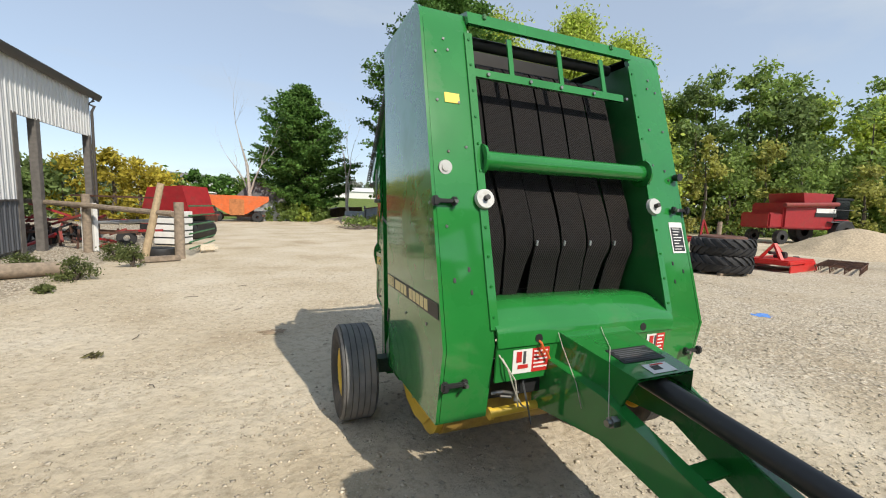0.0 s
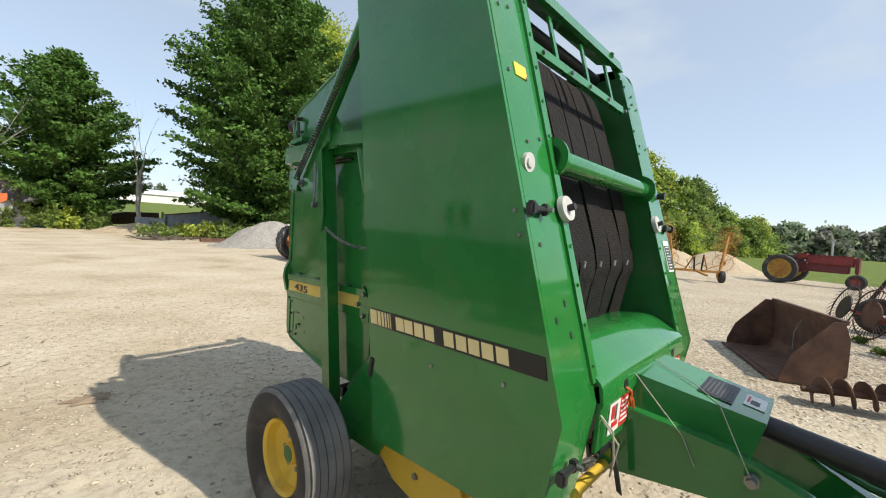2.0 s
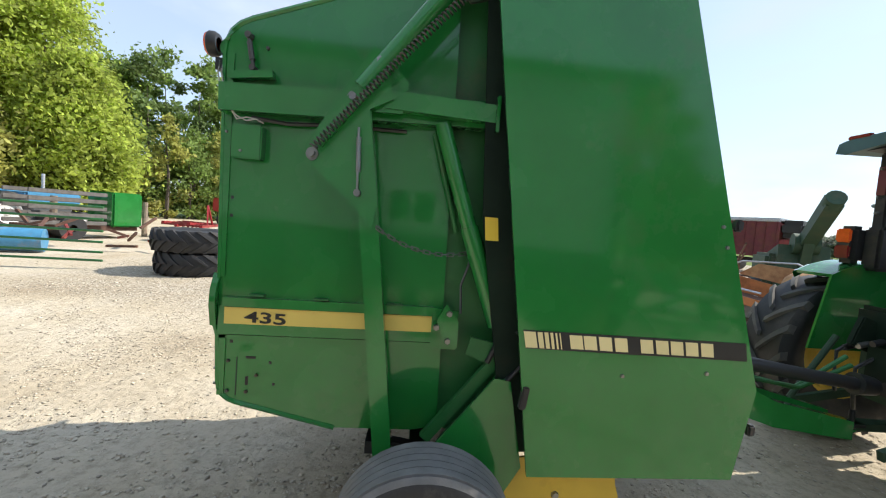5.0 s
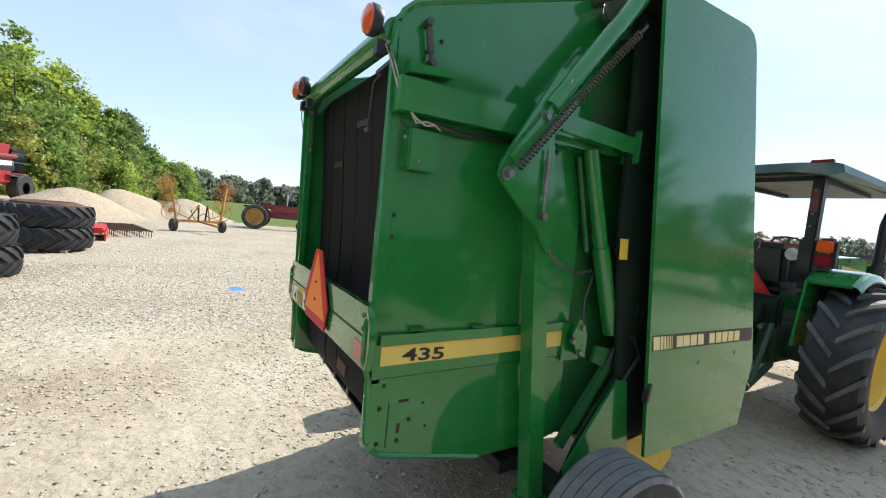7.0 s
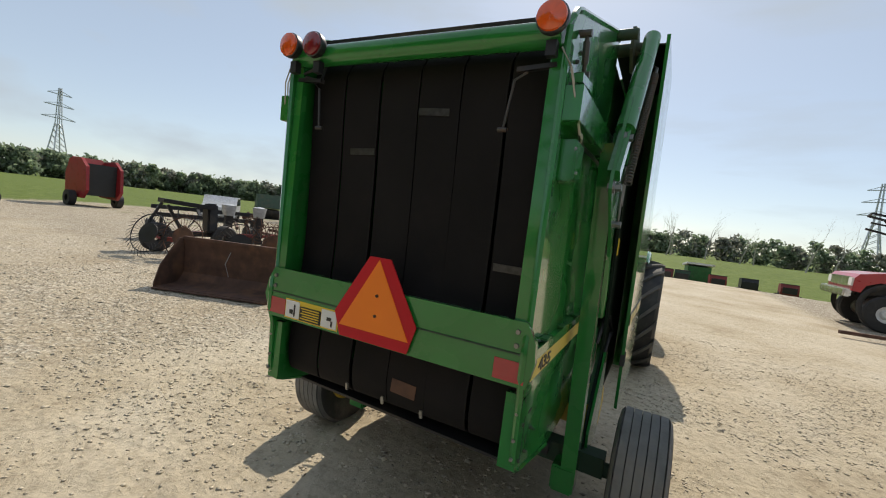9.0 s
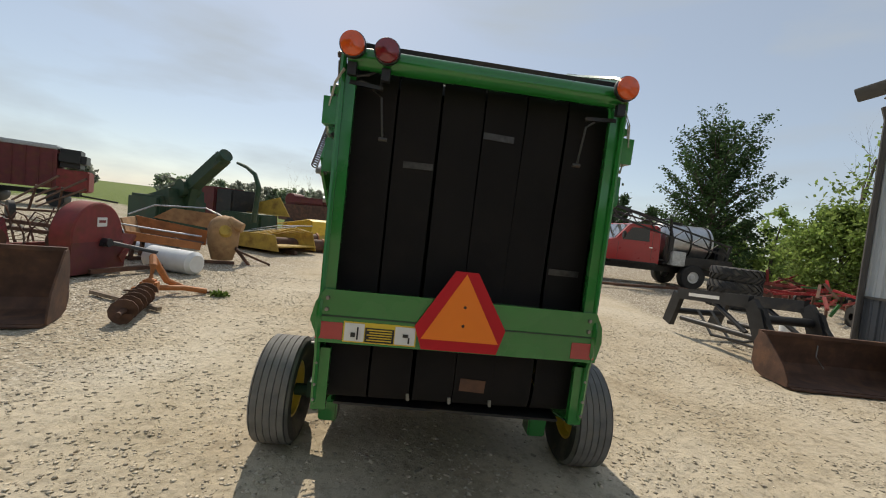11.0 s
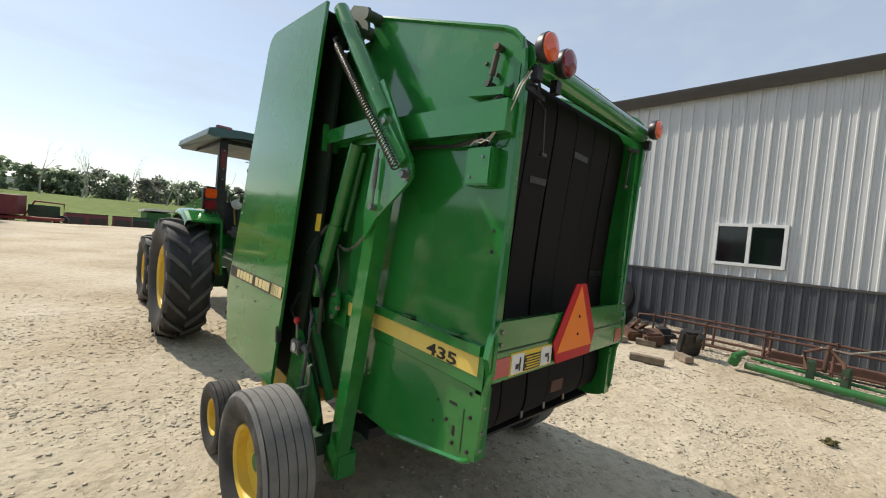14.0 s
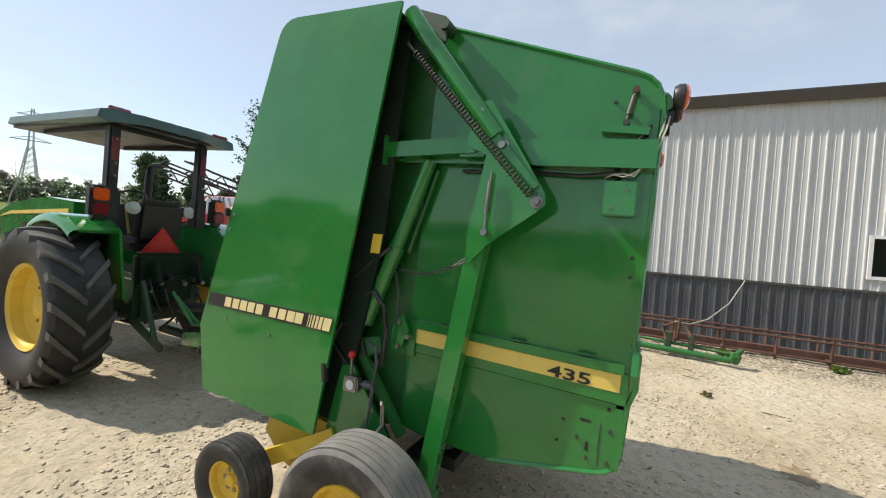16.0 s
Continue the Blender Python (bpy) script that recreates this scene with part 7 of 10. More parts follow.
co.scale = (0.93, 0.93, 0.93)
P(co, "body", RED, ("b", (-1.0, 0, 2.05), (4.6, 2.6, 1.9), None, 0.12), ("b", (-3.6, 0, 1.7), (1.6, 2.3, 1.1), None, 0.1))
P(co, "grain_tank", RED, ("p", [(-1.6, 2.95), (-1.8, 3.75), (1.0, 3.75), (0.8, 2.95)], "y", -1.3, 1.3))
P(co, "cab", RED, ("b", (2.35, 0, 1.65), (1.5, 2.2, 0.5), None, 0.06))
P(co, "cab_glass", GLASSY, ("b", (2.35, 0, 2.6), (1.4, 2.1, 1.45), None, 0.08))
P(co, "cab_roof", BLACK_METAL, ("b", (2.35, 0, 3.42), (1.7, 2.3, 0.18), None, 0.06))
P(co, "side_band", WHITE, ("b", (0.4, -1.32, 2.5), (1.8, 0.04, 0.35)))
P(co, "dark_band", BLACK, ("b", (0.4, -1.33, 2.2), (2.0, 0.04, 0.3)))
P(co, "platform", DARK_GREY, ("b", (1.6, -1.35, 1.7), (2.0, 0.5, 0.08)), ("t", [(0.8, -1.55, 1.7), (0.8, -1.55, 2.6), (2.6, -1.55, 2.6)], 0.025))
P(co, "feeder_house", RED, ("p", [(2.6, 1.6), (4.6, 0.6), (4.6, 1.2), (3.0, 2.1)], "y", -0.6, 0.6))
for s in (-1, 1):
    P(co, "drive_wheel", TYRE_BLACK, ("l", [(s * 1.1, 0.4), (s * 1.1, 0.85), (s * 1.2, 0.92), (s * 1.65, 0.92), (s * 1.75, 0.85), (s * 1.75, 0.4)], (1.9, 0, 0.92), "y"))
    P(co, "steer_wheel", TYRE_BLACK, ("l", [(s * 0.9, 0.2), (s * 0.9, 0.5), (s * 1.25, 0.5), (s * 1.25, 0.2)], (-3.2, 0, 0.5), "y"))
P(co, "unloading_auger", RED_DULL, ("r", (1.3, -1.4, 3.0), (-3.6, -1.5, 2.8), 0.16))


def spoke_wheel(parent, c, r, material, normal=(0, 1, 0), n=24, hub=0.26, ring=True):
    """A rake wheel: hub disc, ring and wire tines."""
    q = Vector(normal).to_track_quat("Z", "Y")
    bm = B()
    c = Vector(c)
    rod(bm, c - q @ Vector((0, 0, 0.012)), c + q @ Vector((0, 0, 0.012)), r * hub, seg=20)
    w = part("rake_wheel", bm, material, parent)
    bm = B()
    if ring:
        tube(bm, [c + q @ Vector((math.cos(a) * r * 0.80, math.sin(a) * r * 0.80, 0)) for a in (2 * math.pi * k / 28 for k in range(29))], 0.013, 6)
    for k in range(n):
        a = 2 * math.pi * k / n
        d, e = Vector((math.cos(a), math.sin(a), 0)), Vector((math.cos(a + 0.22), math.sin(a + 0.22), 0.04))
        tube(bm, [c + q @ (d * r * hub * 0.9), c + q @ (d * r * 0.8), c + q @ (e * r)], 0.0055, 4)
    t = part("tine_ring", bm, material, w)
    return tagged(t, kind="stuff")


rk = thing("wheel_rake", "faded orange-yellow hay wheel rake, its arms folded up", "hay rake", (15.9, 3.3, 0), -62)
rk.scale = (0.78, 0.78, 0.78)
P(rk, "frame", OCHRE, ("s", (-1.0, 0, 0.5), (1.0, 0, 0.5), 0.12, 0.12), ("s", (0, 0, 0.5), (0, -1.9, 0.42), 0.09, 0.09), ("s", (-0.5, 0.05, 0.5), (-0.2, -0.4, 1.25), 0.05, 0.05), ("s", (0.5, 0.05, 0.5), (0.2, -0.4, 1.25), 0.05, 0.05))
P(rk, "cylinder", BLACK_METAL, ("r", (-0.15, -0.3, 0.55), (-0.2, -0.35, 1.3), 0.04), ("r", (0.15, -0.3, 0.55), (0.2, -0.35, 1.3), 0.04))
P(rk, "hoses", PLASTIC, ("t", [(-0.2, -0.35, 1.25), (-0.5, -0.3, 1.0), (-0.3, -0.2, 0.6), (0.1, -0.2, 0.9), (0.4, -0.25, 0.7)], 0.02))
for s in (-1, 1):
    P(rk, "tyre", TYRE_BLACK, ("l", [(s * 0.98, 0.06), (s * 0.98, 0.26), (s * 1.02, 0.29), (s * 1.16, 0.29), (s * 1.2, 0.26), (s * 1.2, 0.06)], (0, 0, 0.29), "x"))
    P(rk, "stand", OCHRE, ("s", (s * 0.9, 0, 0.5), (s * 0.95, 0.05, 0.2), 0.08, 0.08))
    P(rk, "arm", OCHRE, ("s", (s * 1.0, 0, 0.5), (s * 1.25, 0.1, 2.25), 0.09, 0.09), ("s", (s * 1.1, 0.0, 0.9), (s * 0.4, 0, 0.6), 0.04, 0.04))
    for k, z in enumerate((0.95, 1.5, 2.05, 2.3)):
        spoke_wheel(rk, (s * (1.15 + 0.08 * k), 0.22 + 0.05 * k, z), 0.52, OCHRE, (s * 0.25, 1, 0.25), n=26, hub=0.24, ring=True)

# old red row-crop tractor
ot = thing("old_tractor", "faded red row-crop tractor with big yellow spoked wheels", "tractor", (24.0, -0.4, 0), -12)
P(ot, "bonnet", RED_DULL, ("b", (0, -1.6, 1.22), (0.46, 1.7, 0.46), None, 0.08))
P(ot, "engine", MAROON, ("b", (0, -1.5, 0.85), (0.36, 1.5, 0.36), None, 0.04), ("b", (0, -0.2, 0.85), (0.5, 1.2, 0.5), None, 0.08))
P(ot, "grille", MAROON, ("b", (0, -2.5, 1.05), (0.44, 0.12, 0.75), None, 0.04))
P(ot, "exhaust", GALV, ("r", (0.05, -1.6, 1.4), (0.05, -1.6, 2.1), 0.045), ("r", (0.05, -1.6, 2.1), (0.05, -1.68, 2.15), 0.03))
P(ot, "fuel_tank", RED_DULL, ("b", (0, -0.6, 1.35), (0.44, 0.5, 0.3), None, 0.08))
P(ot, "seat", BLACK_METAL, ("b", (0, 0.55, 1.25), (0.42, 0.4, 0.10), None, 0.04), ("s", (0, 0.2, 0.9), (0, 0.6, 1.2), 0.06, 0.04))
P(ot, "steering_wheel", BLACK_METAL, ("l", [(-0.015, 0.19), (0, 0.21), (0.015, 0.19), (0, 0.17), (-0.015, 0.19)], (0, -0.05, 1.55), "y"), ("r", (0, -0.05, 1.55), (0, -0.6, 1.4), 0.02))
P(ot, "axle", MAROON, ("r", (-0.85, 0, 0.7), (0.85, 0, 0.7), 0.08))
for s in (-1, 1):
    wheel(ot, (s * 0.88, 0, 0.70), 0.68, 0.30, 0.46, TYRE, TYRE, YELLOW_DULL, s, ribs=0, lugs=0, name="rear_wheel", seg=36)
    for k in range(10):
        a = 2 * math.pi * k / 10
        P(ot, "spoke", ORANGE_DULL, ("s", (s * 0.97, 0.08 * math.cos(a), 0.70 + 0.08 * math.sin(a)), (s * 1.0, 0.43 * math.cos(a), 0.70 + 0.43 * math.sin(a)), 0.05, 0.03))
    wheel(ot, (s * 0.16, -2.5, 0.33), 0.33, 0.16, 0.19, TYRE, TYRE, RED_DULL, s, ribs=3, name="front_wheel", seg=24)

# red round baler far off
fb = thing("round_baler_red", "red round baler standing in the grass", "baler", (24.5, -5.2, 0), 95)
for s in (-1, 1):
    P(fb, "side_sheet", RED, ("p", [(-0.9, 0.45), (-1.0, 1.5), (-0.6, 2.25), (0.5, 2.3), (1.1, 1.9), (1.2, 0.8), (0.8, 0.4)], "x", min(s * 0.62, s * 0.75), max(s * 0.62, s * 0.75)))
P(fb, "front_sheet", RED, ("b", (0, -0.72, 2.05), (1.24, 0.3, 0.5), (25, 0, 0)))
P(fb, "lower_sheet", RED, ("b", (0, -0.95, 0.75), (1.24, 0.2, 0.5)))
P(fb, "chamber", BLACK, ("b", (0, 0.1, 1.3), (1.22, 1.4, 1.5)))
for k in range(5):
    P(fb, "belt", BELT_BACK, ("b", (-0.45 + 0.225 * k, -0.68, 1.5), (0.15, 0.02, 0.8)))
P(fb, "tongue", RED, ("s", (-0.3, -0.9, 0.6), (0, -2.2, 0.45), 0.1, 0.12), ("s", (0.3, -0.9, 0.6), (0, -2.2, 0.45), 0.1, 0.12))
for s in (-1, 1):
    P(fb, "tyre", TYRE_BLACK, ("l", [(s * 0.82, 0.15), (s * 0.82, 0.36), (s * 1.1, 0.36), (s * 1.1, 0.15)], (0, 0.2, 0.36), "x"))


def bucket(at, rz, length, depth, height, material, label, lip=0.06):
    """A loader bucket: rolled back, floor, end plates and wear strips. Its mouth looks along +y."""
    ob = thing("loader_bucket", label, "bucket", at, rz)
    prof = [(depth, 0.02), (0.22, 0.02), (0.08, 0.06), (0.0, 0.18), (0.0, height * 0.75), (0.06, height)]
    inner = [(y + (0.018 if i > 1 else 0), z + (0.018 if i < 4 else 0)) for i, (y, z) in enumerate(prof)]
    P(ob, "shell", material, ("p", prof + inner[::-1], "x", -length / 2, length / 2))
    for s in (-1, 1):
        P(ob, "end_plate", material, ("p", [(depth, 0.02), (0.22, 0.02), (0.08, 0.06), (0.0, 0.18), (0.0, height * 0.75), (0.06, height), (0.16, height), (depth * 0.85, height * 0.45), (depth, 0.10)], "x", s * length / 2, s * (length / 2 + 0.02)))
    P(ob, "cutting_edge", RUSTY, ("b", (0, depth + 0.02, 0.02), (length, 0.12, 0.02)))
    P(ob, "top_rail", material, ("s", (-length / 2, 0.05, height), (length / 2, 0.05, height), 0.06, 0.05))
    P(ob, "wire_loop", STEEL, ("t", [(0.1, 0.03, height * 0.8), (0.15, 0.08, height * 0.55), (0.05, 0.12, height * 0.3)], 0.008))
    return ob


bucket((5.2, -1.5, 0), 23.5, 1.85, 0.62, 0.78, RUSTY, "rusty brown loader bucket lying on the gravel")
bucket((-5.62, -2.06, 0), -2, 1.95, 0.60, 0.60, RUSTY, "rust-red loader bucket lying by the shed")

# post-hole auger with its orange boom
au = thing("post_hole_auger", "rusty post-hole auger with a bent orange boom", "auger", (0, 0, 0))
a0, a1 = Vector((3.58, -1.85, 0.17)), Vector((4.08, -2.85, 0.24))
ax = (a1 - a0).normalized()
u = ax.cross(Vector((0, 0, 1))).normalized()
w = ax.cross(u)
P(au, "shaft", RUSTY, ("r", a0 - ax * 0.05, a1 + ax * 0.15, 0.035))
bm = B()
prev = None
for k in range(71):
    t = k / 70
    a = t * 2 * math.pi * 6
    c = a0.lerp(a1, t)
    d = u * math.cos(a) + w * math.sin(a)
    pr = (bm.verts.new(c + d * 0.03), bm.verts.new(c + d * 0.165), bm.verts.new(c + d * 0.165 + ax * 0.012), bm.verts.new(c + d * 0.03 + ax * 0.012))
    if prev:
        for i in range(4):
            bm.faces.new((prev[i], prev[(i + 1) % 4], pr[(i + 1) % 4], pr[i]))
    prev = pr
part("flighting", bm, RUSTY, au, "rusty spiral flighting")
P(au, "gearbox", ORANGE_DULL, ("b", (4.18, -3.02, 0.30), (0.24, 0.22, 0.22), (0, 0, 25), 0.04), ("r", (4.18, -3.02, 0.30), (4.18, -3.02, 0.42), 0.06))
P(au, "boom", ORANGE_DULL, ("t", [(4.2, -3.05, 0.36), (4.24, -3.14, 0.62), (4.36, -3.26, 0.74), (4.46, -3.46, 0.60), (4.48, -3.75, 0.25), (4.42, -4.05, 0.10)], 0.055))
P(au, "brace", ORANGE_DULL, ("t", [(4.95, -3.55, 0.06), (4.6, -3.55, 0.14), (4.2, -3.85, 0.14), (4.0, -4.15, 0.06)], 0.05))
P(au, "draft_pin", RUSTY, ("b", (4.95, -3.6, 0.03), (0.35, 0.06, 0.03), (0, 0, 30)))
P(au, "draft_pin", RUSTY, ("b", (4.0, -4.2, 0.03), (0.35, 0.06, 0.03), (0, 0, 10)))
au.matrix_world = Matrix.Translation((3.52, -1.55, 0)) @ Matrix.Rotation(radians(-9), 4, "Z") @ Matrix.Scale(0.86, 4) @ Matrix.Translation((-3.58, 1.85, 0))
bm = B()
bar(bm, (3.6, -2.1, 0.05), (4.9, -2.6, 0.05), 0.06, 0.05)
solid("timber_scrap", bm, WOOD, "weathered timber lying on the gravel", "timber")

# rake wheels, planter and frame behind the bucket
jr = thing("old_wheel_rake", "rusty red wheel rake with dark hub discs", "hay rake", (0, 0, 0), 0)
P(jr, "main_beam", RED_DULL, ("s", (8.9, -1.75, 0.42), (7.45, -2.75, 0.36), 0.09, 0.09), ("s", (7.45, -2.75, 0.36), (7.0, -4.6, 0.42), 0.09, 0.09))
P(jr, "tongue", RED_DULL, ("s", (7.45, -2.75, 0.36), (8.3, -3.7, 0.30), 0.08, 0.08))
P(jr, "side_plate", MAROON, ("b", (6.75, -4.7, 0.52), (0.6, 0.5, 0.5), (0, 12, 20), 0.04))
P(jr, "mast", RED_DULL, ("b", (7.55, -3.75, 0.52), (0.16, 0.14, 0.62), (0, 14, 0), 0.02))
P(jr, "crank", RUSTY, ("t", [(6.7, -4.0, 0.5), (6.65, -3.95, 0.9), (6.55, -3.9, 0.98), (6.4, -3.9, 0.72), (6.4, -3.9, 0.3)], 0.018))
P(jr, "skid", RUSTY, ("s", (7.45, -2.75, 0.36), (7.5, -2.75, 0.0), 0.06, 0.06))
P(jr, "stand", RUSTY, ("s", (7.05, -4.5, 0.42), (7.1, -4.55, 0.0), 0.06, 0.06))
P(jr, "timber", WOOD, ("b", (7.9, -2.9, 0.06), (1.5, 0.16, 0.12), (0, 0, -25)))
for k, (x, y, z, nrm) in enumerate(((9.15, -1.45, 0.52, (-0.35, 0.9, 0.3)), (8.40, -1.82, 0.52, (-0.5, 0.85, 0.15)), (7.28, -2.46, 0.52, (-0.85, 0.45, 0.10)), (7.18, -3.20, 0.52, (-0.9, 0.45, 0.05)), (6.86, -4.15, 0.48, (-0.65, 0.75, 0.1)))):
    spoke_wheel(jr, (x, y, z), 0.55, BLACK_METAL if k in (0, 2) else RUSTY, nrm, 34, 0.42)
    P(jr, "wheel_arm", RED_DULL, ("s", (x, y, z), (x + 0.10, y - 0.28, 0.40), 0.05, 0.05))
pf = thing("planter_frame", "black steel planter frame with a narrow tyre", "planter", (9.7, -2.55, 0), 0)
P(pf, "top_bar", BLACK_METAL, ("b", (0.0, 0.05, 1.16), (0.5, 1.15, 0.10), (4, 0, -8), 0.02), ("s", (0.25, 0.6, 1.2), (0.3, -0.6, 1.1), 0.07, 0.10))
P(pf, "upright", BLACK_METAL, ("b", (0, -0.52, 0.85), (0.32, 0.26, 0.75), (0, 6, 0), 0.04))
P(pf, "brace", BLACK_METAL, ("s", (0, 0.5, 1.1), (-0.05, 0.15, 0.45), 0.07, 0.07))
P(pf, "strut", BLACK_METAL, ("s", (0, 0.62, 1.15), (0.1, 1.0, 0.35), 0.06, 0.06))
P(pf, "lower_bar", BLACK_METAL, ("s", (0, 0.9, 0.42), (0.05, -0.9, 0.42), 0.10, 0.12))
P(pf, "cable", PLASTIC, ("t", [(-0.1, 0.3, 1.1), (-0.2, 0.35, 0.7), (-0.15, 0.1, 0.55), (-0.1, -0.1, 0.8)], 0.015))
for y in (-0.85, 0.75):
    P(pf, "tyre", TYRE_BLACK, ("l", [(-0.08, 0.10), (-0.09, 0.30), (-0.05, 0.34), (0.05, 0.34), (0.09, 0.30), (0.08, 0.10)], (-0.15, y, 0.34), "x"))
th = thing("tine_cultivator", "rusty cultivator bristling with curved spring tines", "cultivator", (8.2, -5.3, 0), -6)
P(th, "bar", RUSTY, ("s", (-1.9, 0, 0.62), (2.2, 0, 0.62), 0.08, 0.08), ("s", (-1.9, 0.5, 0.55), (2.2, 0.5, 0.55), 0.07, 0.07))
P(th, "crossbar", RED_DULL, ("s", (-1.2, -0.2, 0.62), (-1.2, 0.7, 0.55), 0.07, 0.07), ("s", (0.9, -0.2, 0.62), (0.9, 0.7, 0.55), 0.07, 0.07))
for k in range(20):
    x = -1.85 + 0.21 * k
    y = 0.5 * (k % 2)
    h = 0.10 * math.sin(k * 2.3)
    P(th, "tine", RUSTY, ("t", [(x, y, 0.62), (x + 0.05, y + 0.05, 0.86 + h), (x + 0.16, y + 0.12, 0.92 + h), (x + 0.20, y + 0.2, 0.70), (x + 0.05, y + 0.22, 0.30), (x - 0.03, y + 0.12, 0.02)], 0.014))
bk = thing("seeder", "black seeding machine with galvanised hoppers and a transport tyre", "planter", (11.7, -4.2, 0), 256)
P(bk, "tool_bar", BLACK_METAL, ("s", (-1.5, 0, 0.75), (1.5, 0, 0.75), 0.12, 0.12), ("s", (-1.5, 0.5, 0.95), (1.5, 0.5, 0.95), 0.08, 0.12))
P(bk, "frame_leg", BLACK_METAL, ("s", (-1.3, 0, 0.75), (-1.3, 0.1, 0.1), 0.08, 0.08))
P(bk, "frame_arm", BLACK_METAL, ("s", (-0.3, 0, 0.75), (-0.3, 0.5, 0.95), 0.08, 0.08))
P(bk, "frame_leg", BLACK_METAL, ("s", (1.2, 0, 0.75), (1.2, 0.1, 0.1), 0.08, 0.08))
P(bk, "tyre", TYRE_BLACK, ("l", [(-0.09, 0.12), (-0.09, 0.30), (0.09, 0.30), (0.09, 0.12)], (-1.55, 0.1, 0.3), "x"))
P(bk, "tyre", TYRE_BLACK, ("l", [(-0.09, 0.12), (-0.09, 0.30), (0.09, 0.30), (0.09, 0.12)], (1.0, -0.3, 0.3), "x"))
P(bk, "opener_disc", RUSTY, ("r", (-0.8, -0.4, 0.26), (-0.78, -0.41, 0.26), 0.26))
P(bk, "opener_disc", RUSTY, ("r", (0.2, -0.4, 0.26), (0.22, -0.41, 0.26), 0.26))
for x in (0.0, 0.85):
    P(bk, "seed_hopper", GALV, ("l", [(0, 0.001), (0, 0.15), (0.28, 0.20), (0.30, 0.20), (0.34, 0.001)], (x + 0.1, -1.3, 0.95), "z"))
    P(bk, "hopper_stand", BLACK_METAL, ("b", (x + 0.1, -1.3, 0.55), (0.2, 0.2, 0.8)))
P(bk, "drawbar", RED_DULL, ("s", (-1.2, -1.4, 0.4), (1.6, -1.3, 0.4), 0.09, 0.09))

# forage blower
bl = thing("forage_blower", "dull red round forage blower housing", "blower", (5.79, -4.24, 0), 182)
bl.scale = (0.88, 0.95, 0.95)
P(bl, "housing", RED_DULL, ("l", [(-0.02, 0.001), (-0.02, 0.61), (0.0, 0.64), (0.36, 0.64), (0.38, 0.61), (0.38, 0.001)], (0, 0, 0.70), "x"))
for v in bl.children[0].data.vertices:
    v.co.x = -v.co.x
P(bl, "lower_body", MAROON, ("p", [(-0.68, 0.06), (-0.62, 0.62), (0.62, 0.62), (0.75, 0.38), (0.7, 0.03)], "x", -0.36, 0.024))
P(bl, "hopper", RED_DULL, ("p", [(0.5, 0.30), (0.95, 0.72), (1.0, 0.68), (0.62, 0.16)], "x", -0.4, 0.06))
P(bl, "hub", BLACK_METAL, ("r", (0.02, 0.1, 0.60), (0.16, 0.1, 0.60), 0.08), ("b", (0.06, 0.25, 0.56), (0.1, 0.5, 0.06)))
P(bl, "notice_plate", LABEL_WHITE, ("b", (0.026, 0.05, 0.98), (0.01, 0.25, 0.17), None, 0.004))
P(bl, "notice_bar", RED_DULL, ("b", (0.033, 0.05, 0.99), (0.006, 0.17, 0.05), None, 0.002))
P(bl, "shaft", DARK_GREY, ("r", (0.10, 0.25, 0.58), (0.75, 1.25, 0.30), 0.04))
P(bl, "tongue", RUSTY, ("s", (0.1, -0.3, 0.10), (0.9, 1.2, 0.14), 0.10, 0.08))

bm = B()
lathe(bm, [(-0.62, 0.001), (-0.62, 0.17), (-0.55, 0.235), (0.55, 0.235), (0.62, 0.17), (0.62, 0.001)], (0, 0, 0.235), "x", 32, close=False)
solid("tank", bm, WHITE_PLASTIC, "white plastic cylinder tank lying on its side", "tank", (5.08, -5.25, 0), -20)
for k, (x, y, z, rz, ln, r) in enumerate(((7.2, -7.2, 0.14, -24, 2.6, 0.14), (7.5, -7.7, 0.14, -24, 3.0, 0.14), (7.3, -7.45, 0.38, -24, 2.4, 0.11))):
    bm = B()
    rod(bm, (-ln / 2, 0, z), (ln / 2, 0, z), r, seg=20)
    solid("pipe", bm, GALV, "pale round pipe lying on the grass", "pipe", (x, y, 0), rz, group="pipes beside the blower")

# orange hopper, yellow header parts
oh = thing("grinder_hopper", "rust-streaked orange feed hopper tipped on its frame", "hopper", (5.1, -7.0, 0), 22)
P(oh, "pan_floor", RUSTY, ("p", [(0.45, 0.40), (1.75, 0.52), (1.75, 0.55), (0.45, 0.43)], "y", -0.5, 0.55))
P(oh, "pan_side", ORANGE_DULL, ("p", [(0.42, 0.34), (0.40, 0.72), (1.9, 0.95), (1.78, 0.48)], "y", -0.53, -0.50))
P(oh, "pan_side", ORANGE_DULL, ("p", [(0.42, 0.34), (0.40, 0.50), (1.85, 0.66), (1.78, 0.46)], "y", 0.55, 0.58))
P(oh, "pan_end", TAN_RUST, ("p", [(1.76, 0.48), (1.80, 0.48), (1.95, 0.92), (1.91, 0.92)], "y", -0.5, 0.55))
P(oh, "back_board", TAN_RUST, ("p", [(0.2, 0.75), (0.25, 1.15), (1.2, 1.20), (1.6, 0.92)], "y", -0.75, -0.71))
P(oh, "rail", GALV, ("t", [(0.0, -0.8, 1.05), (0.5, -0.8, 1.28), (1.6, -0.8, 1.22), (2.1, -0.75, 0.95)], 0.02))
P(oh, "rail", GALV, ("t", [(0.4, 0.62, 0.66), (1.1, 0.64, 0.72), (1.9, 0.62, 0.80)], 0.02))
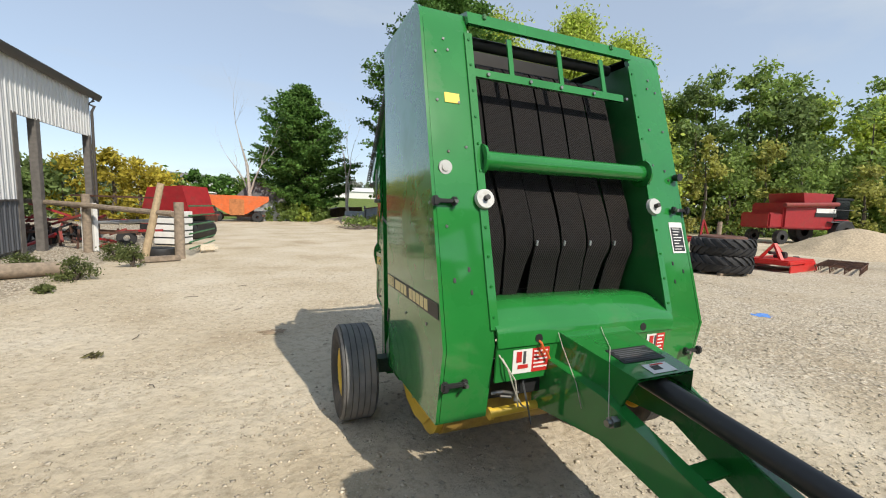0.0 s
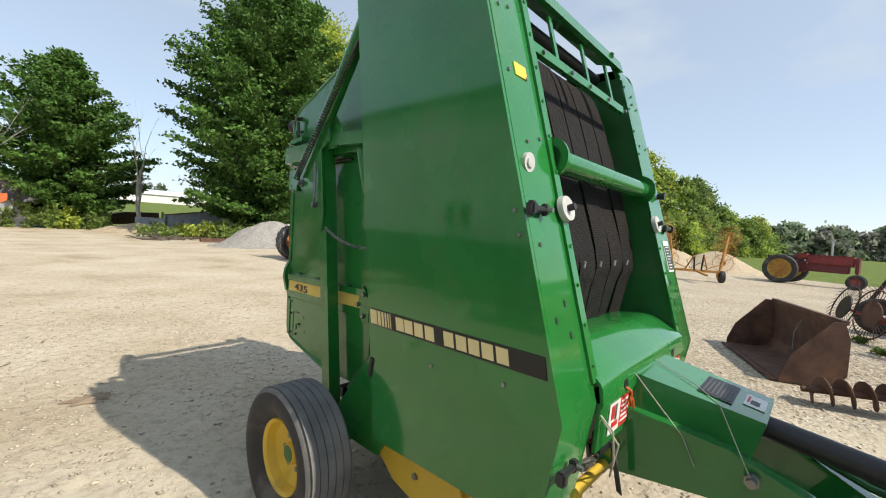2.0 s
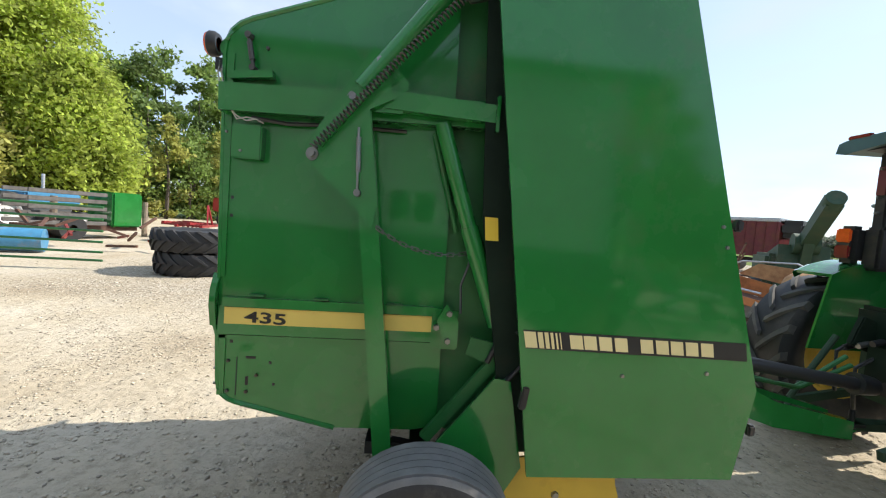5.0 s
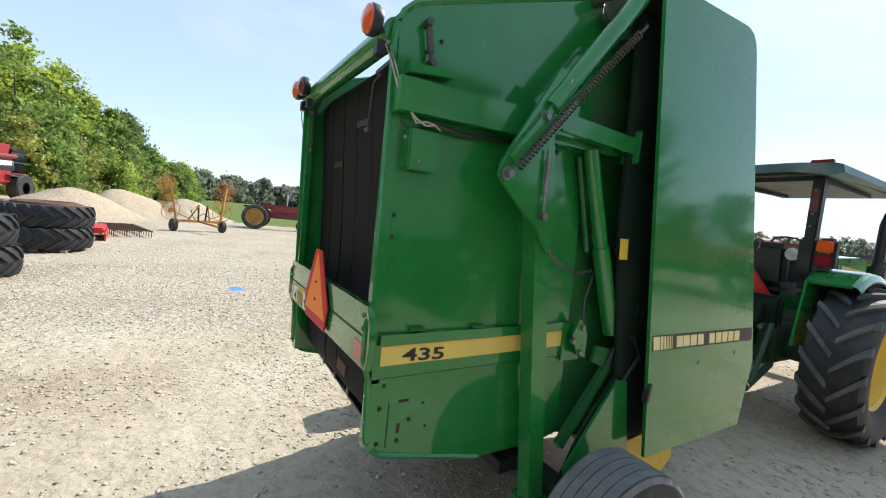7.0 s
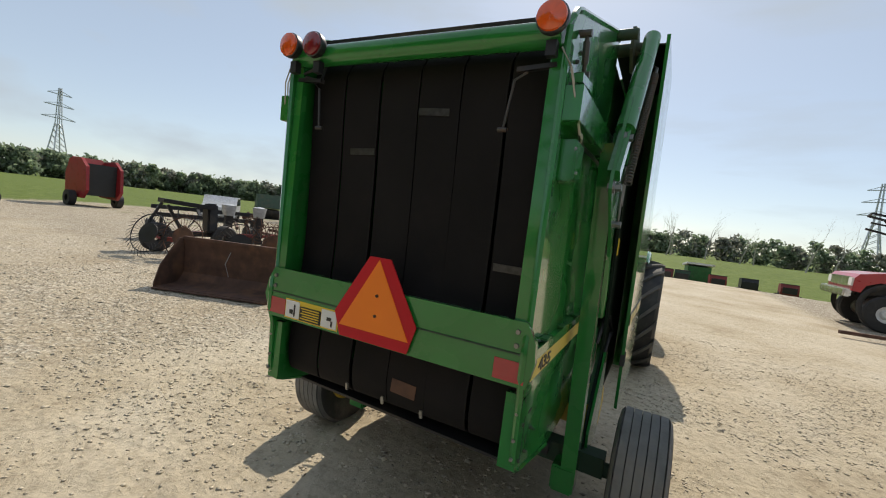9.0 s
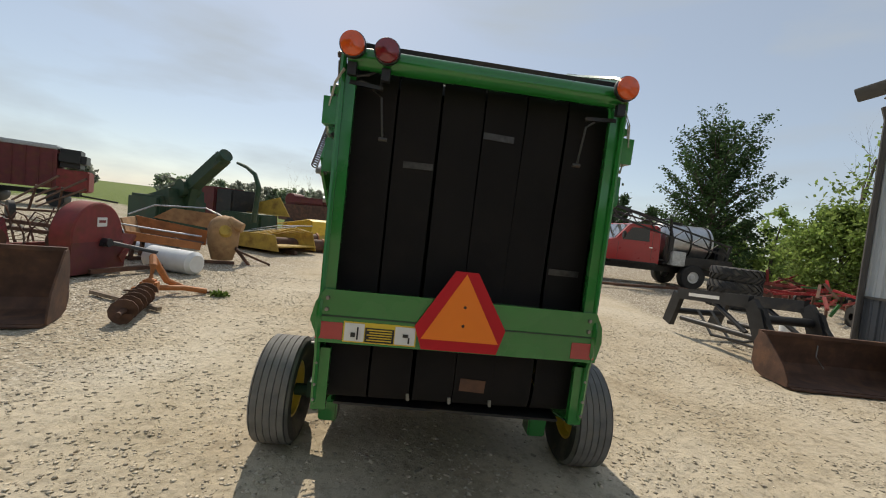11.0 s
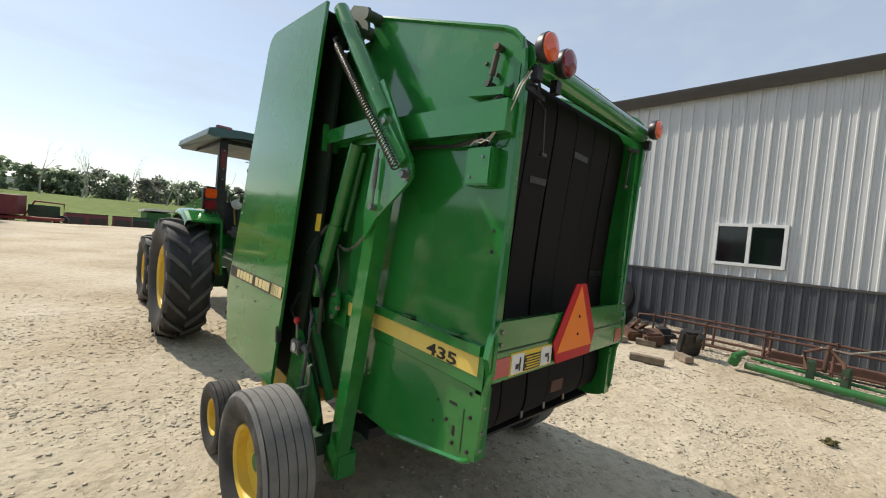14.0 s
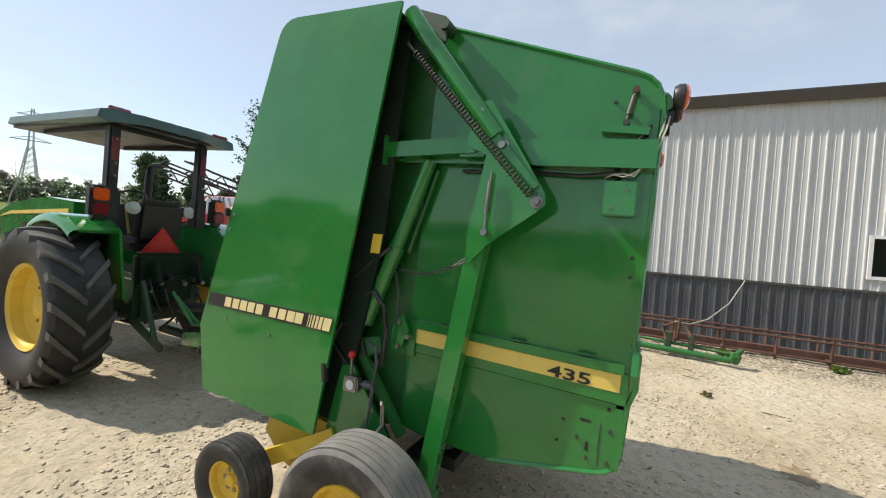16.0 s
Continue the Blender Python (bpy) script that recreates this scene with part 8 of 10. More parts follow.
P(oh, "drum", TAN_RUST, ("l", [(0.08, 0.001), (0.08, 0.24), (0.45, 0.34), (0.85, 0.36), (1.02, 0.30), (1.14, 0.16), (1.17, 0.001)], (0.0, 0.0, 0.0), "z"))
P(oh, "drum_cap", YELLOW_DULL, ("r", (-0.05, 0.25, 0.78), (-0.05, 0.44, 0.84), 0.16, 0.12))
P(oh, "spout", TAN_RUST, ("r", (-0.1, 0.1, 1.0), (-0.42, 0.2, 0.90), 0.17, 0.12))
P(oh, "leg", RUSTY, ("s", (-0.2, 0.1, 0.5), (-0.62, 0.3, 0.0), 0.06, 0.06))
P(oh, "leg", RUSTY, ("s", (-0.3, 0.2, 0.35), (-1.1, 0.2, 0.03), 0.06, 0.05))
P(oh, "leg", RUSTY, ("s", (1.7, 0.4, 0.5), (1.75, 0.45, 0.0), 0.07, 0.07))
P(oh, "leg", RUSTY, ("s", (1.7, -0.4, 0.5), (1.75, -0.45, 0.0), 0.07, 0.07))
P(oh, "skid", RUSTY, ("s", (-0.3, 0.4, 0.06), (1.9, 0.45, 0.06), 0.08, 0.07))
yh = thing("hay_header", "rust-yellow pickup header with bent hoops and rods", "header", (5.3, -10.6, 0), -28)
P(yh, "pan", YELLOW_DULL, ("p", [(-1.4, 0.15), (-1.2, 0.75), (-0.4, 0.85), (1.3, 0.35), (1.5, 0.12)], "y", -0.9, -0.86), ("p", [(-1.4, 0.15), (-1.2, 0.65), (0.2, 0.6), (1.3, 0.30), (1.5, 0.12)], "y", 0.7, 0.74), ("b", (0, -0.1, 0.22), (2.8, 1.6, 0.05), (0, 3, 0)))
for k in range(6):
    P(yh, "hoop", YELLOW_DULL, ("t", [(-1.2 + 0.35 * k, -0.9, 0.75 - 0.05 * k), (-0.9 + 0.38 * k, -0.2, 0.85 - 0.07 * k), (-0.6 + 0.38 * k, 0.7, 0.55 - 0.05 * k)], 0.022))
P(yh, "reel_rods", GALV, ("t", [(-1.6, -0.4, 1.0), (0.0, -0.5, 0.85), (1.6, -0.3, 0.5)], 0.02), ("t", [(-1.5, 0.2, 0.95), (1.7, 0.1, 0.4)], 0.02))
P(yh, "frame", RUSTY, ("s", (-1.4, 0, 0.1), (1.6, 0, 0.1), 0.12, 0.12))
for k, (x, y, rz, ln, r, m) in enumerate(((4.35, -11.3, 35, 1.7, 0.24, RUSTY), (4.9, -12.2, 35, 1.9, 0.30, RUSTY), (3.9, -14.2, 50, 1.4, 0.26, YELLOW_DULL))):
    ro = thing("press_roller", "rusty cylindrical roller drum lying on gravel", "roller", (x, y, 0), rz, group="roller drums")
    P(ro, "drum", m, ("l", [(-ln / 2, 0.001), (-ln / 2, r), (ln / 2, r), (ln / 2, 0.001)], (0, 0, r), "x"))
    for s in (-1, 1):
        P(ro, "end_disc", ORANGE_DULL, ("r", (s * ln / 2, 0, r), (s * (ln / 2 + 0.04), 0, r), r * 1.15))
yg = thing("yellow_header", "bright yellow header with a roll bar", "header", (4.9, -14.3, 0), -35)
P(yg, "sheet", YELLOW, ("p", [(-0.9, 0.35), (-0.95, 1.05), (-0.6, 1.12), (0.9, 0.75), (1.0, 0.4)], "y", -0.5, 0.5))
P(yg, "roll_bar", YELLOW, ("t", [(-0.9, -0.6, 1.1), (0.2, -0.6, 1.05), (1.5, -0.6, 0.7)], 0.03), ("t", [(-0.9, 0.6, 1.1), (1.5, 0.6, 0.7)], 0.03))
P(yg, "wheel", TYRE_BLACK, ("l", [(-0.7, 0.1), (-0.7, 0.36), (-0.52, 0.36), (-0.52, 0.1)], (0, 0, 0.36), "y"))
P(yg, "hub_tube", YELLOW_DULL, ("r", (0.4, -0.7, 0.55), (0.4, 0.7, 0.55), 0.22))
P(yg, "base", RUSTY, ("b", (0, 0, 0.2), (1.8, 0.9, 0.4)))
yt = thing("yellow_deflector", "yellow sheet deflector raised on a machine", "deflector", (6.6, -12.6, 0), -20)
P(yt, "sheet", YELLOW_DULL, ("p", [(-1.3, 1.15), (-0.8, 1.85), (1.7, 1.15), (1.6, 1.08)], "y", -0.5, -0.46), ("b", (0.2, -0.2, 1.16), (2.6, 0.6, 0.03)))
P(yt, "stand", RUSTY, ("s", (-0.8, -0.3, 1.15), (-0.9, -0.3, 0), 0.1, 0.1))
P(yt, "stand", RUSTY, ("s", (0.8, -0.3, 1.15), (0.9, -0.3, 0), 0.1, 0.1))
P(yt, "body", GREEN_DARK, ("b", (-0.3, 0.5, 0.7), (1.8, 0.9, 0.9), None, 0.06))
# green forage harvester with its spout, red boxes behind
fh = thing("forage_harvester", "old dark green forage harvester with a raised spout", "harvester", (7.35, -9.0, 0), 150)
P(fh, "body", GREEN_DARK, ("b", (-0.6, 0, 0.95), (1.6, 1.4, 1.0), None, 0.08), ("p", [(-1.6, 0.4), (-1.4, 1.3), (0.3, 1.7), (0.5, 0.5)], "y", -0.5, 0.5))
P(fh, "spout", GREEN_DARK, ("s", (-2.3, 0, 0.85), (0.4, 0, 1.75), 0.34, 0.36), ("s", (0.3, 0, 1.68), (1.85, 0, 2.68), 0.30, 0.30), ("r", (1.75, 0, 2.62), (1.95, 0, 2.74), 0.18))
P(fh, "joint", GREEN_DARK, ("r", (0.35, -0.25, 1.74), (0.35, 0.25, 1.74), 0.25))
P(fh, "support", GREEN_DARK, ("s", (0.6, 0, 1.9), (0.2, 0, 0.4), 0.2, 0.25))
P(fh, "tyre", TYRE_BLACK, ("l", [(-0.9, 0.1), (-0.9, 0.38), (-0.6, 0.38), (-0.6, 0.1)], (-0.2, 0, 0.38), "y"))
P(fh, "second_spout", GREEN_DARK, ("t", [(2.2, 0.8, 1.0), (2.3, 0.8, 2.0), (2.1, 0.8, 2.35), (1.7, 0.8, 2.55), (1.3, 0.8, 2.65)], [0.08, 0.07, 0.06, 0.05, 0.04]))
rb = thing("feed_wagon", "dark red feed box with a faded orange end", "wagon", (8.6, -13.4, 0), 152)
P(rb, "box", MAROON, ("b", (0.3, 0, 1.35), (1.5, 1.3, 1.25), None, 0.04))
P(rb, "end_box", ORANGE_DULL, ("b", (-0.9, 0, 1.2), (0.9, 1.25, 0.9), None, 0.04))
P(rb, "dark_box", BLACK_METAL, ("b", (1.5, 0, 1.35), (0.85, 1.2, 1.15), None, 0.04))
P(rb, "chassis", RUSTY, ("b", (0, 0, 0.5), (3.2, 1.0, 0.2)))
P(rb, "wheel", TYRE_BLACK, ("l", [(-0.7, 0.1), (-0.7, 0.4), (0.7, 0.4), (0.7, 0.1)], (-0.8, 0, 0.4), "y"))
P(rb, "wheel", TYRE_BLACK, ("l", [(-0.7, 0.1), (-0.7, 0.4), (0.7, 0.4), (0.7, 0.1)], (1.0, 0, 0.4), "y"))
gc = thing("grain_wagon", "long dark brown grain wagon under red machinery", "wagon", (6.6, -24.0, 0), -25)
gc.scale = (0.8, 0.8, 0.8)
P(gc, "box", RUSTY, ("p", [(-3.2, 0.8), (-3.4, 2.3), (3.4, 2.1), (3.2, 0.8)], "y", -1.1, 1.1))
P(gc, "rim", DARK_GREY, ("b", (0, -1.1, 2.2), (6.8, 0.08, 0.35), (0, 1.7, 0)))
P(gc, "red_top", MAROON, ("b", (0.4, 0.6, 2.5), (3.2, 1.0, 0.6), None, 0.15), ("r", (2.4, -0.4, 2.5), (2.4, 0.8, 2.5), 0.55))
P(gc, "wheel", TYRE_BLACK, ("l", [(-1.2, 0.1), (-1.2, 0.5), (1.2, 0.5), (1.2, 0.1)], (-2.0, 0, 0.5), "y"))
P(gc, "wheel", TYRE_BLACK, ("l", [(-1.2, 0.1), (-1.2, 0.5), (1.2, 0.5), (1.2, 0.1)], (2.0, 0, 0.5), "y"))
gb = thing("gravity_wagon", "small red and green wagon by the lane", "wagon", (2.9, -28.5, 0), -12)
P(gb, "box", MAROON, ("b", (0.9, 0, 1.1), (1.6, 1.4, 1.0)))
P(gb, "green_panel", GREEN_DARK, ("b", (-0.6, -0.75, 0.75), (1.3, 0.05, 0.8)))
P(gb, "frame", RED_DULL, ("t", [(-1.4, -0.8, 0.3), (-1.4, -0.8, 1.3), (-0.2, -0.8, 1.35), (0.2, -0.8, 0.5)], 0.05), ("b", (0, 0, 0.45), (3.0, 0.9, 0.15)))
for x in (-1.3, 1.1):
    P(gb, "tyre", TYRE_BLACK, ("l", [(-0.9, 0.1), (-0.9, 0.33), (-0.7, 0.33), (-0.7, 0.1)], (x, 0, 0.33), "y"))
# red forage wagon
fw = thing("forage_wagon", "tall ribbed maroon forage wagon with a pale roof edge", "wagon", (23.3, -20.8, 0), 212)
fw.scale = (0.94, 1.0, 1.04)
P(fw, "box", MAROON, ("b", (-0.5, 0, 2.05), (4.4, 2.2, 2.1)))
for k in range(8):
    P(fw, "rib", MAROON, ("b", (-2.5 + 0.57 * k, 1.12, 2.05), (0.07, 0.06, 2.1)))
    P(fw, "rib", MAROON, ("b", (-2.5 + 0.57 * k, -1.12, 2.05), (0.07, 0.06, 2.1)))
P(fw, "roof", GALV, ("b", (-0.5, 0, 3.2), (4.5, 2.3, 0.25), None, 0.08))
P(fw, "front_opening", BLACK, ("b", (2.25, 0, 2.72), (1.5, 2.1, 1.0), None, 0.28))
P(fw, "front_box", RED_DULL, ("b", (2.35, 0, 1.5), (1.7, 2.1, 1.2), None, 0.08))
P(fw, "running_gear", BLACK_METAL, ("b", (0, 0, 0.75), (5.4, 0.9, 0.25)), ("s", (2.7, 0, 0.7), (4.6, 0, 0.5), 0.1, 0.1))
for x in (-2.0, -1.1, 1.7):
    P(fw, "wheel", TYRE_BLACK, ("l", [(-1.05, 0.1), (-1.05, 0.42), (1.05, 0.42), (1.05, 0.1)], (x, 0, 0.42), "y"))
le = thing("hay_elevator", "rusty elevator frame sloping over the yard", "elevator", (14.5, -12.5, 0), -35)
for s in (-1, 1):
    P(le, "side_rail", RUSTY, ("s", (-3.0, s * 0.35, 1.7), (2.6, s * 0.35, 0.55), 0.05, 0.06), ("s", (-3.0, s * 0.35, 1.35), (2.6, s * 0.35, 0.35), 0.05, 0.05))
P(le, "axle", RUSTY, ("s", (0, -0.8, 0.35), (0, 0.8, 0.35), 0.08, 0.08), ("s", (0, -0.4, 0.35), (-0.6, -0.35, 1.3), 0.06, 0.06), ("s", (0, 0.4, 0.35), (-0.6, 0.35, 1.3), 0.06, 0.06))
P(le, "tyre", TYRE_BLACK, ("l", [(-0.95, 0.1), (-0.95, 0.33), (-0.78, 0.33), (-0.78, 0.1)], (0, 0, 0.33), "y"))
P(le, "tyre", TYRE_BLACK, ("l", [(0.78, 0.1), (0.78, 0.33), (0.95, 0.33), (0.95, 0.1)], (0, 0, 0.33), "y"))
ch = thing("corn_header", "grey-green header on a dark transport cart", "header", (30.0, -19.5, 0), -30)
P(ch, "header", GREEN_DARK, ("p", [(-1.6, 0.9), (-1.2, 1.4), (-0.7, 2.0), (0.7, 2.0), (1.4, 1.3), (1.8, 0.8)], "y", -1.0, 1.0))
P(ch, "cart", BLACK_METAL, ("b", (0, 0, 0.6), (4.2, 1.6, 0.25)))
P(ch, "wheel", TYRE_BLACK, ("l", [(-0.9, 0.1), (-0.9, 0.4), (0.9, 0.4), (0.9, 0.1)], (-1.3, 0, 0.4), "y"))
P(ch, "wheel", TYRE_BLACK, ("l", [(-0.9, 0.1), (-0.9, 0.4), (0.9, 0.4), (0.9, 0.1)], (1.3, 0, 0.4), "y"))
van = thing("parked_car", "silver estate car parked in the grass", "car", (23.0, -11.0, 0), -35)
P(van, "body", GALV, ("p", [(-2.1, 0.35), (-2.1, 0.85), (-1.5, 0.95), (-0.9, 1.45), (1.4, 1.45), (2.0, 0.95), (2.1, 0.4)], "y", -0.85, 0.85))
P(van, "glass", GLASSY, ("p", [(-1.3, 0.98), (-0.85, 1.38), (1.3, 1.38), (1.75, 0.98)], "y", -0.86, 0.86))
P(van, "wheel", TYRE_BLACK, ("l", [(-0.88, 0.1), (-0.88, 0.32), (0.88, 0.32), (0.88, 0.1)], (-1.3, 0, 0.32), "y"))
P(van, "wheel", TYRE_BLACK, ("l", [(-0.88, 0.1), (-0.88, 0.32), (0.88, 0.32), (0.88, 0.1)], (1.3, 0, 0.32), "y"))
rg = thing("row_of_seed_units", "dark folded implement with curved spring tines", "cultivator", (12.2, -6.2, 0), -30)
P(rg, "bar", RUSTY, ("s", (-2.2, 0, 0.75), (2.2, 0, 0.75), 0.1, 0.1), ("s", (-2.2, 0.7, 0.6), (2.2, 0.7, 0.6), 0.08, 0.08))
for k in range(12):
    P(rg, "tine", RUSTY, ("t", [(-2.1 + 0.38 * k, 0, 0.75), (-2.1 + 0.38 * k, 0.25, 1.0), (-2.1 + 0.38 * k, 0.45, 0.8), (-2.1 + 0.38 * k, 0.3, 0.4), (-2.1 + 0.38 * k, 0.1, 0.05)], 0.018))

# sprayer truck
tk = thing("sprayer_truck", "red pickup truck with a stainless spray tank and folded booms", "truck", (-10.4, -13.6, 0), 0)
tk.matrix_world = pose(-9.6, -13.6, 0, 0, 0, 174) @ Matrix.Scale(1.2, 4)
P(tk, "cab", TRUCK_RED, ("p", [(-0.6, 0.78), (-0.6, 1.48), (-0.42, 1.54), (0.0, 2.06), (0.12, 2.10), (0.98, 2.10), (1.10, 2.02), (1.16, 1.5), (1.18, 0.78)], "y", -0.92, 0.92))
P(tk, "bonnet", TRUCK_RED, ("p", [(-0.58, 0.80), (-0.58, 1.47), (-1.7, 1.40), (-2.12, 1.32), (-2.20, 1.22), (-2.22, 0.90), (-2.06, 0.88), (-1.98, 1.06), (-1.75, 1.16), (-1.35, 1.16), (-1.12, 1.06), (-1.04, 0.80)], "y", -0.95, 0.95))
P(tk, "front_glass", WINDSCREEN, ("p", [(-0.45, 1.53), (-0.02, 2.05), (0.0, 2.04), (-0.40, 1.52)], "y", -0.80, 0.80))
P(tk, "side_glass", GLASSY, ("p", [(-0.20, 1.52), (0.10, 1.96), (0.72, 2.0), (0.76, 1.52)], "y", -0.93, 0.93))
P(tk, "inner_fender", BLACK_METAL, ("b", (-1.5, 0, 0.98), (1.2, 1.5, 0.3), None, 0.02))
P(tk, "grille", CHROME, ("b", (-2.21, 0, 1.12), (0.05, 1.5, 0.24)))
P(tk, "bumper", CHROME, ("b", (-2.30, 0, 0.84), (0.16, 1.95, 0.20), None, 0.03))
for s in (-1, 1):
    P(tk, "headlamp", LABEL_WHITE, ("b", (-2.215, s * 0.80, 1.12), (0.05, 0.26, 0.2)))
    P(tk, "mirror", BLACK_METAL, ("b", (-0.25, s * 1.12, 1.68), (0.08, 0.2, 0.26), None, 0.03))
    P(tk, "door_handle", CHROME, ("b", (0.85, s * 0.925, 1.32), (0.16, 0.02, 0.03)))
    for x in (-1.55, 2.45):
        P(tk, "tyre", TYRE_BLACK, ("l", [(s * 0.70, 0.2), (s * 0.70, 0.40), (s * 0.74, 0.44), (s * 0.96, 0.44), (s * 1.0, 0.40), (s * 1.0, 0.2)], (x, 0, 0.44), "y"))
        P(tk, "hubcap", WHITE, ("l", [(s * 0.9, 0.24), (s * 0.97, 0.22), (s * 0.93, 0.12), (s * 0.99, 0.08), (s * 0.99, 0.001)], (x, 0, 0.44), "y"))
P(tk, "chassis", BLACK_METAL, ("b", (1.4, 0, 0.62), (5.4, 0.9, 0.22)), ("b", (2.75, 0, 0.85), (2.8, 1.8, 0.12)))
P(tk, "tank", TANK_STEEL, ("l", [(1.40, 0.001), (1.40, 0.5), (1.50, 0.66), (3.25, 0.66), (3.35, 0.5), (3.35, 0.001)], (0, 0, 1.62), "x"))
for x in (1.7, 2.4, 3.1):
    P(tk, "tank_band", BLACK_METAL, ("l", [(x, 0.665), (x, 0.68), (x + 0.06, 0.68), (x + 0.06, 0.665)], (0, 0, 1.62), "x"))
P(tk, "tank_lid", BLACK_METAL, ("r", (2.2, 0, 2.24), (2.2, 0, 2.36), 0.2))
P(tk, "tank_hose", PLASTIC, ("t", [(1.45, 0.3, 2.1), (1.7, 0.45, 2.4), (2.3, 0.6, 2.12), (3.0, 0.74, 1.8)], 0.035))
P(tk, "rear_pump", BLACK_METAL, ("b", (3.6, 0, 1.25), (0.4, 1.3, 0.7), None, 0.06), ("s", (3.5, -0.9, 0.7), (3.7, -0.9, 1.7), 0.08, 0.08), ("s", (3.5, 0.9, 0.7), (3.7, 0.9, 1.7), 0.08, 0.08))
P(tk, "side_box", GALV, ("b", (1.75, -0.9, 1.05), (0.5, 0.5, 0.5), None, 0.03))
P(tk, "side_box", GALV, ("b", (1.7, 0.9, 1.3), (0.55, 0.4, 0.6), None, 0.03))
for s in (-1, 1):
    P(tk, "boom", BLACK_METAL, ("s", (3.5, s * 1.1, 1.65), (-1.7, s * 0.85, 2.90), 0.055, 0.055), ("s", (3.5, s * 1.1, 1.30), (-1.7, s * 0.85, 2.55), 0.05, 0.05),
      *[("s", (3.5 - 0.65 * k, s * (1.1 - 0.031 * k), 1.30 + 0.156 * k), (3.18 - 0.65 * k, s * (1.085 - 0.031 * k), 1.73 + 0.156 * k), 0.03, 0.03) for k in range(8)],
      *[("s", (3.18 - 0.65 * k, s * (1.085 - 0.031 * k), 1.73 + 0.156 * k), (2.85 - 0.65 * k, s * (1.07 - 0.031 * k), 1.456 + 0.156 * k), 0.03, 0.03) for k in range(7)])
    P(tk, "boom_tip", BLACK_METAL, ("s", (-1.7, s * 0.85, 2.92), (-1.7, s * 0.85, 2.52), 0.05, 0.05), ("s", (-1.7, s * 0.55, 2.95), (1.5, s * 0.6, 2.30), 0.05, 0.05), ("s", (-1.7, s * 0.55, 2.70), (1.5, s * 0.6, 2.12), 0.04, 0.04), ("s", (-1.7, s * 0.55, 2.97), (-1.7, s * 0.55, 2.68), 0.04, 0.04), ("s", (-1.7, s * 0.85, 2.9), (-1.7, s * 0.55, 2.95), 0.04, 0.04), ("s", (-0.9, s * 0.85, 2.7), (-0.9, s * 0.55, 2.78), 0.04, 0.04), ("s", (-0.9, s * 0.55, 2.80), (-0.9, s * 0.55, 2.55), 0.04, 0.04), ("s", (0.1, s * 0.55, 2.6), (0.1, s * 0.58, 2.38), 0.04, 0.04))
    P(tk, "wheel_arch", BLACK_METAL, ("l", [(s * 0.955, 0.44), (s * 0.975, 0.50), (s * 0.975, 0.54), (s * 0.955, 0.56)], (-1.55, 0, 0.60), "y"))
    for x, z, h in ((-0.32, 1.12, 0.6), (0.88, 1.4, 1.1)):
        P(tk, "door_seam", BLACK_METAL, ("b", (x, s * 0.922, z), (0.010, 0.006, h), None, 0.001))
    P(tk, "sill", BLACK_METAL, ("b", (0.3, s * 0.90, 0.76), (1.7, 0.1, 0.08), None, 0.02))
    P(tk, "side_frame", BLACK_METAL, ("b", (2.6, s * 0.92, 1.0), (2.4, 0.1, 0.3), None, 0.02), ("b", (1.5, s * 0.9, 1.35), (0.2, 0.25, 0.9), None, 0.03))
    P(tk, "boom_post", BLACK_METAL, ("s", (1.6, s * 0.9, 0.8), (1.4, s * 0.98, 2.4), 0.06, 0.06))
P(tk, "boom_stay", BLACK_METAL, ("s", (1.4, -0.98, 2.38), (1.4, 0.98, 2.38), 0.05, 0.05))
P(tk, "boom_rest", BLACK_METAL, ("s", (1.0, -0.98, 2.16), (1.0, 0.98, 2.16), 0.05, 0.05))
pd = thing("drawbar_frame", "rusty drawbar frame lying before the truck", "frame", (-8.0, -10.6, 0), 5)
P(pd, "beam", RUSTY, ("s", (-2.0, 0, 0.18), (2.6, 0.1, 0.14), 0.1, 0.08), ("s", (-2.0, 0.5, 0.25), (0.6, 0.1, 0.14), 0.08, 0.08), ("s", (-2.0, -0.4, 0.2), (-2.0, 0.6, 0.25), 0.1, 0.1))
# red disc harrow beyond the loader
dh = thing("disc_harrow", "rusty red disc harrow standing on the far gravel", "disc harrow", (-16.2, -13.2, 0), -38)
P(dh, "frame", RED_DULL, ("s", (-1.9, 0, 0.62), (1.9, 0, 0.62), 0.10, 0.10), ("s", (-1.9, 0.9, 0.60), (1.9, 0.9, 0.60), 0.10, 0.10), ("s", (-1.2, -0.2, 0.64), (-1.2, 1.1, 0.62), 0.08, 0.08), ("s", (1.2, -0.2, 0.64), (1.2, 1.1, 0.62), 0.08, 0.08))
P(dh, "hitch_arm", RED_DULL, ("s", (-1.2, 0.9, 0.62), (0, 2.2, 0.35), 0.08, 0.08), ("s", (1.2, 0.9, 0.62), (0, 2.2, 0.35), 0.08, 0.08))
P(dh, "mast", RED_DULL, ("s", (0, 0.4, 0.62), (0.1, 0.5, 1.2), 0.08, 0.08))
for j, y in ((0, 0.0), (1, 0.9)):
    P(dh, "axle", RUSTY, ("r", (-1.9, y, 0.28), (1.9, y, 0.28), 0.03))
    for k in range(11):
        P(dh, "disc", RUST_RED, ("r", (-1.8 + 0.36 * k, y, 0.28), (-1.79 + 0.36 * k, y + 0.01, 0.28), 0.28))
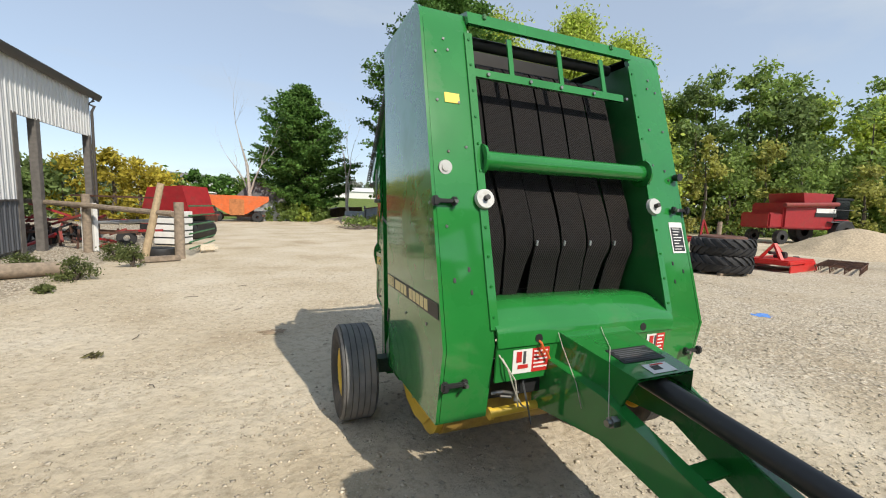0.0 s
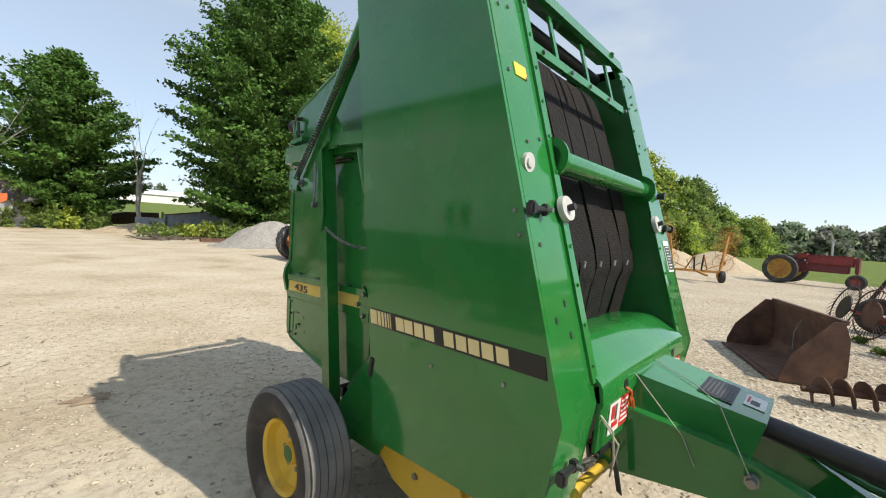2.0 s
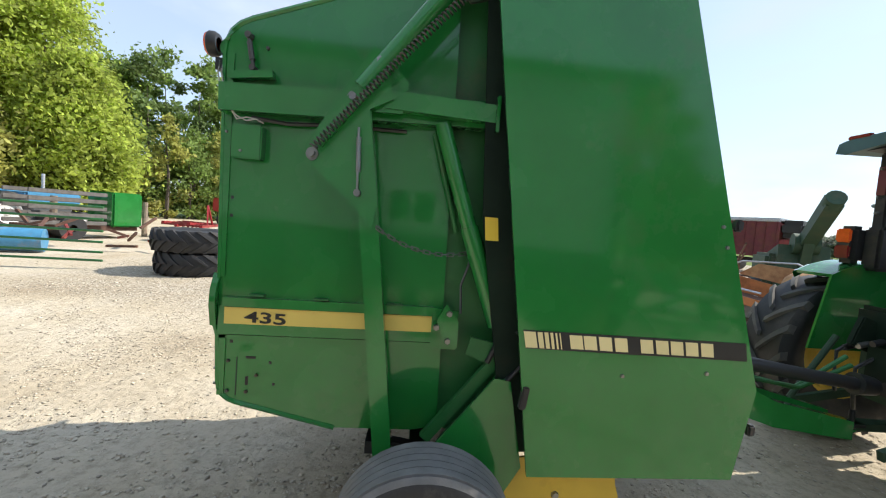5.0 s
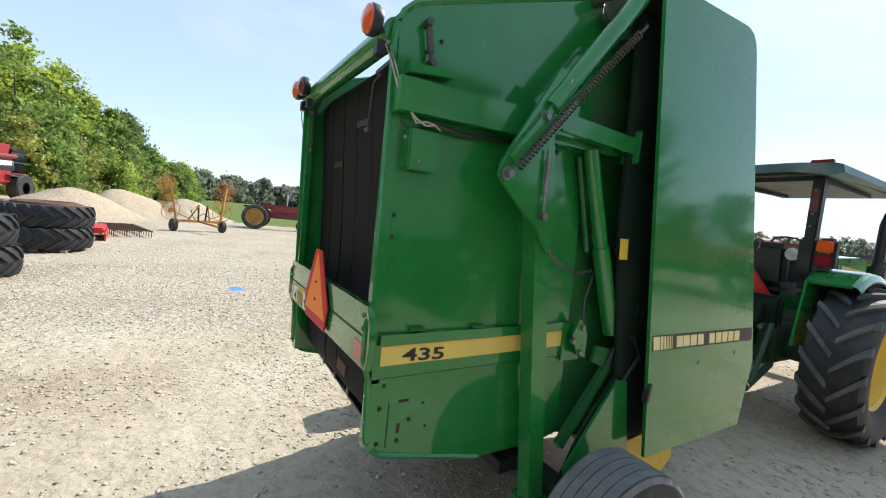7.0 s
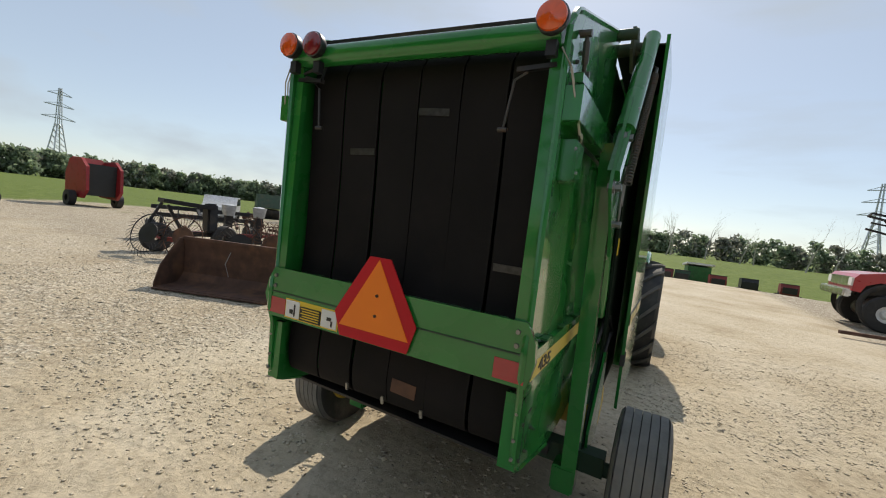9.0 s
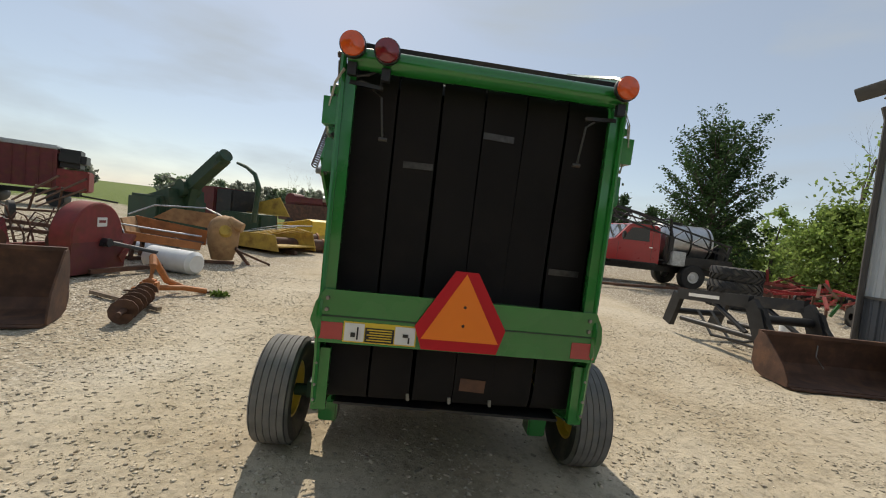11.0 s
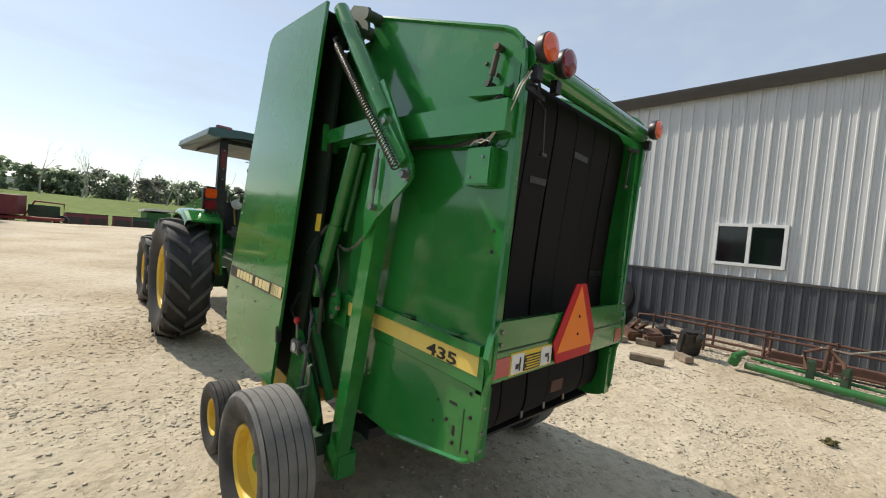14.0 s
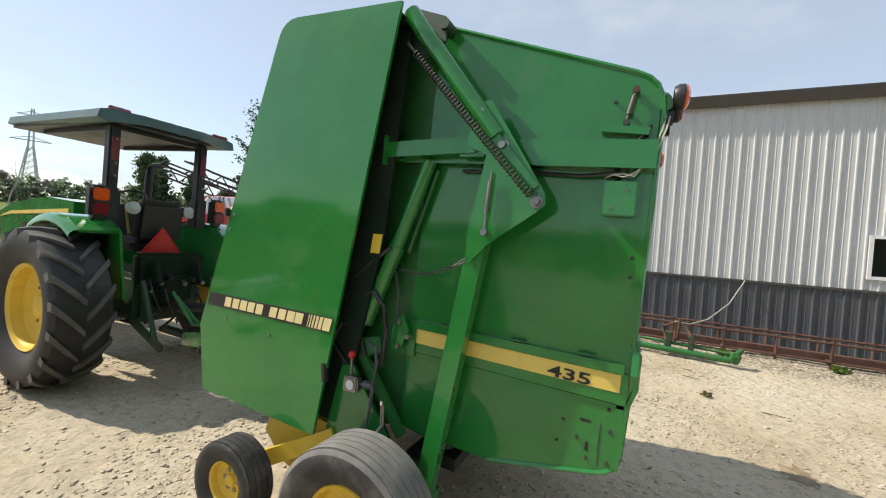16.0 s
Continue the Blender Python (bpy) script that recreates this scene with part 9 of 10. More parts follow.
# tyres beyond the loader
for k, (x, y, z) in enumerate(((-10.3, -8.4, 0.22), (-10.25, -8.35, 0.64), (-10.32, -8.42, 1.06))):
    loose_tyre((x, y, z), (0, 90, 40 * k), 0.70, 0.42, "large grey-dusted tractor tyre lying flat", lugs=20, group="tyres by the loader", m=TYRE)
# black front loader
lo = thing("front_loader", "black and grey front loader arms lying on the gravel", "loader", (-5.75, -2.9, 0), -88)
for s in (-0.52, 0.52):
    P(lo, "arm", BLACK_METAL, ("s", (1.35, s, 0.18), (1.15, s, 0.80), 0.10, 0.22), ("s", (1.15, s, 0.80), (-0.4, s, 0.95), 0.10, 0.20), ("s", (-0.4, s, 0.95), (-0.86, s, 0.40), 0.10, 0.20))
    P(lo, "cylinder", BLACK_METAL, ("r", (1.0, s, 0.35), (-0.7, s, 0.42), 0.05), ("r", (0.5, s, 0.9), (-0.4, s, 0.45), 0.04))
    P(lo, "mount", BLACK_METAL, ("b", (-0.7, s, 0.45), (0.3, 0.14, 0.9), (0, 25, 0), 0.03))
    P(lo, "decal_bar", LABEL_WHITE, ("b", (0.5, s + (0.053 if s > 0 else -0.053), 0.865), (0.7, 0.004, 0.06), (0, 5.5, 0), 0.001))
P(lo, "cross_tube", BLACK_METAL, ("r", (-0.55, -0.5, 0.72), (-0.55, 0.5, 0.72), 0.07))
P(lo, "cross_tube", BLACK_METAL, ("r", (1.2, -0.5, 0.45), (1.2, 0.5, 0.45), 0.06))
P(lo, "hoses", PLASTIC, ("t", [(1.1, 0.1, 0.5), (0.6, 0.2, 0.15), (0.0, 0.1, 0.2), (-0.6, 0, 0.5)], 0.025), ("t", [(1.1, -0.2, 0.5), (0.5, -0.1, 0.1), (-0.3, -0.2, 0.12), (-0.8, -0.1, 0.4)], 0.025))
bm = B()
lathe(bm, [(0, 0.001), (0, 0.14), (0.34, 0.16), (0.36, 0.001)], (0, 0, 0), "z", 20, close=False)
solid("pail", bm, WHITE_PLASTIC, "white plastic pail on the gravel", "pail", (-8.6, -4.9, 0))
rs = random.Random(41)
for k, (x, y) in enumerate(((-12.4, -8.0), (-14.0, -9.6), (-16.1, -11.6), (-16.5, -13.7), (-13.2, -11.0))):
    ob = thing("tillage_implement", "tangled red and green implement frame behind the loader", "farm implement", (x, y, 0), rs.uniform(0, 180), group="implements behind the loader")
    for j in range(9):
        a = Vector((rs.uniform(-1.2, 1.2), rs.uniform(-0.7, 0.7), rs.uniform(0.1, 0.75)))
        b = a + Vector((rs.uniform(-1.3, 1.3), rs.uniform(-0.8, 0.8), rs.uniform(-0.4, 0.5)))
        b.z = max(0.04, b.z)
        P(ob, "frame_bar", (RED, RED_DULL, GREEN_DULL, RUSTY, RED)[(j + k) % 5], ("s", a, b, 0.08, 0.07))
    for x2 in (-0.5, 0.5):
        P(ob, "leg", RUSTY, ("s", (x2, 0, 0.55), (x2, 0.05, 0), 0.06, 0.06))
    P(ob, "wheel", TYRE_BLACK, ("l", [(-0.09, 0.10), (-0.09, 0.28), (0.09, 0.28), (0.09, 0.10)], (0.9, 0, 0.28), "y"))
# leaning tyres and scrap along the shed
loose_tyre((-7.3, -1.66, 0.44), (0, -30, 13), 0.56, 0.32, "smooth black tyre leaning against the shed wall", lugs=0, m=OLD_TYRE)
loose_tyre((-6.5, -1.26, 0.40), (0, -55, 128), 0.52, 0.26, "smaller worn black tyre leaning on another", lugs=0, m=OLD_TYRE)
for k, (x, y, rz, ln, m) in enumerate(((-5.01, -0.43, -38, 0.38, WOOD), (-4.25, 0.35, -67, 0.44, WOOD), (-5.3, -0.05, -70, 0.3, WOOD), (-4.95, 0.62, 50, 0.28, WOOD))):
    bm = B()
    box(bm, (0, 0, 0.05), (ln, 0.13, 0.09), bevel=0.008)
    solid("timber_block", bm, m, "short sawn timber block among the scrap", "timber", (x, y, 0), rz, group="timber blocks")
sc = thing("scrap_castings", "rusty castings and brackets in a pile", "scrap", (-5.5, -0.02, 0), 10)
P(sc, "casting", RUSTY, ("b", (0, 0, 0.12), (0.4, 0.3, 0.22), (10, 5, 20), 0.04))
P(sc, "bracket", BLACK_METAL, ("b", (0.15, 0.55, 0.2), (0.18, 0.3, 0.4), (0, 15, 30), 0.03), ("r", (0.1, 0.6, 0.1), (0.3, 0.7, 0.35), 0.05))
P(sc, "arm", RUSTY, ("s", (-0.5, -0.4, 0.05), (0.1, -0.1, 0.35), 0.06, 0.04), ("s", (-0.4, -0.5, 0.05), (0.2, -0.2, 0.4), 0.06, 0.04))
P(sc, "crate", RUSTY, ("b", (-0.1, -0.35, 0.1), (0.35, 0.3, 0.16), (0, 8, 40), 0.02))
P(sc, "black_bag", PLASTIC, ("b", (-0.35, 0.1, 0.14), (0.4, 0.35, 0.24), (5, 0, 30), 0.09))
# long rusty rack along the wall
ra = thing("steel_rack", "long rusty tubular rack lying along the shed", "rack", (0, 0, 0))
Y0, Y1, RX, RW, RS = -0.2, 8.4, -6.0, 0.60, -1.1
for x, z in ((RX, 0.10), (RX, 0.42), (RX - RW, 0.10), (RX - RW, 0.42)):
    P(ra, "rail", RUST_RED, ("t", [(x, Y0, z), (x + RS / 2, (Y0 + Y1) / 2, z), (x + RS, Y1, z)], 0.022))
for k in range(12):
    y = Y0 + (Y1 - Y0) * k / 11
    o = RS * k / 11
    P(ra, "upright", RUST_RED, ("t", [(RX + o, y, 0.0), (RX + o, y, 0.46)], 0.022))
    P(ra, "upright", RUST_RED, ("t", [(RX - RW + o, y, 0.0), (RX - RW + o, y, 0.46)], 0.022))
    if k % 2 == 0:
        P(ra, "cross_tube", RUST_RED, ("t", [(RX + o, y, 0.10), (RX - RW + o, y, 0.10)], 0.02))
P(ra, "red_plank", RUST_RED, ("b", (RX - 0.85, 4.4, 0.14), (0.16, 6.0, 0.12), (0, 0, 7.3)))
P(ra, "end_hoop", RUST_RED, ("t", [(RX, Y0, 0.42), (RX + 0.05, Y0 - 0.25, 0.40), (RX + 0.05, Y0 - 0.3, 0.2), (RX, Y0, 0.10)], 0.022))
# green drawbar implement with a rope to the wall
gi = thing("hitch_beam", "green three-point hitch beam lying on gravel", "farm implement", (-5.25, 2.1, 0), 88)
gi.scale = (0.84, 0.84, 0.84)
P(gi, "tube", GREEN_DULL, ("r", (-0.95, 0, 0.12), (0.9, 0, 0.12), 0.06))
P(gi, "mast", GREEN_DARK, ("b", (-0.15, 0.1, 0.26), (0.10, 0.22, 0.36), (0, 0, 8)), ("b", (0.25, 0.1, 0.26), (0.10, 0.22, 0.36), (0, 0, -4)))
P(gi, "clamp", RUSTY, ("t", [(-0.2, 0.0, 0.3), (-0.25, 0.1, 0.55), (0.0, 0.15, 0.68), (0.2, 0.1, 0.50), (0.25, 0, 0.3)], 0.03), ("r", (0.0, 0.12, 0.3), (0.02, 0.14, 0.72), 0.03))
for x in (-1.1, 0.95):
    P(gi, "end_bracket", GREEN_DULL, ("b", (x, 0, 0.17), (0.14, 0.16, 0.2), (0, 20, 15), 0.02), ("r", (x, -0.1, 0.25), (x + 0.1, 0.12, 0.3), 0.05))
P(gi, "rod", GREEN_DULL, ("r", (-0.9, 0.1, 0.25), (0.9, 0.12, 0.22), 0.025))
bm = B()
tube(bm, [(-5.25, 2.05, 0.58), (-5.75, 2.3, 0.50), (-6.4, 2.65, 0.55), (-7.2, 3.08, 0.82), (-7.80, 3.41, 1.29)], 0.011, 6)
rope = solid("rope", bm, WIRE, "slack pale rope tied to the shed wall", "rope")

# ---- fence, pens and stores at the yard's end ----
for k, (x, y, h, r, lean) in enumerate(((-4.62, 10.25, 1.55, 0.13, 0), (-7.3, 11.9, 1.7, 0.11, 0), (-9.2, 13.0, 1.6, 0.11, 0), (-11.2, 14.2, 1.6, 0.11, 0))):
    bm = B()
    rod(bm, (0, 0, -0.2), (lean, 0, h), r, r * 0.95, 12)
    solid("fence_post", bm, WOOD, "thick weathered wooden fence post", "post", (x, y, 0), group="pen fence posts")
bm = B()
rod(bm, (0, 0, -0.05), (0.42, 0.1, 2.05), 0.10, 0.085, 10)
solid("leaning_post", bm, WOOD_NEW, "pale wooden post leaning on the fence rail", "post", (-5.5, 10.35, 0))
bm = B()
tube(bm, [(-4.62, 10.2, 1.22), (-7.3, 11.85, 1.38), (-9.2, 12.95, 1.45), (-12.5, 14.9, 1.45)], 0.075, 10)
solid("fence_rail", bm, WOOD, "long round wooden fence rail", "rail")
bm = B()
rod(bm, (-5.4, 10.8, 1.0), (-7.0, 11.75, 0.88), 0.05, seg=10)
solid("fence_rail", bm, GALV, "grey metal pipe tied across the pen", "rail")
bm = B()
box(bm, (0, 0, 0.72), (0.5, 0.12, 1.44), (0, 0, 0), 0.02)
solid("painted_board", bm, WHITE, "white painted board against the fence", "panel", (-7.35, 12.15, 0), -30)


def tube_gate(a, b, z0, z1, label, rails=6, m=None, group=""):
    ob = thing("tube_gate", label, "gate", group=group)
    a, b = Vector((*a, 0)), Vector((*b, 0))
    for k in range(rails):
        z = z0 + (z1 - z0) * (k / (rails - 1)) ** 1.15
        P(ob, "rail", m or GREEN_DULL, ("t", [a + Vector((0, 0, z)), b + Vector((0, 0, z))], 0.024))
    for k in range(5):
        p = a.lerp(b, k / 4)
        P(ob, "upright", m or GREEN_DULL, ("s", p + Vector((0, 0, z0 - 0.03)), p + Vector((0, 0, z1 + 0.03)), 0.05, 0.03))
    return ob


tube_gate((-4.45, 10.6), (-4.35, 13.6), 0.22, 1.45, "dark green tubular pen gate standing open")
tube_gate((5.0, 10.55), (5.75, 7.15), 0.18, 1.25, "dark green tubular steel gate across the paddock")
for x, y in ((4.95, 10.75), (5.35, 9.5), (7.2, 12.6)):
    bm = B()
    rod(bm, (0, 0, -0.2), (0, 0, 1.32), 0.10, 0.09, 10)
    solid("gate_post", bm, WOOD, "weathered wooden gate post", "post", (x, y, 0), group="gate posts")
loose_tyre((-5.2, 10.75, 0.14), (0, 90, 0), 0.42, 0.22, "worn black tyre lying by the fence", lugs=0)
bm = B()
box(bm, (0, 0, 0.12), (0.62, 0.36, 0.26), (4, -3, 20), 0.10)
for v in bm.verts:
    v.co += Vector((0.03 * noise.noise(v.co * 5), 0.03 * noise.noise(v.co * 5 + Vector((3, 0, 0))), 0.03 * noise.noise(v.co * 5 + Vector((0, 7, 0)))))
solid("rock", bm, STONE, "grey-brown rock at the lane's side", "rock", (-4.25, 11.8, 0))
bm = B()
box(bm, (0, 0, 0.07), (0.9, 0.2, 0.14), (0, 0, 30), 0.02)
solid("timber_block", bm, WOOD, "weathered timber by the fence post", "timber", (-4.35, 9.85, 0))
bm = B()
tube(bm, [(-0.9, 0, 0.15), (0, 0.05, 0.16), (0.9, 0, 0.14)], [0.14, 0.15, 0.13], 12)
solid("log", bm, WOOD, "grey weathered log lying on the gravel", "log", (-6.5, 7.3, 0), 35)


def shrub(x, y, r, h, label, seed, m=None, n=1500):
    rs = np.random.RandomState(seed)
    p, cs = crown_points(rs, n, h, 0.03, r, lambda t: 0.9 - 0.5 * t, 26)
    ob = thing("shrub", label, "shrub", (x, y, 0), group="weeds by the fence")
    bm = B()
    for k in range(14):
        c = cs[k]
        tube(bm, [(0, 0, -0.03), (c[0] * 0.5, c[1] * 0.5, c[2] * 0.6), (c[0], c[1], c[2])], [0.012, 0.008, 0.003], 4)
    part("stems", bm, BARK, ob)
    c = new("leaves", quads("leaves", p, 0.022, seed, m or SHRUB_M, long=1.3))
    c.parent = ob
    return ob


shrub(-5.45, 7.1, 0.38, 0.40, "straggly green weed bush on the gravel", 1)
shrub(-5.2, 8.7, 0.32, 0.50, "straggly green weed bush on the gravel", 2)
shrub(-6.7, 8.2, 0.40, 0.35, "low green weeds by the log", 3)
shrub(-6.0, 10.0, 0.40, 0.40, "low green weeds by the fence", 4)
shrub(-5.3, 5.9, 0.16, 0.12, "small weed tuft on the gravel", 5, n=500)
for k, (x, y) in enumerate(((-6.0, 3.1), (-6.3, 4.6), (7.4, -1.9), (6.6, -2.8), (8.2, -1.6), (3.4, -3.4))):
    shrub(x, y, 0.15, 0.07, "small green weed tuft in the gravel", 20 + k, GRASS_M, 260)
# red machinery scrap in the pens
rj = random.Random(9)
for k in range(7):
    x, y = -7.6 - 0.75 * k + rj.uniform(-0.4, 0.4), 13.2 + 0.55 * k + rj.uniform(-0.5, 1.2)
    ob = thing("red_implement", "tangled red implement frame stored in the pen", "farm implement", (x, y, 0), rj.uniform(0, 180), group="implements in the pen")
    for j in range(7):
        a = Vector((rj.uniform(-0.9, 0.9), rj.uniform(-0.5, 0.5), rj.uniform(0.1, 1.0)))
        b = a + Vector((rj.uniform(-1.1, 1.1), rj.uniform(-0.7, 0.7), rj.uniform(-0.4, 0.4)))
        b.z = max(0.05, b.z)
        P(ob, "frame_bar", (RED, RED_DULL, RUSTY, BLACK_METAL)[j % 4], ("s", a, b, 0.08, 0.07))
    P(ob, "leg", RUSTY, ("s", (0.5, 0.2, 0.6), (0.55, 0.2, 0.0), 0.06, 0.06))
    P(ob, "leg", RUSTY, ("s", (-0.5, -0.2, 0.6), (-0.55, -0.2, 0.0), 0.06, 0.06))
    P(ob, "wheel", TYRE_BLACK, ("l", [(-0.08, 0.1), (-0.08, 0.28), (0.08, 0.28), (0.08, 0.1)], (0.7, 0.0, 0.28), "y"))
dr = thing("pallet_rack", "dark rusty frame of stacked racks behind the fence", "rack", (-8.0, 14.6, 0), -30)
for j in range(4):
    P(dr, "shelf_bar", RUSTY, ("s", (-1.3, 0, 0.4 + 0.42 * j), (1.5, 0, 0.4 + 0.42 * j), 0.10, 0.06), ("s", (-1.3, 0.7, 0.4 + 0.42 * j), (1.5, 0.7, 0.4 + 0.42 * j), 0.10, 0.06))
for x in (-1.3, 0.1, 1.5):
    P(dr, "upright", BLACK_METAL, ("s", (x, 0, 0), (x, 0, 2.1), 0.12, 0.12), ("s", (x, 0.7, 0), (x, 0.7, 2.1), 0.12, 0.12))
hp = thing("red_hopper", "faded red sheet-metal hopper wagon", "wagon", (-6.3, 17.2, 0), -25)
P(hp, "sheet", RED, ("p", [(-1.1, 1.0), (-0.75, 2.1), (0.75, 2.2), (1.1, 1.0)], "y", -0.75, 0.75))
P(hp, "gear", BLACK_METAL, ("b", (0, 0, 0.55), (2.4, 1.0, 0.2)), ("b", (0, 0, 0.8), (1.6, 1.1, 0.4)))
P(hp, "board", WOOD_NEW, ("b", (-0.2, -0.85, 1.1), (1.1, 0.06, 0.16)))
P(hp, "wheel", TYRE_BLACK, ("l", [(-0.7, 0.1), (-0.7, 0.4), (0.7, 0.4), (0.7, 0.1)], (-0.8, 0, 0.4), "y"))
P(hp, "wheel", TYRE_BLACK, ("l", [(-0.7, 0.1), (-0.7, 0.4), (0.7, 0.4), (0.7, 0.1)], (0.8, 0, 0.4), "y"))
cr = thing("white_crate", "white slatted crate standing by the pen", "crate", (-5.75, 14.2, 0), -20)
for j in range(5):
    P(cr, "slat", WHITE, ("b", (0, -0.4, 0.16 + 0.24 * j), (0.85, 0.04, 0.19)), ("b", (0.42, 0, 0.16 + 0.24 * j), (0.04, 0.8, 0.19)))
P(cr, "box", DARK_GREY, ("b", (0, 0, 0.6), (0.80, 0.76, 1.18)))
ow = thing("gravity_box", "bright orange gravity wagon box", "wagon", (-6.4, 35.5, 0), 4)
P(ow, "box", ORANGE, ("p", [(-2.4, 2.15), (2.4, 2.15), (2.4, 1.75), (0.7, 0.65), (-0.7, 0.65), (-2.4, 1.75)], "y", -1.1, 1.1))
P(ow, "door", ORANGE_DULL, ("b", (0, -1.12, 1.2), (1.1, 0.05, 1.3)))
P(ow, "gear", RUSTY, ("b", (0, 0, 0.5), (4.2, 0.9, 0.18)), ("s", (-2.2, -0.9, 0.5), (-2.2, -0.9, 1.8), 0.1, 0.1), ("s", (2.2, -0.9, 0.5), (2.2, -0.9, 1.8), 0.1, 0.1))
P(ow, "wheel", TYRE_BLACK, ("l", [(-1.0, 0.1), (-1.0, 0.4), (1.0, 0.4), (1.0, 0.1)], (-1.5, 0, 0.4), "y"))
P(ow, "wheel", TYRE_BLACK, ("l", [(-1.0, 0.1), (-1.0, 0.4), (1.0, 0.4), (1.0, 0.1)], (1.5, 0, 0.4), "y"))
gh = thing("collapsed_bin", "grey roofed old grain bin sagging to one side", "grain bin", (-5.0, 39.5, 0), 0)
P(gh, "roof", SHINGLE, ("p", [(-2.1, 1.9), (-1.4, 2.6), (-0.1, 3.9), (0.2, 3.9), (2.2, 2.1), (2.4, 1.7)], "y", -1.7, 1.7))
P(gh, "wall", GALV, ("b", (0, 0, 0.95), (3.6, 3.0, 1.9)))
st = thing("sheet_metal_bins", "row of grey sheet-metal bins by the field", "bin", (-11.0, 37.5, 0), 5)
P(st, "bin", GALV, ("b", (-1.2, 0, 1.2), (2.2, 1.6, 2.4), None, 0.05), ("b", (1.4, 0, 1.1), (2.4, 1.6, 2.2), None, 0.05))
P(st, "lid", WHITE, ("b", (0.1, 0, 2.35), (5.0, 1.7, 0.12)))
for k, (x, y) in enumerate(((-9.5, 33.2), (-8.6, 33.6))):
    ob = thing("disc_gang", "rusty red disc gang in the grass", "farm implement", (x, y, 0), 20 * k, group="disc gangs")
    for j in range(7):
        P(ob, "disc", RUST_RED, ("r", (-0.9 + 0.28 * j, 0, 0.3), (-0.87 + 0.28 * j, 0.02, 0.3), 0.3))
    P(ob, "frame", RED_DULL, ("s", (-1.1, 0, 0.55), (1.1, 0, 0.55), 0.1, 0.1), ("s", (-1.0, -0.4, 0.3), (0.9, 0.5, 0.8), 0.08, 0.08))
rw = thing("wrecked_body", "rusted brown machine wreck in the grass", "wreck", (3.2, 44.0, 0), 10)
P(rw, "shell", RUSTY, ("p", [(-2.0, 0.3), (-1.8, 1.1), (-0.6, 1.4), (1.9, 1.5), (2.1, 0.4)], "y", -0.8, 0.8))
P(rw, "post", BARK_PALE, ("r", (2.2, -0.9, 0), (2.2, -0.9, 1.6), 0.1))
gt = thing("low_shed", "low blue-grey sheet-metal lean-to under the maple", "shed", (6.6, 33.5, 0), -6)
P(gt, "wall", GALV_DULL, ("p", [(-2.4, 0), (-2.4, 1.35), (0.2, 1.75), (3.6, 1.35), (3.6, 0)], "y", 0.0, 2.6))
P(gt, "annex", GALV_DULL, ("b", (-3.4, 0.6, 0.55), (1.7, 1.0, 1.1), None, 0.02))
P(gt, "roof_edge", RUSTY, ("s", (-2.6, -0.08, 1.36), (0.2, -0.08, 1.80), 0.10, 0.08), ("s", (0.2, -0.08, 1.80), (3.8, -0.08, 1.38), 0.10, 0.08))
P(gt, "post", DARK_GREY, ("b", (-2.45, -0.06, 0.65), (0.12, 0.10, 1.3)))
for k in range(9):
    P(gt, "sheet_rib", GALV_DULL, ("b", (-2.0 + 0.6 * k, -0.015, 0.62), (0.05, 0.03, 1.22), None, 0.004))
bm = B()
bar(bm, (-1.5, 0, 0.12), (1.4, 0.1, 0.12), 0.22, 0.2)
solid("rusty_beam", bm, RUSTY, "rusty steel beam lying at the yard's edge", "beam", (5.6, 24.2, 0), 4)
rr = random.Random(71)
for k in range(11):
    bm = B()
    p = Vector((rr.uniform(-0.5, 0.5), rr.uniform(-0.3, 0.3), 0.04))
    pts = [p]
    for i in range(4):
        p = p + Vector((rr.uniform(0.15, 0.5) * (1 if k % 2 else -1), rr.uniform(-0.2, 0.2), rr.uniform(-0.05, 0.16)))
        p.z = max(p.z, 0.03)
        pts.append(p)
    tube(bm, pts, [0.06, 0.05, 0.04, 0.03, 0.012], 6)
    solid("fallen_branch", bm, BARK, "fallen dead branch at the yard's edge", "branch", (rr.uniform(1.5, 4.6), rr.uniform(24.8, 27.5), 0), group="fallen branches")

# old tractors and machines behind the gate
oa = thing("old_grey_tractor", "old weathered blue tractor with rusty orange wheel centres", "tractor", (4.75, 12.6, 0), 95)
P(oa, "bonnet", BLUE, ("b", (0, -1.5, 1.05), (0.5, 1.5, 0.5), None, 0.08))
for x in (0.5, -0.5):
    P(oa, "fender", WHITE, ("b", (x, 0.0, 1.28), (0.3, 0.9, 0.05)))
P(oa, "engine", BLACK_METAL, ("b", (0, -1.3, 0.7), (0.4, 1.6, 0.4), None, 0.04), ("b", (0, 0, 0.7), (0.6, 0.9, 0.5), None, 0.05))
P(oa, "roll_bar", BLACK_METAL, ("t", [(-0.42, 0.35, 0.9), (-0.42, 0.35, 1.95), (0.42, 0.35, 1.95), (0.42, 0.35, 0.9)], 0.05))
P(oa, "seat", BLACK_METAL, ("b", (0, 0.15, 1.12), (0.42, 0.4, 0.1), None, 0.03), ("b", (0, 0.33, 1.3), (0.42, 0.08, 0.3), None, 0.03))
P(oa, "exhaust", GALV, ("r", (0.1, -1.3, 1.3), (0.1, -1.3, 1.75), 0.06))
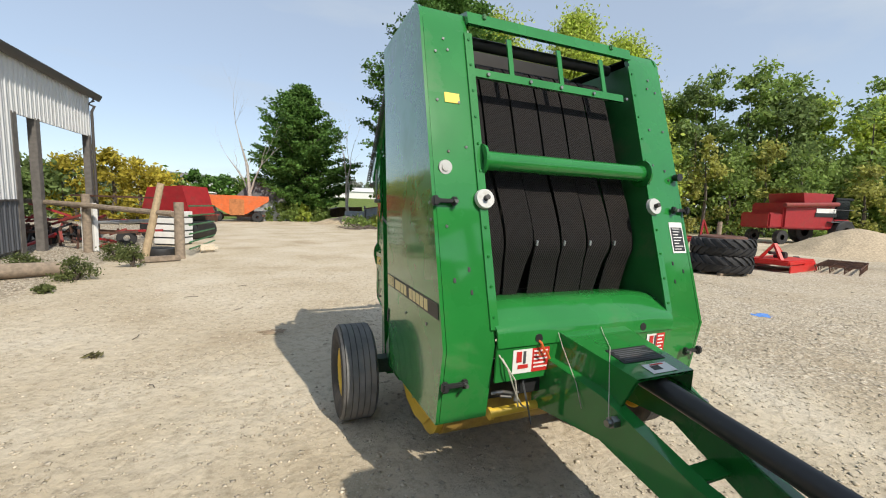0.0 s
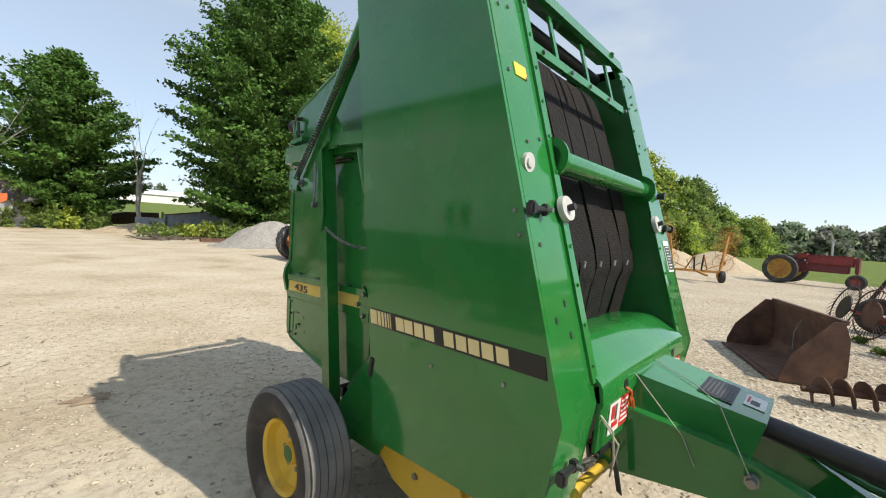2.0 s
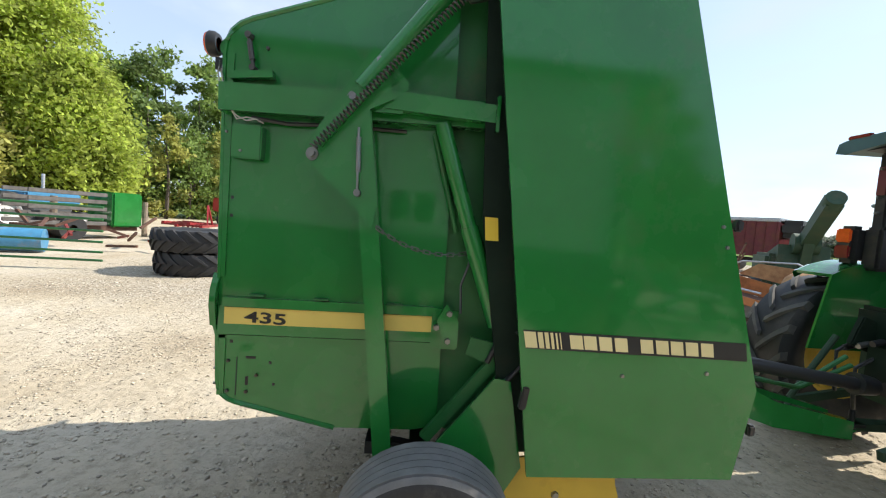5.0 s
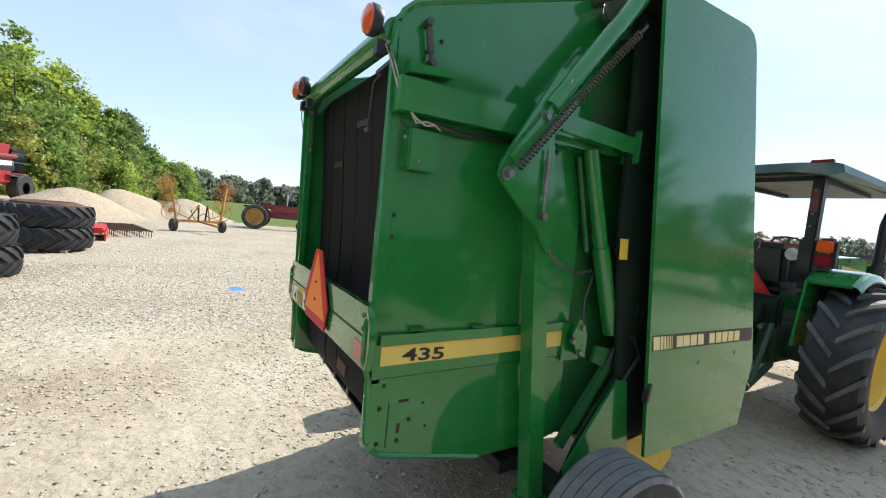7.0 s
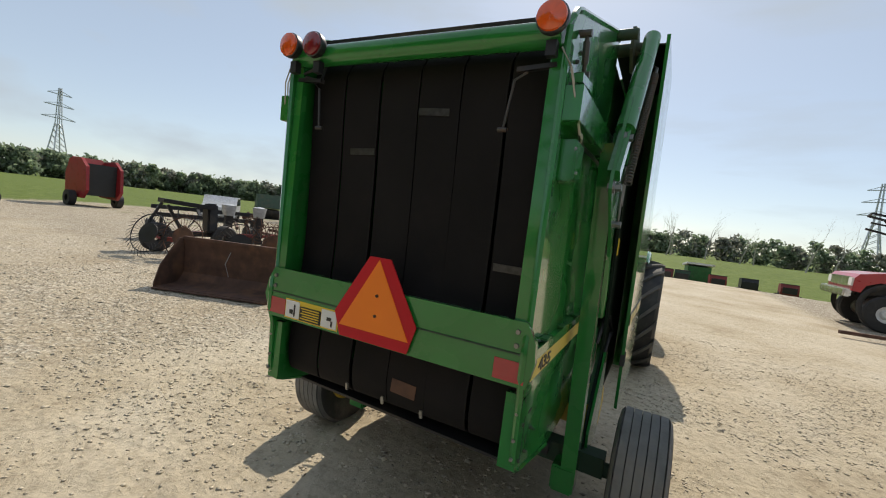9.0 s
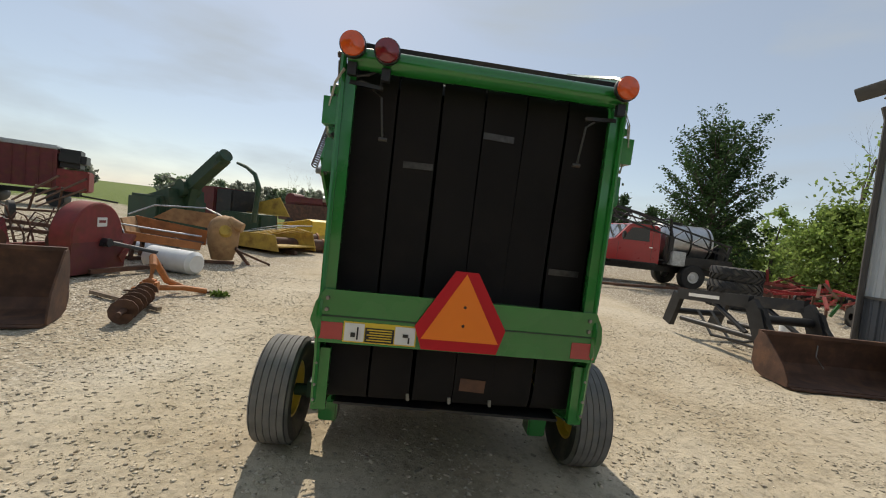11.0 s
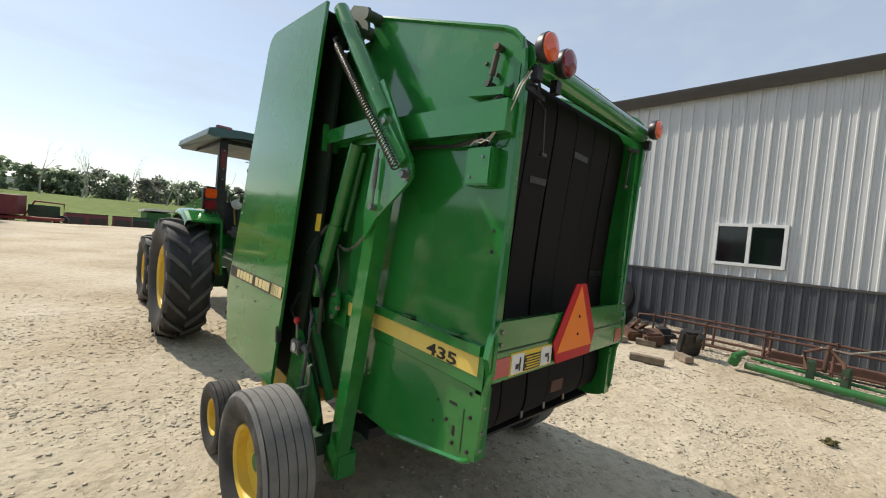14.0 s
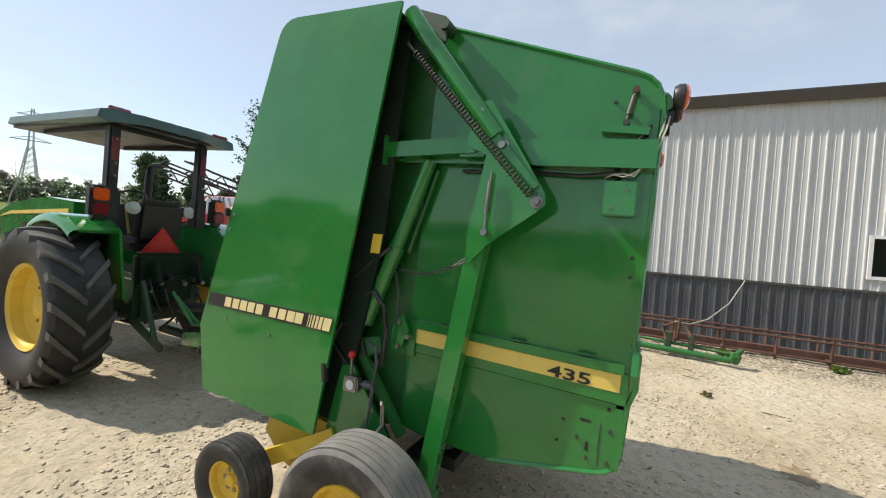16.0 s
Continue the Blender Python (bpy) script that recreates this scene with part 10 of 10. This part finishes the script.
for s in (-1, 1):
    wheel(oa, (s * 0.72, 0, 0.66), 0.64, 0.36, 0.36, TYRE, TYRE_TREAD, ORANGE_DULL, s, ribs=0, lugs=16, name="rear_wheel", seg=32)
    wheel(oa, (s * 0.55, -2.2, 0.36), 0.36, 0.20, 0.2, TYRE, TYRE_TREAD, WHITE, s, ribs=3, name="front_wheel", seg=24)
ob2 = thing("blue_tractor", "faded blue and white tractor behind the gate", "tractor", (10.6, 14.4, 0), 78)
P(ob2, "bonnet", BLUE, ("b", (0, -1.4, 1.15), (0.52, 1.7, 0.42), None, 0.06))
P(ob2, "fender", BLUE, ("b", (0.55, 0.2, 1.3), (0.4, 1.1, 0.08), None, 0.03), ("b", (-0.55, 0.2, 1.3), (0.4, 1.1, 0.08), None, 0.03), ("b", (0, 0.3, 1.0), (0.7, 0.8, 0.5), None, 0.05))
P(ob2, "engine", DARK_GREY, ("b", (0, -1.2, 0.75), (0.4, 1.6, 0.45), None, 0.05))
P(ob2, "stack", GALV, ("r", (0, -1.2, 1.3), (0, -1.2, 1.95), 0.05))
for s in (-1, 1):
    wheel(ob2, (s * 0.72, 0.2, 0.62), 0.62, 0.34, 0.34, TYRE, TYRE, WHITE, s, ribs=0, lugs=14, name="rear_wheel", seg=28)
    wheel(ob2, (s * 0.6, -2.0, 0.36), 0.36, 0.20, 0.22, TYRE, TYRE, WHITE, s, ribs=3, name="front_wheel", seg=22)
rm = thing("disc_mower", "bright red disc mower with a rounded shield", "mower", (8.6, 15.6, 0), -105)
P(rm, "shield", BRIGHT_RED, ("p", [(-1.6, 0.7), (-1.5, 1.25), (-1.0, 1.5), (0.9, 1.45), (1.5, 1.2), (1.6, 0.75)], "x", -0.6, 0.6))
P(rm, "slot", BLACK, ("b", (-0.61, 0.0, 1.25), (0.03, 1.2, 0.12)))
P(rm, "slot", BLACK, ("b", (0.61, 0.0, 1.25), (0.03, 1.2, 0.12)))
P(rm, "blue_badge", BLUE, ("b", (-0.61, 1.2, 1.05), (0.03, 0.4, 0.16)))
P(rm, "toothed_rack", BRIGHT_RED, ("b", (-0.7, 0.9, 1.25), (0.06, 0.2, 1.0)))
P(rm, "frame", BLACK_METAL, ("b", (0, 0, 0.45), (0.9, 3.0, 0.4), None, 0.04))
P(rm, "wheel", TYRE_BLACK, ("l", [(-0.8, 0.1), (-0.8, 0.35), (0.8, 0.35), (0.8, 0.1)], (0, -0.8, 0.35), "x"))
gm2 = thing("green_rack_wagon", "green machine with dark slatted wooden racks", "wagon", (10.3, 11.6, 0), -110)
P(gm2, "body", GREEN, ("b", (0, 1.0, 0.95), (1.3, 0.9, 1.1), None, 0.05))
for j in range(5):
    P(gm2, "slat", POST, ("b", (-0.62, -0.55, 0.5 + 0.22 * j), (0.05, 1.9, 0.12)), ("b", (0.62, -0.55, 0.5 + 0.22 * j), (0.05, 1.9, 0.12)))
P(gm2, "gear", RUSTY, ("b", (0, 0, 0.35), (1.0, 2.8, 0.15)))
P(gm2, "wheel", TYRE_BLACK, ("l", [(-0.7, 0.1), (-0.7, 0.35), (0.7, 0.35), (0.7, 0.1)], (0, -0.5, 0.35), "x"))
for k, (x, y, z, m) in enumerate(((6.6, 10.6, 0.28, RED_DULL), (7.0, 10.0, 0.28, BLUE))):
    bm = B()
    lathe(bm, [(-0.4, 0.001), (-0.4, 0.27), (0.4, 0.27), (0.4, 0.001)], (0, 0, z), "x", 20, close=False)
    solid("drum", bm, m, "small steel drum lying behind the gate", "drum", (x, y, 0), -60, group="drums")
for k in range(3):
    ob = thing("rusty_implement", "rusty red implement frame behind the gate", "farm implement", (6.4 + 1.1 * k, 11.3 - 1.2 * k, 0), 30 * k, group="implements behind the gate")
    for j in range(6):
        a = Vector((rj.uniform(-0.9, 0.9), rj.uniform(-0.5, 0.5), rj.uniform(0.1, 0.7)))
        b = a + Vector((rj.uniform(-1, 1), rj.uniform(-0.6, 0.6), rj.uniform(-0.3, 0.3)))
        b.z = max(0.04, b.z)
        P(ob, "frame_bar", (RED_DULL, RUSTY, RUST_RED)[j % 3], ("s", a, b, 0.06, 0.06))
    P(ob, "leg", RUSTY, ("s", (0.4, 0, 0.5), (0.4, 0, 0), 0.05, 0.05))
    P(ob, "leg", RUSTY, ("s", (-0.4, 0, 0.5), (-0.4, 0, 0), 0.05, 0.05))

# ---- far off ----
wb = thing("poultry_barn", "long low white barn on the rise", "barn", (12.0, 138.0, 0), -3)
zb = lift(12, 138)
P(wb, "wall", WHITE, ("b", (0, 0, zb + 0.6), (40, 10, 2.6)))
P(wb, "roof", WHITE, ("p", [(-5.4, zb + 1.9), (0, zb + 3.4), (5.4, zb + 1.9)], "x", -20.4, 20.4))
for k, (x, y, s) in enumerate(((-32, 150, 1.0), (-27, 158, 0.8), (-21, 150, 0.9), (-40, 160, 1.2))):
    z = lift(x, y)
    hs = thing("farmhouse", "small pale farmhouse in the distance", "house", (x, y, z), 15 * k, group="distant houses")
    P(hs, "wall", WHITE, ("b", (0, 0, 1.4 * s), (8 * s, 6 * s, 2.8 * s)))
    P(hs, "roof", SHINGLE, ("p", [(-3.4 * s, 2.8 * s), (0, 5.0 * s), (3.4 * s, 2.8 * s)], "x", -4.3 * s, 4.3 * s))
    P(hs, "window", GLASSY, ("b", (-1.5 * s, -3.02 * s, 1.6 * s), (1.2 * s, 0.08, 1.2 * s)), ("b", (1.5 * s, -3.02 * s, 1.6 * s), (1.2 * s, 0.08, 1.2 * s)))
py = thing("power_pylon", "grey lattice power pylon beyond the field", "pylon", (330, -78, 0), 15)
H0 = 52.0
for sx_, sy_ in ((-1, -1), (1, -1), (1, 1), (-1, 1)):
    P(py, "leg", GALV, ("s", (sx_ * 5, sy_ * 5, 0), (sx_ * 1.1, sy_ * 1.1, H0 * 0.6), 0.55, 0.55))
    P(py, "leg", GALV, ("s", (sx_ * 1.1, sy_ * 1.1, H0 * 0.6), (sx_ * 0.5, sy_ * 0.5, H0), 0.4, 0.4))
for k in range(9):
    t0, t1 = k / 9, (k + 1) / 9
    w0, w1 = 5 - 3.9 * t0, 5 - 3.9 * t1
    for ax_ in (0, 1):
        for s in (-1, 1):
            a = Vector((-w0, s * w0, H0 * 0.6 * t0)) if ax_ == 0 else Vector((s * w0, -w0, H0 * 0.6 * t0))
            b = Vector((w1, s * w1, H0 * 0.6 * t1)) if ax_ == 0 else Vector((s * w1, w1, H0 * 0.6 * t1))
            P(py, "brace", GALV, ("s", a, b, 0.28, 0.28))
for z, w_ in ((H0 * 0.66, 8.5), (H0 * 0.80, 7.5), (H0 * 0.93, 6.0)):
    P(py, "cross_arm", GALV, ("s", (0, -w_, z), (0, w_, z), 0.5, 0.5), ("s", (0, -w_, z), (0, 0, z + 2.2), 0.3, 0.3), ("s", (0, w_, z), (0, 0, z + 2.2), 0.3, 0.3))
copy_thing(py, pose(-111, -308, 0, 0, 0, 60))
fl = ((9.5, -34, MAROON), (7.0, -35, BLACK_METAL), (4.6, -34.5, RED_DULL), (2.9, -34.3, GREEN_DARK), (1.2, -33.6, MAROON), (0.1, -33.6, MAROON), (-1.2, -33.5, MAROON), (-2.35, -34.0, GREEN_DARK), (-4.6, -33.4, RED_DULL), (-6.8, -35.5, BLACK_METAL), (-9.2, -35.5, RED_DULL))
for k, (x, y, m) in enumerate(fl):
    ob = thing("stored_implement", "small implement parked in the row by the field", "farm implement", (x, y, -dip(x, y)), 4 * math.sin(5 * k), group="row of implements by the field")
    ob.scale = (0.82, 0.82, 0.82)
    P(ob, "body", m, ("p", [(-0.55, 0.40), (-0.60, 1.05), (-0.40, 1.30), (0.35, 1.32), (0.60, 0.95), (0.55, 0.40)], "x", -0.65, 0.65))
    P(ob, "chamber_mouth", BLACK, ("b", (0, 0.575, 0.78), (1.05, 0.06, 0.55)))
    P(ob, "top_rail", BLACK_METAL, ("s", (-0.66, 0.36, 1.34), (0.66, 0.36, 1.34), 0.06, 0.05))
    P(ob, "frame", BLACK_METAL, ("s", (-0.9, -0.4, 0.35), (0.9, -0.4, 0.35), 0.1, 0.1), ("s", (-0.9, 0.4, 0.35), (0.9, 0.4, 0.35), 0.1, 0.1), ("s", (0, 0, 0.4), (0, -1.2, 0.3), 0.08, 0.08))
    P(ob, "wheel", TYRE_BLACK, ("l", [(-0.7, 0.1), (-0.7, 0.3), (0.7, 0.3), (0.7, 0.1)], (0, 0, 0.3), "x"))
sb = thing("small_green_shed", "small green and white shed by the field", "shed", (-3.4, -35.5, -dip(-3.4, -35.5) - 0.2), 8)
P(sb, "wall", GREEN_DULL, ("b", (0, 0, 0.95), (1.6, 1.4, 1.5)))
P(sb, "roof", WHITE, ("p", [(-0.9, 1.65), (-0.9, 1.8), (0.9, 2.0), (0.9, 1.85)], "x", -0.95, 0.95))
fbarn = thing("far_barn", "long white barn beyond the field", "barn", (22, -190, 0), 20)
P(fbarn, "wall", WHITE, ("b", (0, 0, 2.0), (26, 9, 4.0)))
P(fbarn, "roof", GALV, ("p", [(-5, 4.0), (0, 6.2), (5, 4.0)], "x", -13.5, 13.5))
for k in range(8):
    x, y = -13 - 1.6 * k + rj.uniform(-0.6, 0.6), -15.5 - 0.4 * k + rj.uniform(-2, 2)
    ob = thing("red_implement", "red tillage implement stored beyond the shed", "farm implement", (x - 6, y + 2.5, 0), rj.uniform(0, 180), group="implements beyond the shed")
    for j in range(7):
        a = Vector((rj.uniform(-1.1, 1.1), rj.uniform(-0.7, 0.7), rj.uniform(0.1, 0.9)))
        b = a + Vector((rj.uniform(-1.4, 1.4), rj.uniform(-0.9, 0.9), rj.uniform(-0.4, 0.4)))
        b.z = max(0.04, b.z)
        P(ob, "frame_bar", (RED, RED_DULL, GREEN_DULL, RUSTY)[(j + k) % 4], ("s", a, b, 0.09, 0.08))
    P(ob, "leg", RUSTY, ("s", (0.4, 0, 0.5), (0.4, 0, 0), 0.06, 0.06))
    P(ob, "leg", RUSTY, ("s", (-0.4, 0, 0.5), (-0.4, 0, 0), 0.06, 0.06))


# ---- the lie of the yard ----
BEARINGS = ((0, -4.3), (20, -4.6), (40, -4.0), (60, -3.4), (80, -3.0), (120, -3.3), (140, 0), (160, 3), (180, 3), (220, 2.5), (240, 2.3), (260, 1.6), (280, 0.6), (300, -0.5), (320, -1.5), (340, -3.4), (360, -4.3))
PLACED = {"round_baler", "tractor", "ground", "shed", "steel_rack", "hitch_beam", "rope", "loader_bucket", "scrap_castings", "post_hole_auger", "forage_blower", "tank", "timber_block", "stored_implement", "small_green_shed", "old_tractor", "combine_harvester", "woods", "scrub", "rusty_hoop", "pallet_boards", "rotary_mower", "spike_harrow", "tillage_implement"}


def spot(ob):
    """The middle of a thing on the plan."""
    c = [o.matrix_world @ Vector(v) for o in (ob, *ob.children_recursive) if o.type == "MESH" for v in o.bound_box]
    return sum((p.x for p in c)) / len(c), sum((p.y for p in c)) / len(c)


def settle(x, y):
    """How far a thing at x, y is swung round the yard's middle, in degrees, and drawn outwards."""
    az, r = math.degrees(math.atan2(y, x)) % 360, math.hypot(x, y)
    turn = float(np.interp(az, [a for a, _ in BEARINGS], [d for _, d in BEARINGS]))
    east = smooth01(-25, -10, (az + 90) % 360 - 90) * (1 - smooth01(50, 90, (az + 90) % 360 - 90))
    west = smooth01(150, 170, az) * (1 - smooth01(245, 265, az))
    return turn, 1 + 0.15 * east * smooth01(6, 16, r) - 0.03 * west


bpy.context.view_layer.update()
for ob in [o for o in scene.collection.objects if o.parent is None and (o.type == "MESH" or (o.type == "EMPTY" and o.children))]:
    kind = ob.name.split(".")[0]
    at = spot(ob)
    if kind in PLACED or (kind == "gravel_heap" and at[0] > 15) or (kind == "spare_tyre" and (at[0] < -5.5 and abs(at[1]) < 2.5 or 5 < at[1] < 6)):
        continue
    turn, out = settle(*at)
    turn += 1.8 if kind == "sprayer_truck" else 0.0
    low = dip(*at) if kind in ("grain_wagon", "gravity_wagon") else 0.0
    ob.matrix_world = Matrix.Translation((0, 0, -low)) @ Matrix.Rotation(radians(turn), 4, "Z") @ Matrix.Scale(out, 4) @ ob.matrix_world


# ---- loose stones ----
def stones(name, label, n, seed, area, smin, smax, keep, flat=1.0):
    """Loose stones, each a small squashed lump half sunk in the ground."""
    rs = np.random.RandomState(seed)
    x0, x1, y0, y1 = area
    px, py_ = rs.uniform(x0, x1, n), rs.uniform(y0, y1, n)
    ok = np.array([rs.rand() < keep(a, b) for a, b in zip(px, py_)])
    px, py_ = px[ok], py_[ok]
    n = len(px)
    s = smin + (smax - smin) * rs.rand(n) ** 3.2
    base = np.array([(1, 0, 0), (0.2, 1, 0), (-1, 0.15, 0), (-0.1, -1, 0), (0.15, -0.1, 1), (0, 0, -0.6)], dtype=float)
    v = base[None] * (0.7 + 0.6 * rs.rand(n, 6, 1))
    a = rs.rand(n) * 2 * math.pi
    c, d = np.cos(a)[:, None], np.sin(a)[:, None]
    asp = 0.6 + 0.5 * rs.rand(n)
    vx, vy, vz = v[..., 0], v[..., 1] * asp[:, None], v[..., 2] * (0.22 + 0.33 * rs.rand(n))[:, None] * flat
    X = (vx * c - vy * d) * s[:, None] + px[:, None]
    Y = (vx * d + vy * c) * s[:, None] + py_[:, None]
    gz = np.array([lift(p, q) for p, q in zip(px, py_)])
    Z = vz * s[:, None] + gz[:, None] + 0.002
    co = np.stack([X, Y, Z], -1).reshape(-1, 3)
    tri = np.array([(0, 1, 4), (1, 2, 4), (2, 3, 4), (3, 0, 4), (1, 0, 5), (2, 1, 5), (3, 2, 5), (0, 3, 5)])
    idx = (tri[None] + 6 * np.arange(n)[:, None, None]).reshape(-1)
    me = bpy.data.meshes.new(name)
    me.vertices.add(len(co))
    me.vertices.foreach_set("co", co.astype(np.float32).ravel())
    me.loops.add(len(idx))
    me.loops.foreach_set("vertex_index", idx.astype(np.int32))
    me.polygons.add(len(idx) // 3)
    me.polygons.foreach_set("loop_start", np.arange(0, len(idx), 3, dtype=np.int32))
    me.update(calc_edges=True)
    me.materials.append(STONE)
    return tagged(new(name, me), label, "gravel", kind="stuff")


def stony(x, y):
    g, gr, br, _ = zone(x, y)
    patch = smooth01(-0.1, 0.45, noise.noise((x * 0.8, y * 0.8, 11)))
    return min(1.0, 0.10 + 0.55 * patch + 0.8 * max(0, g - 0.3)) * (1 - 0.8 * gr)


stones("loose_gravel", "loose pale gravel strewn over the yard", 150000, 1, (-8.5, 8.5, -6, 8), 0.004, 0.024, stony)
stones("loose_gravel", "coarse pale gravel along the yard's sides", 26000, 2, (-9.7, 12, -10, 14), 0.012, 0.045, lambda x, y: 0.9 * max(0, zone(x, y)[0] - 0.35))
stones("crumbs", "scattered larger stones and dirt crumbs", 3000, 3, (-7, 8, -5, 9), 0.012, 0.034, lambda x, y: 0.6)


def stain(name, x, y, r, material, label, seed):
    """A thin spill on the ground with a ragged edge."""
    rs = random.Random(seed)
    bm = B()
    ring = []
    for k in range(26):
        a = 2 * math.pi * k / 26
        q = r * (0.55 + 0.6 * rs.random())
        px, qy = x + q * math.cos(a) * 1.5, y + q * math.sin(a)
        ring.append(bm.verts.new((px, qy, lift(px, qy) + 0.006)))
    c = bm.verts.new((x, y, lift(x, y) + 0.012))
    for k in range(26):
        bm.faces.new((c, ring[k], ring[(k + 1) % 26]))
    return solid(name, bm, material, label, "spill")


stain("blue_powder", 5.97, 1.45, 0.13, mat("blue_powder", (0.10, 0.25, 0.62), 0.9, var=0.3, scale=20), "small spill of blue powder on the limestone", 5)
stones("clods", "flat stones and clods pressed into the yard", 110000, 4, (-5.2, 6.2, -4.6, 6.6), 0.004, 0.021, lambda x, y: 0.12 + 0.75 * smooth01(-0.25, 0.4, noise.noise((x * 1.3, y * 1.3, 21))), flat=0.6)
SOIL = mat("damp_soil", (0.27, 0.20, 0.13), 0.95, var=0.3, scale=12, bump=0.5)
stain("damp_patch", -1.62, 2.72, 0.13, SOIL, "small damp brown dip in the packed limestone", 7)
for k, (x, y, r) in enumerate(((-3.28, 2.3, 0.09),)):
    shrub(x, y, r, 0.04, "small dry weed tuft in the packed limestone", 60 + k, DRY_M, 45)
rj = random.Random(31)
for k in range(14):
    x, y, a = rj.uniform(-4.6, -1.8), rj.uniform(0.2, 6.0), rj.uniform(0, 3.14)
    ln = rj.uniform(0.06, 0.2)
    z = lift(x, y) + 0.008
    bm = B()
    tube(bm, [(x, y, z), (x + ln * 0.5 * math.cos(a), y + ln * 0.5 * math.sin(a), z + 0.006), (x + ln * math.cos(a + 0.2), y + ln * math.sin(a + 0.2), z)], 0.004, 5)
    solid("twig", bm, BARK, "thin dry twig lying on the packed limestone", "twig", group="twigs on the yard")
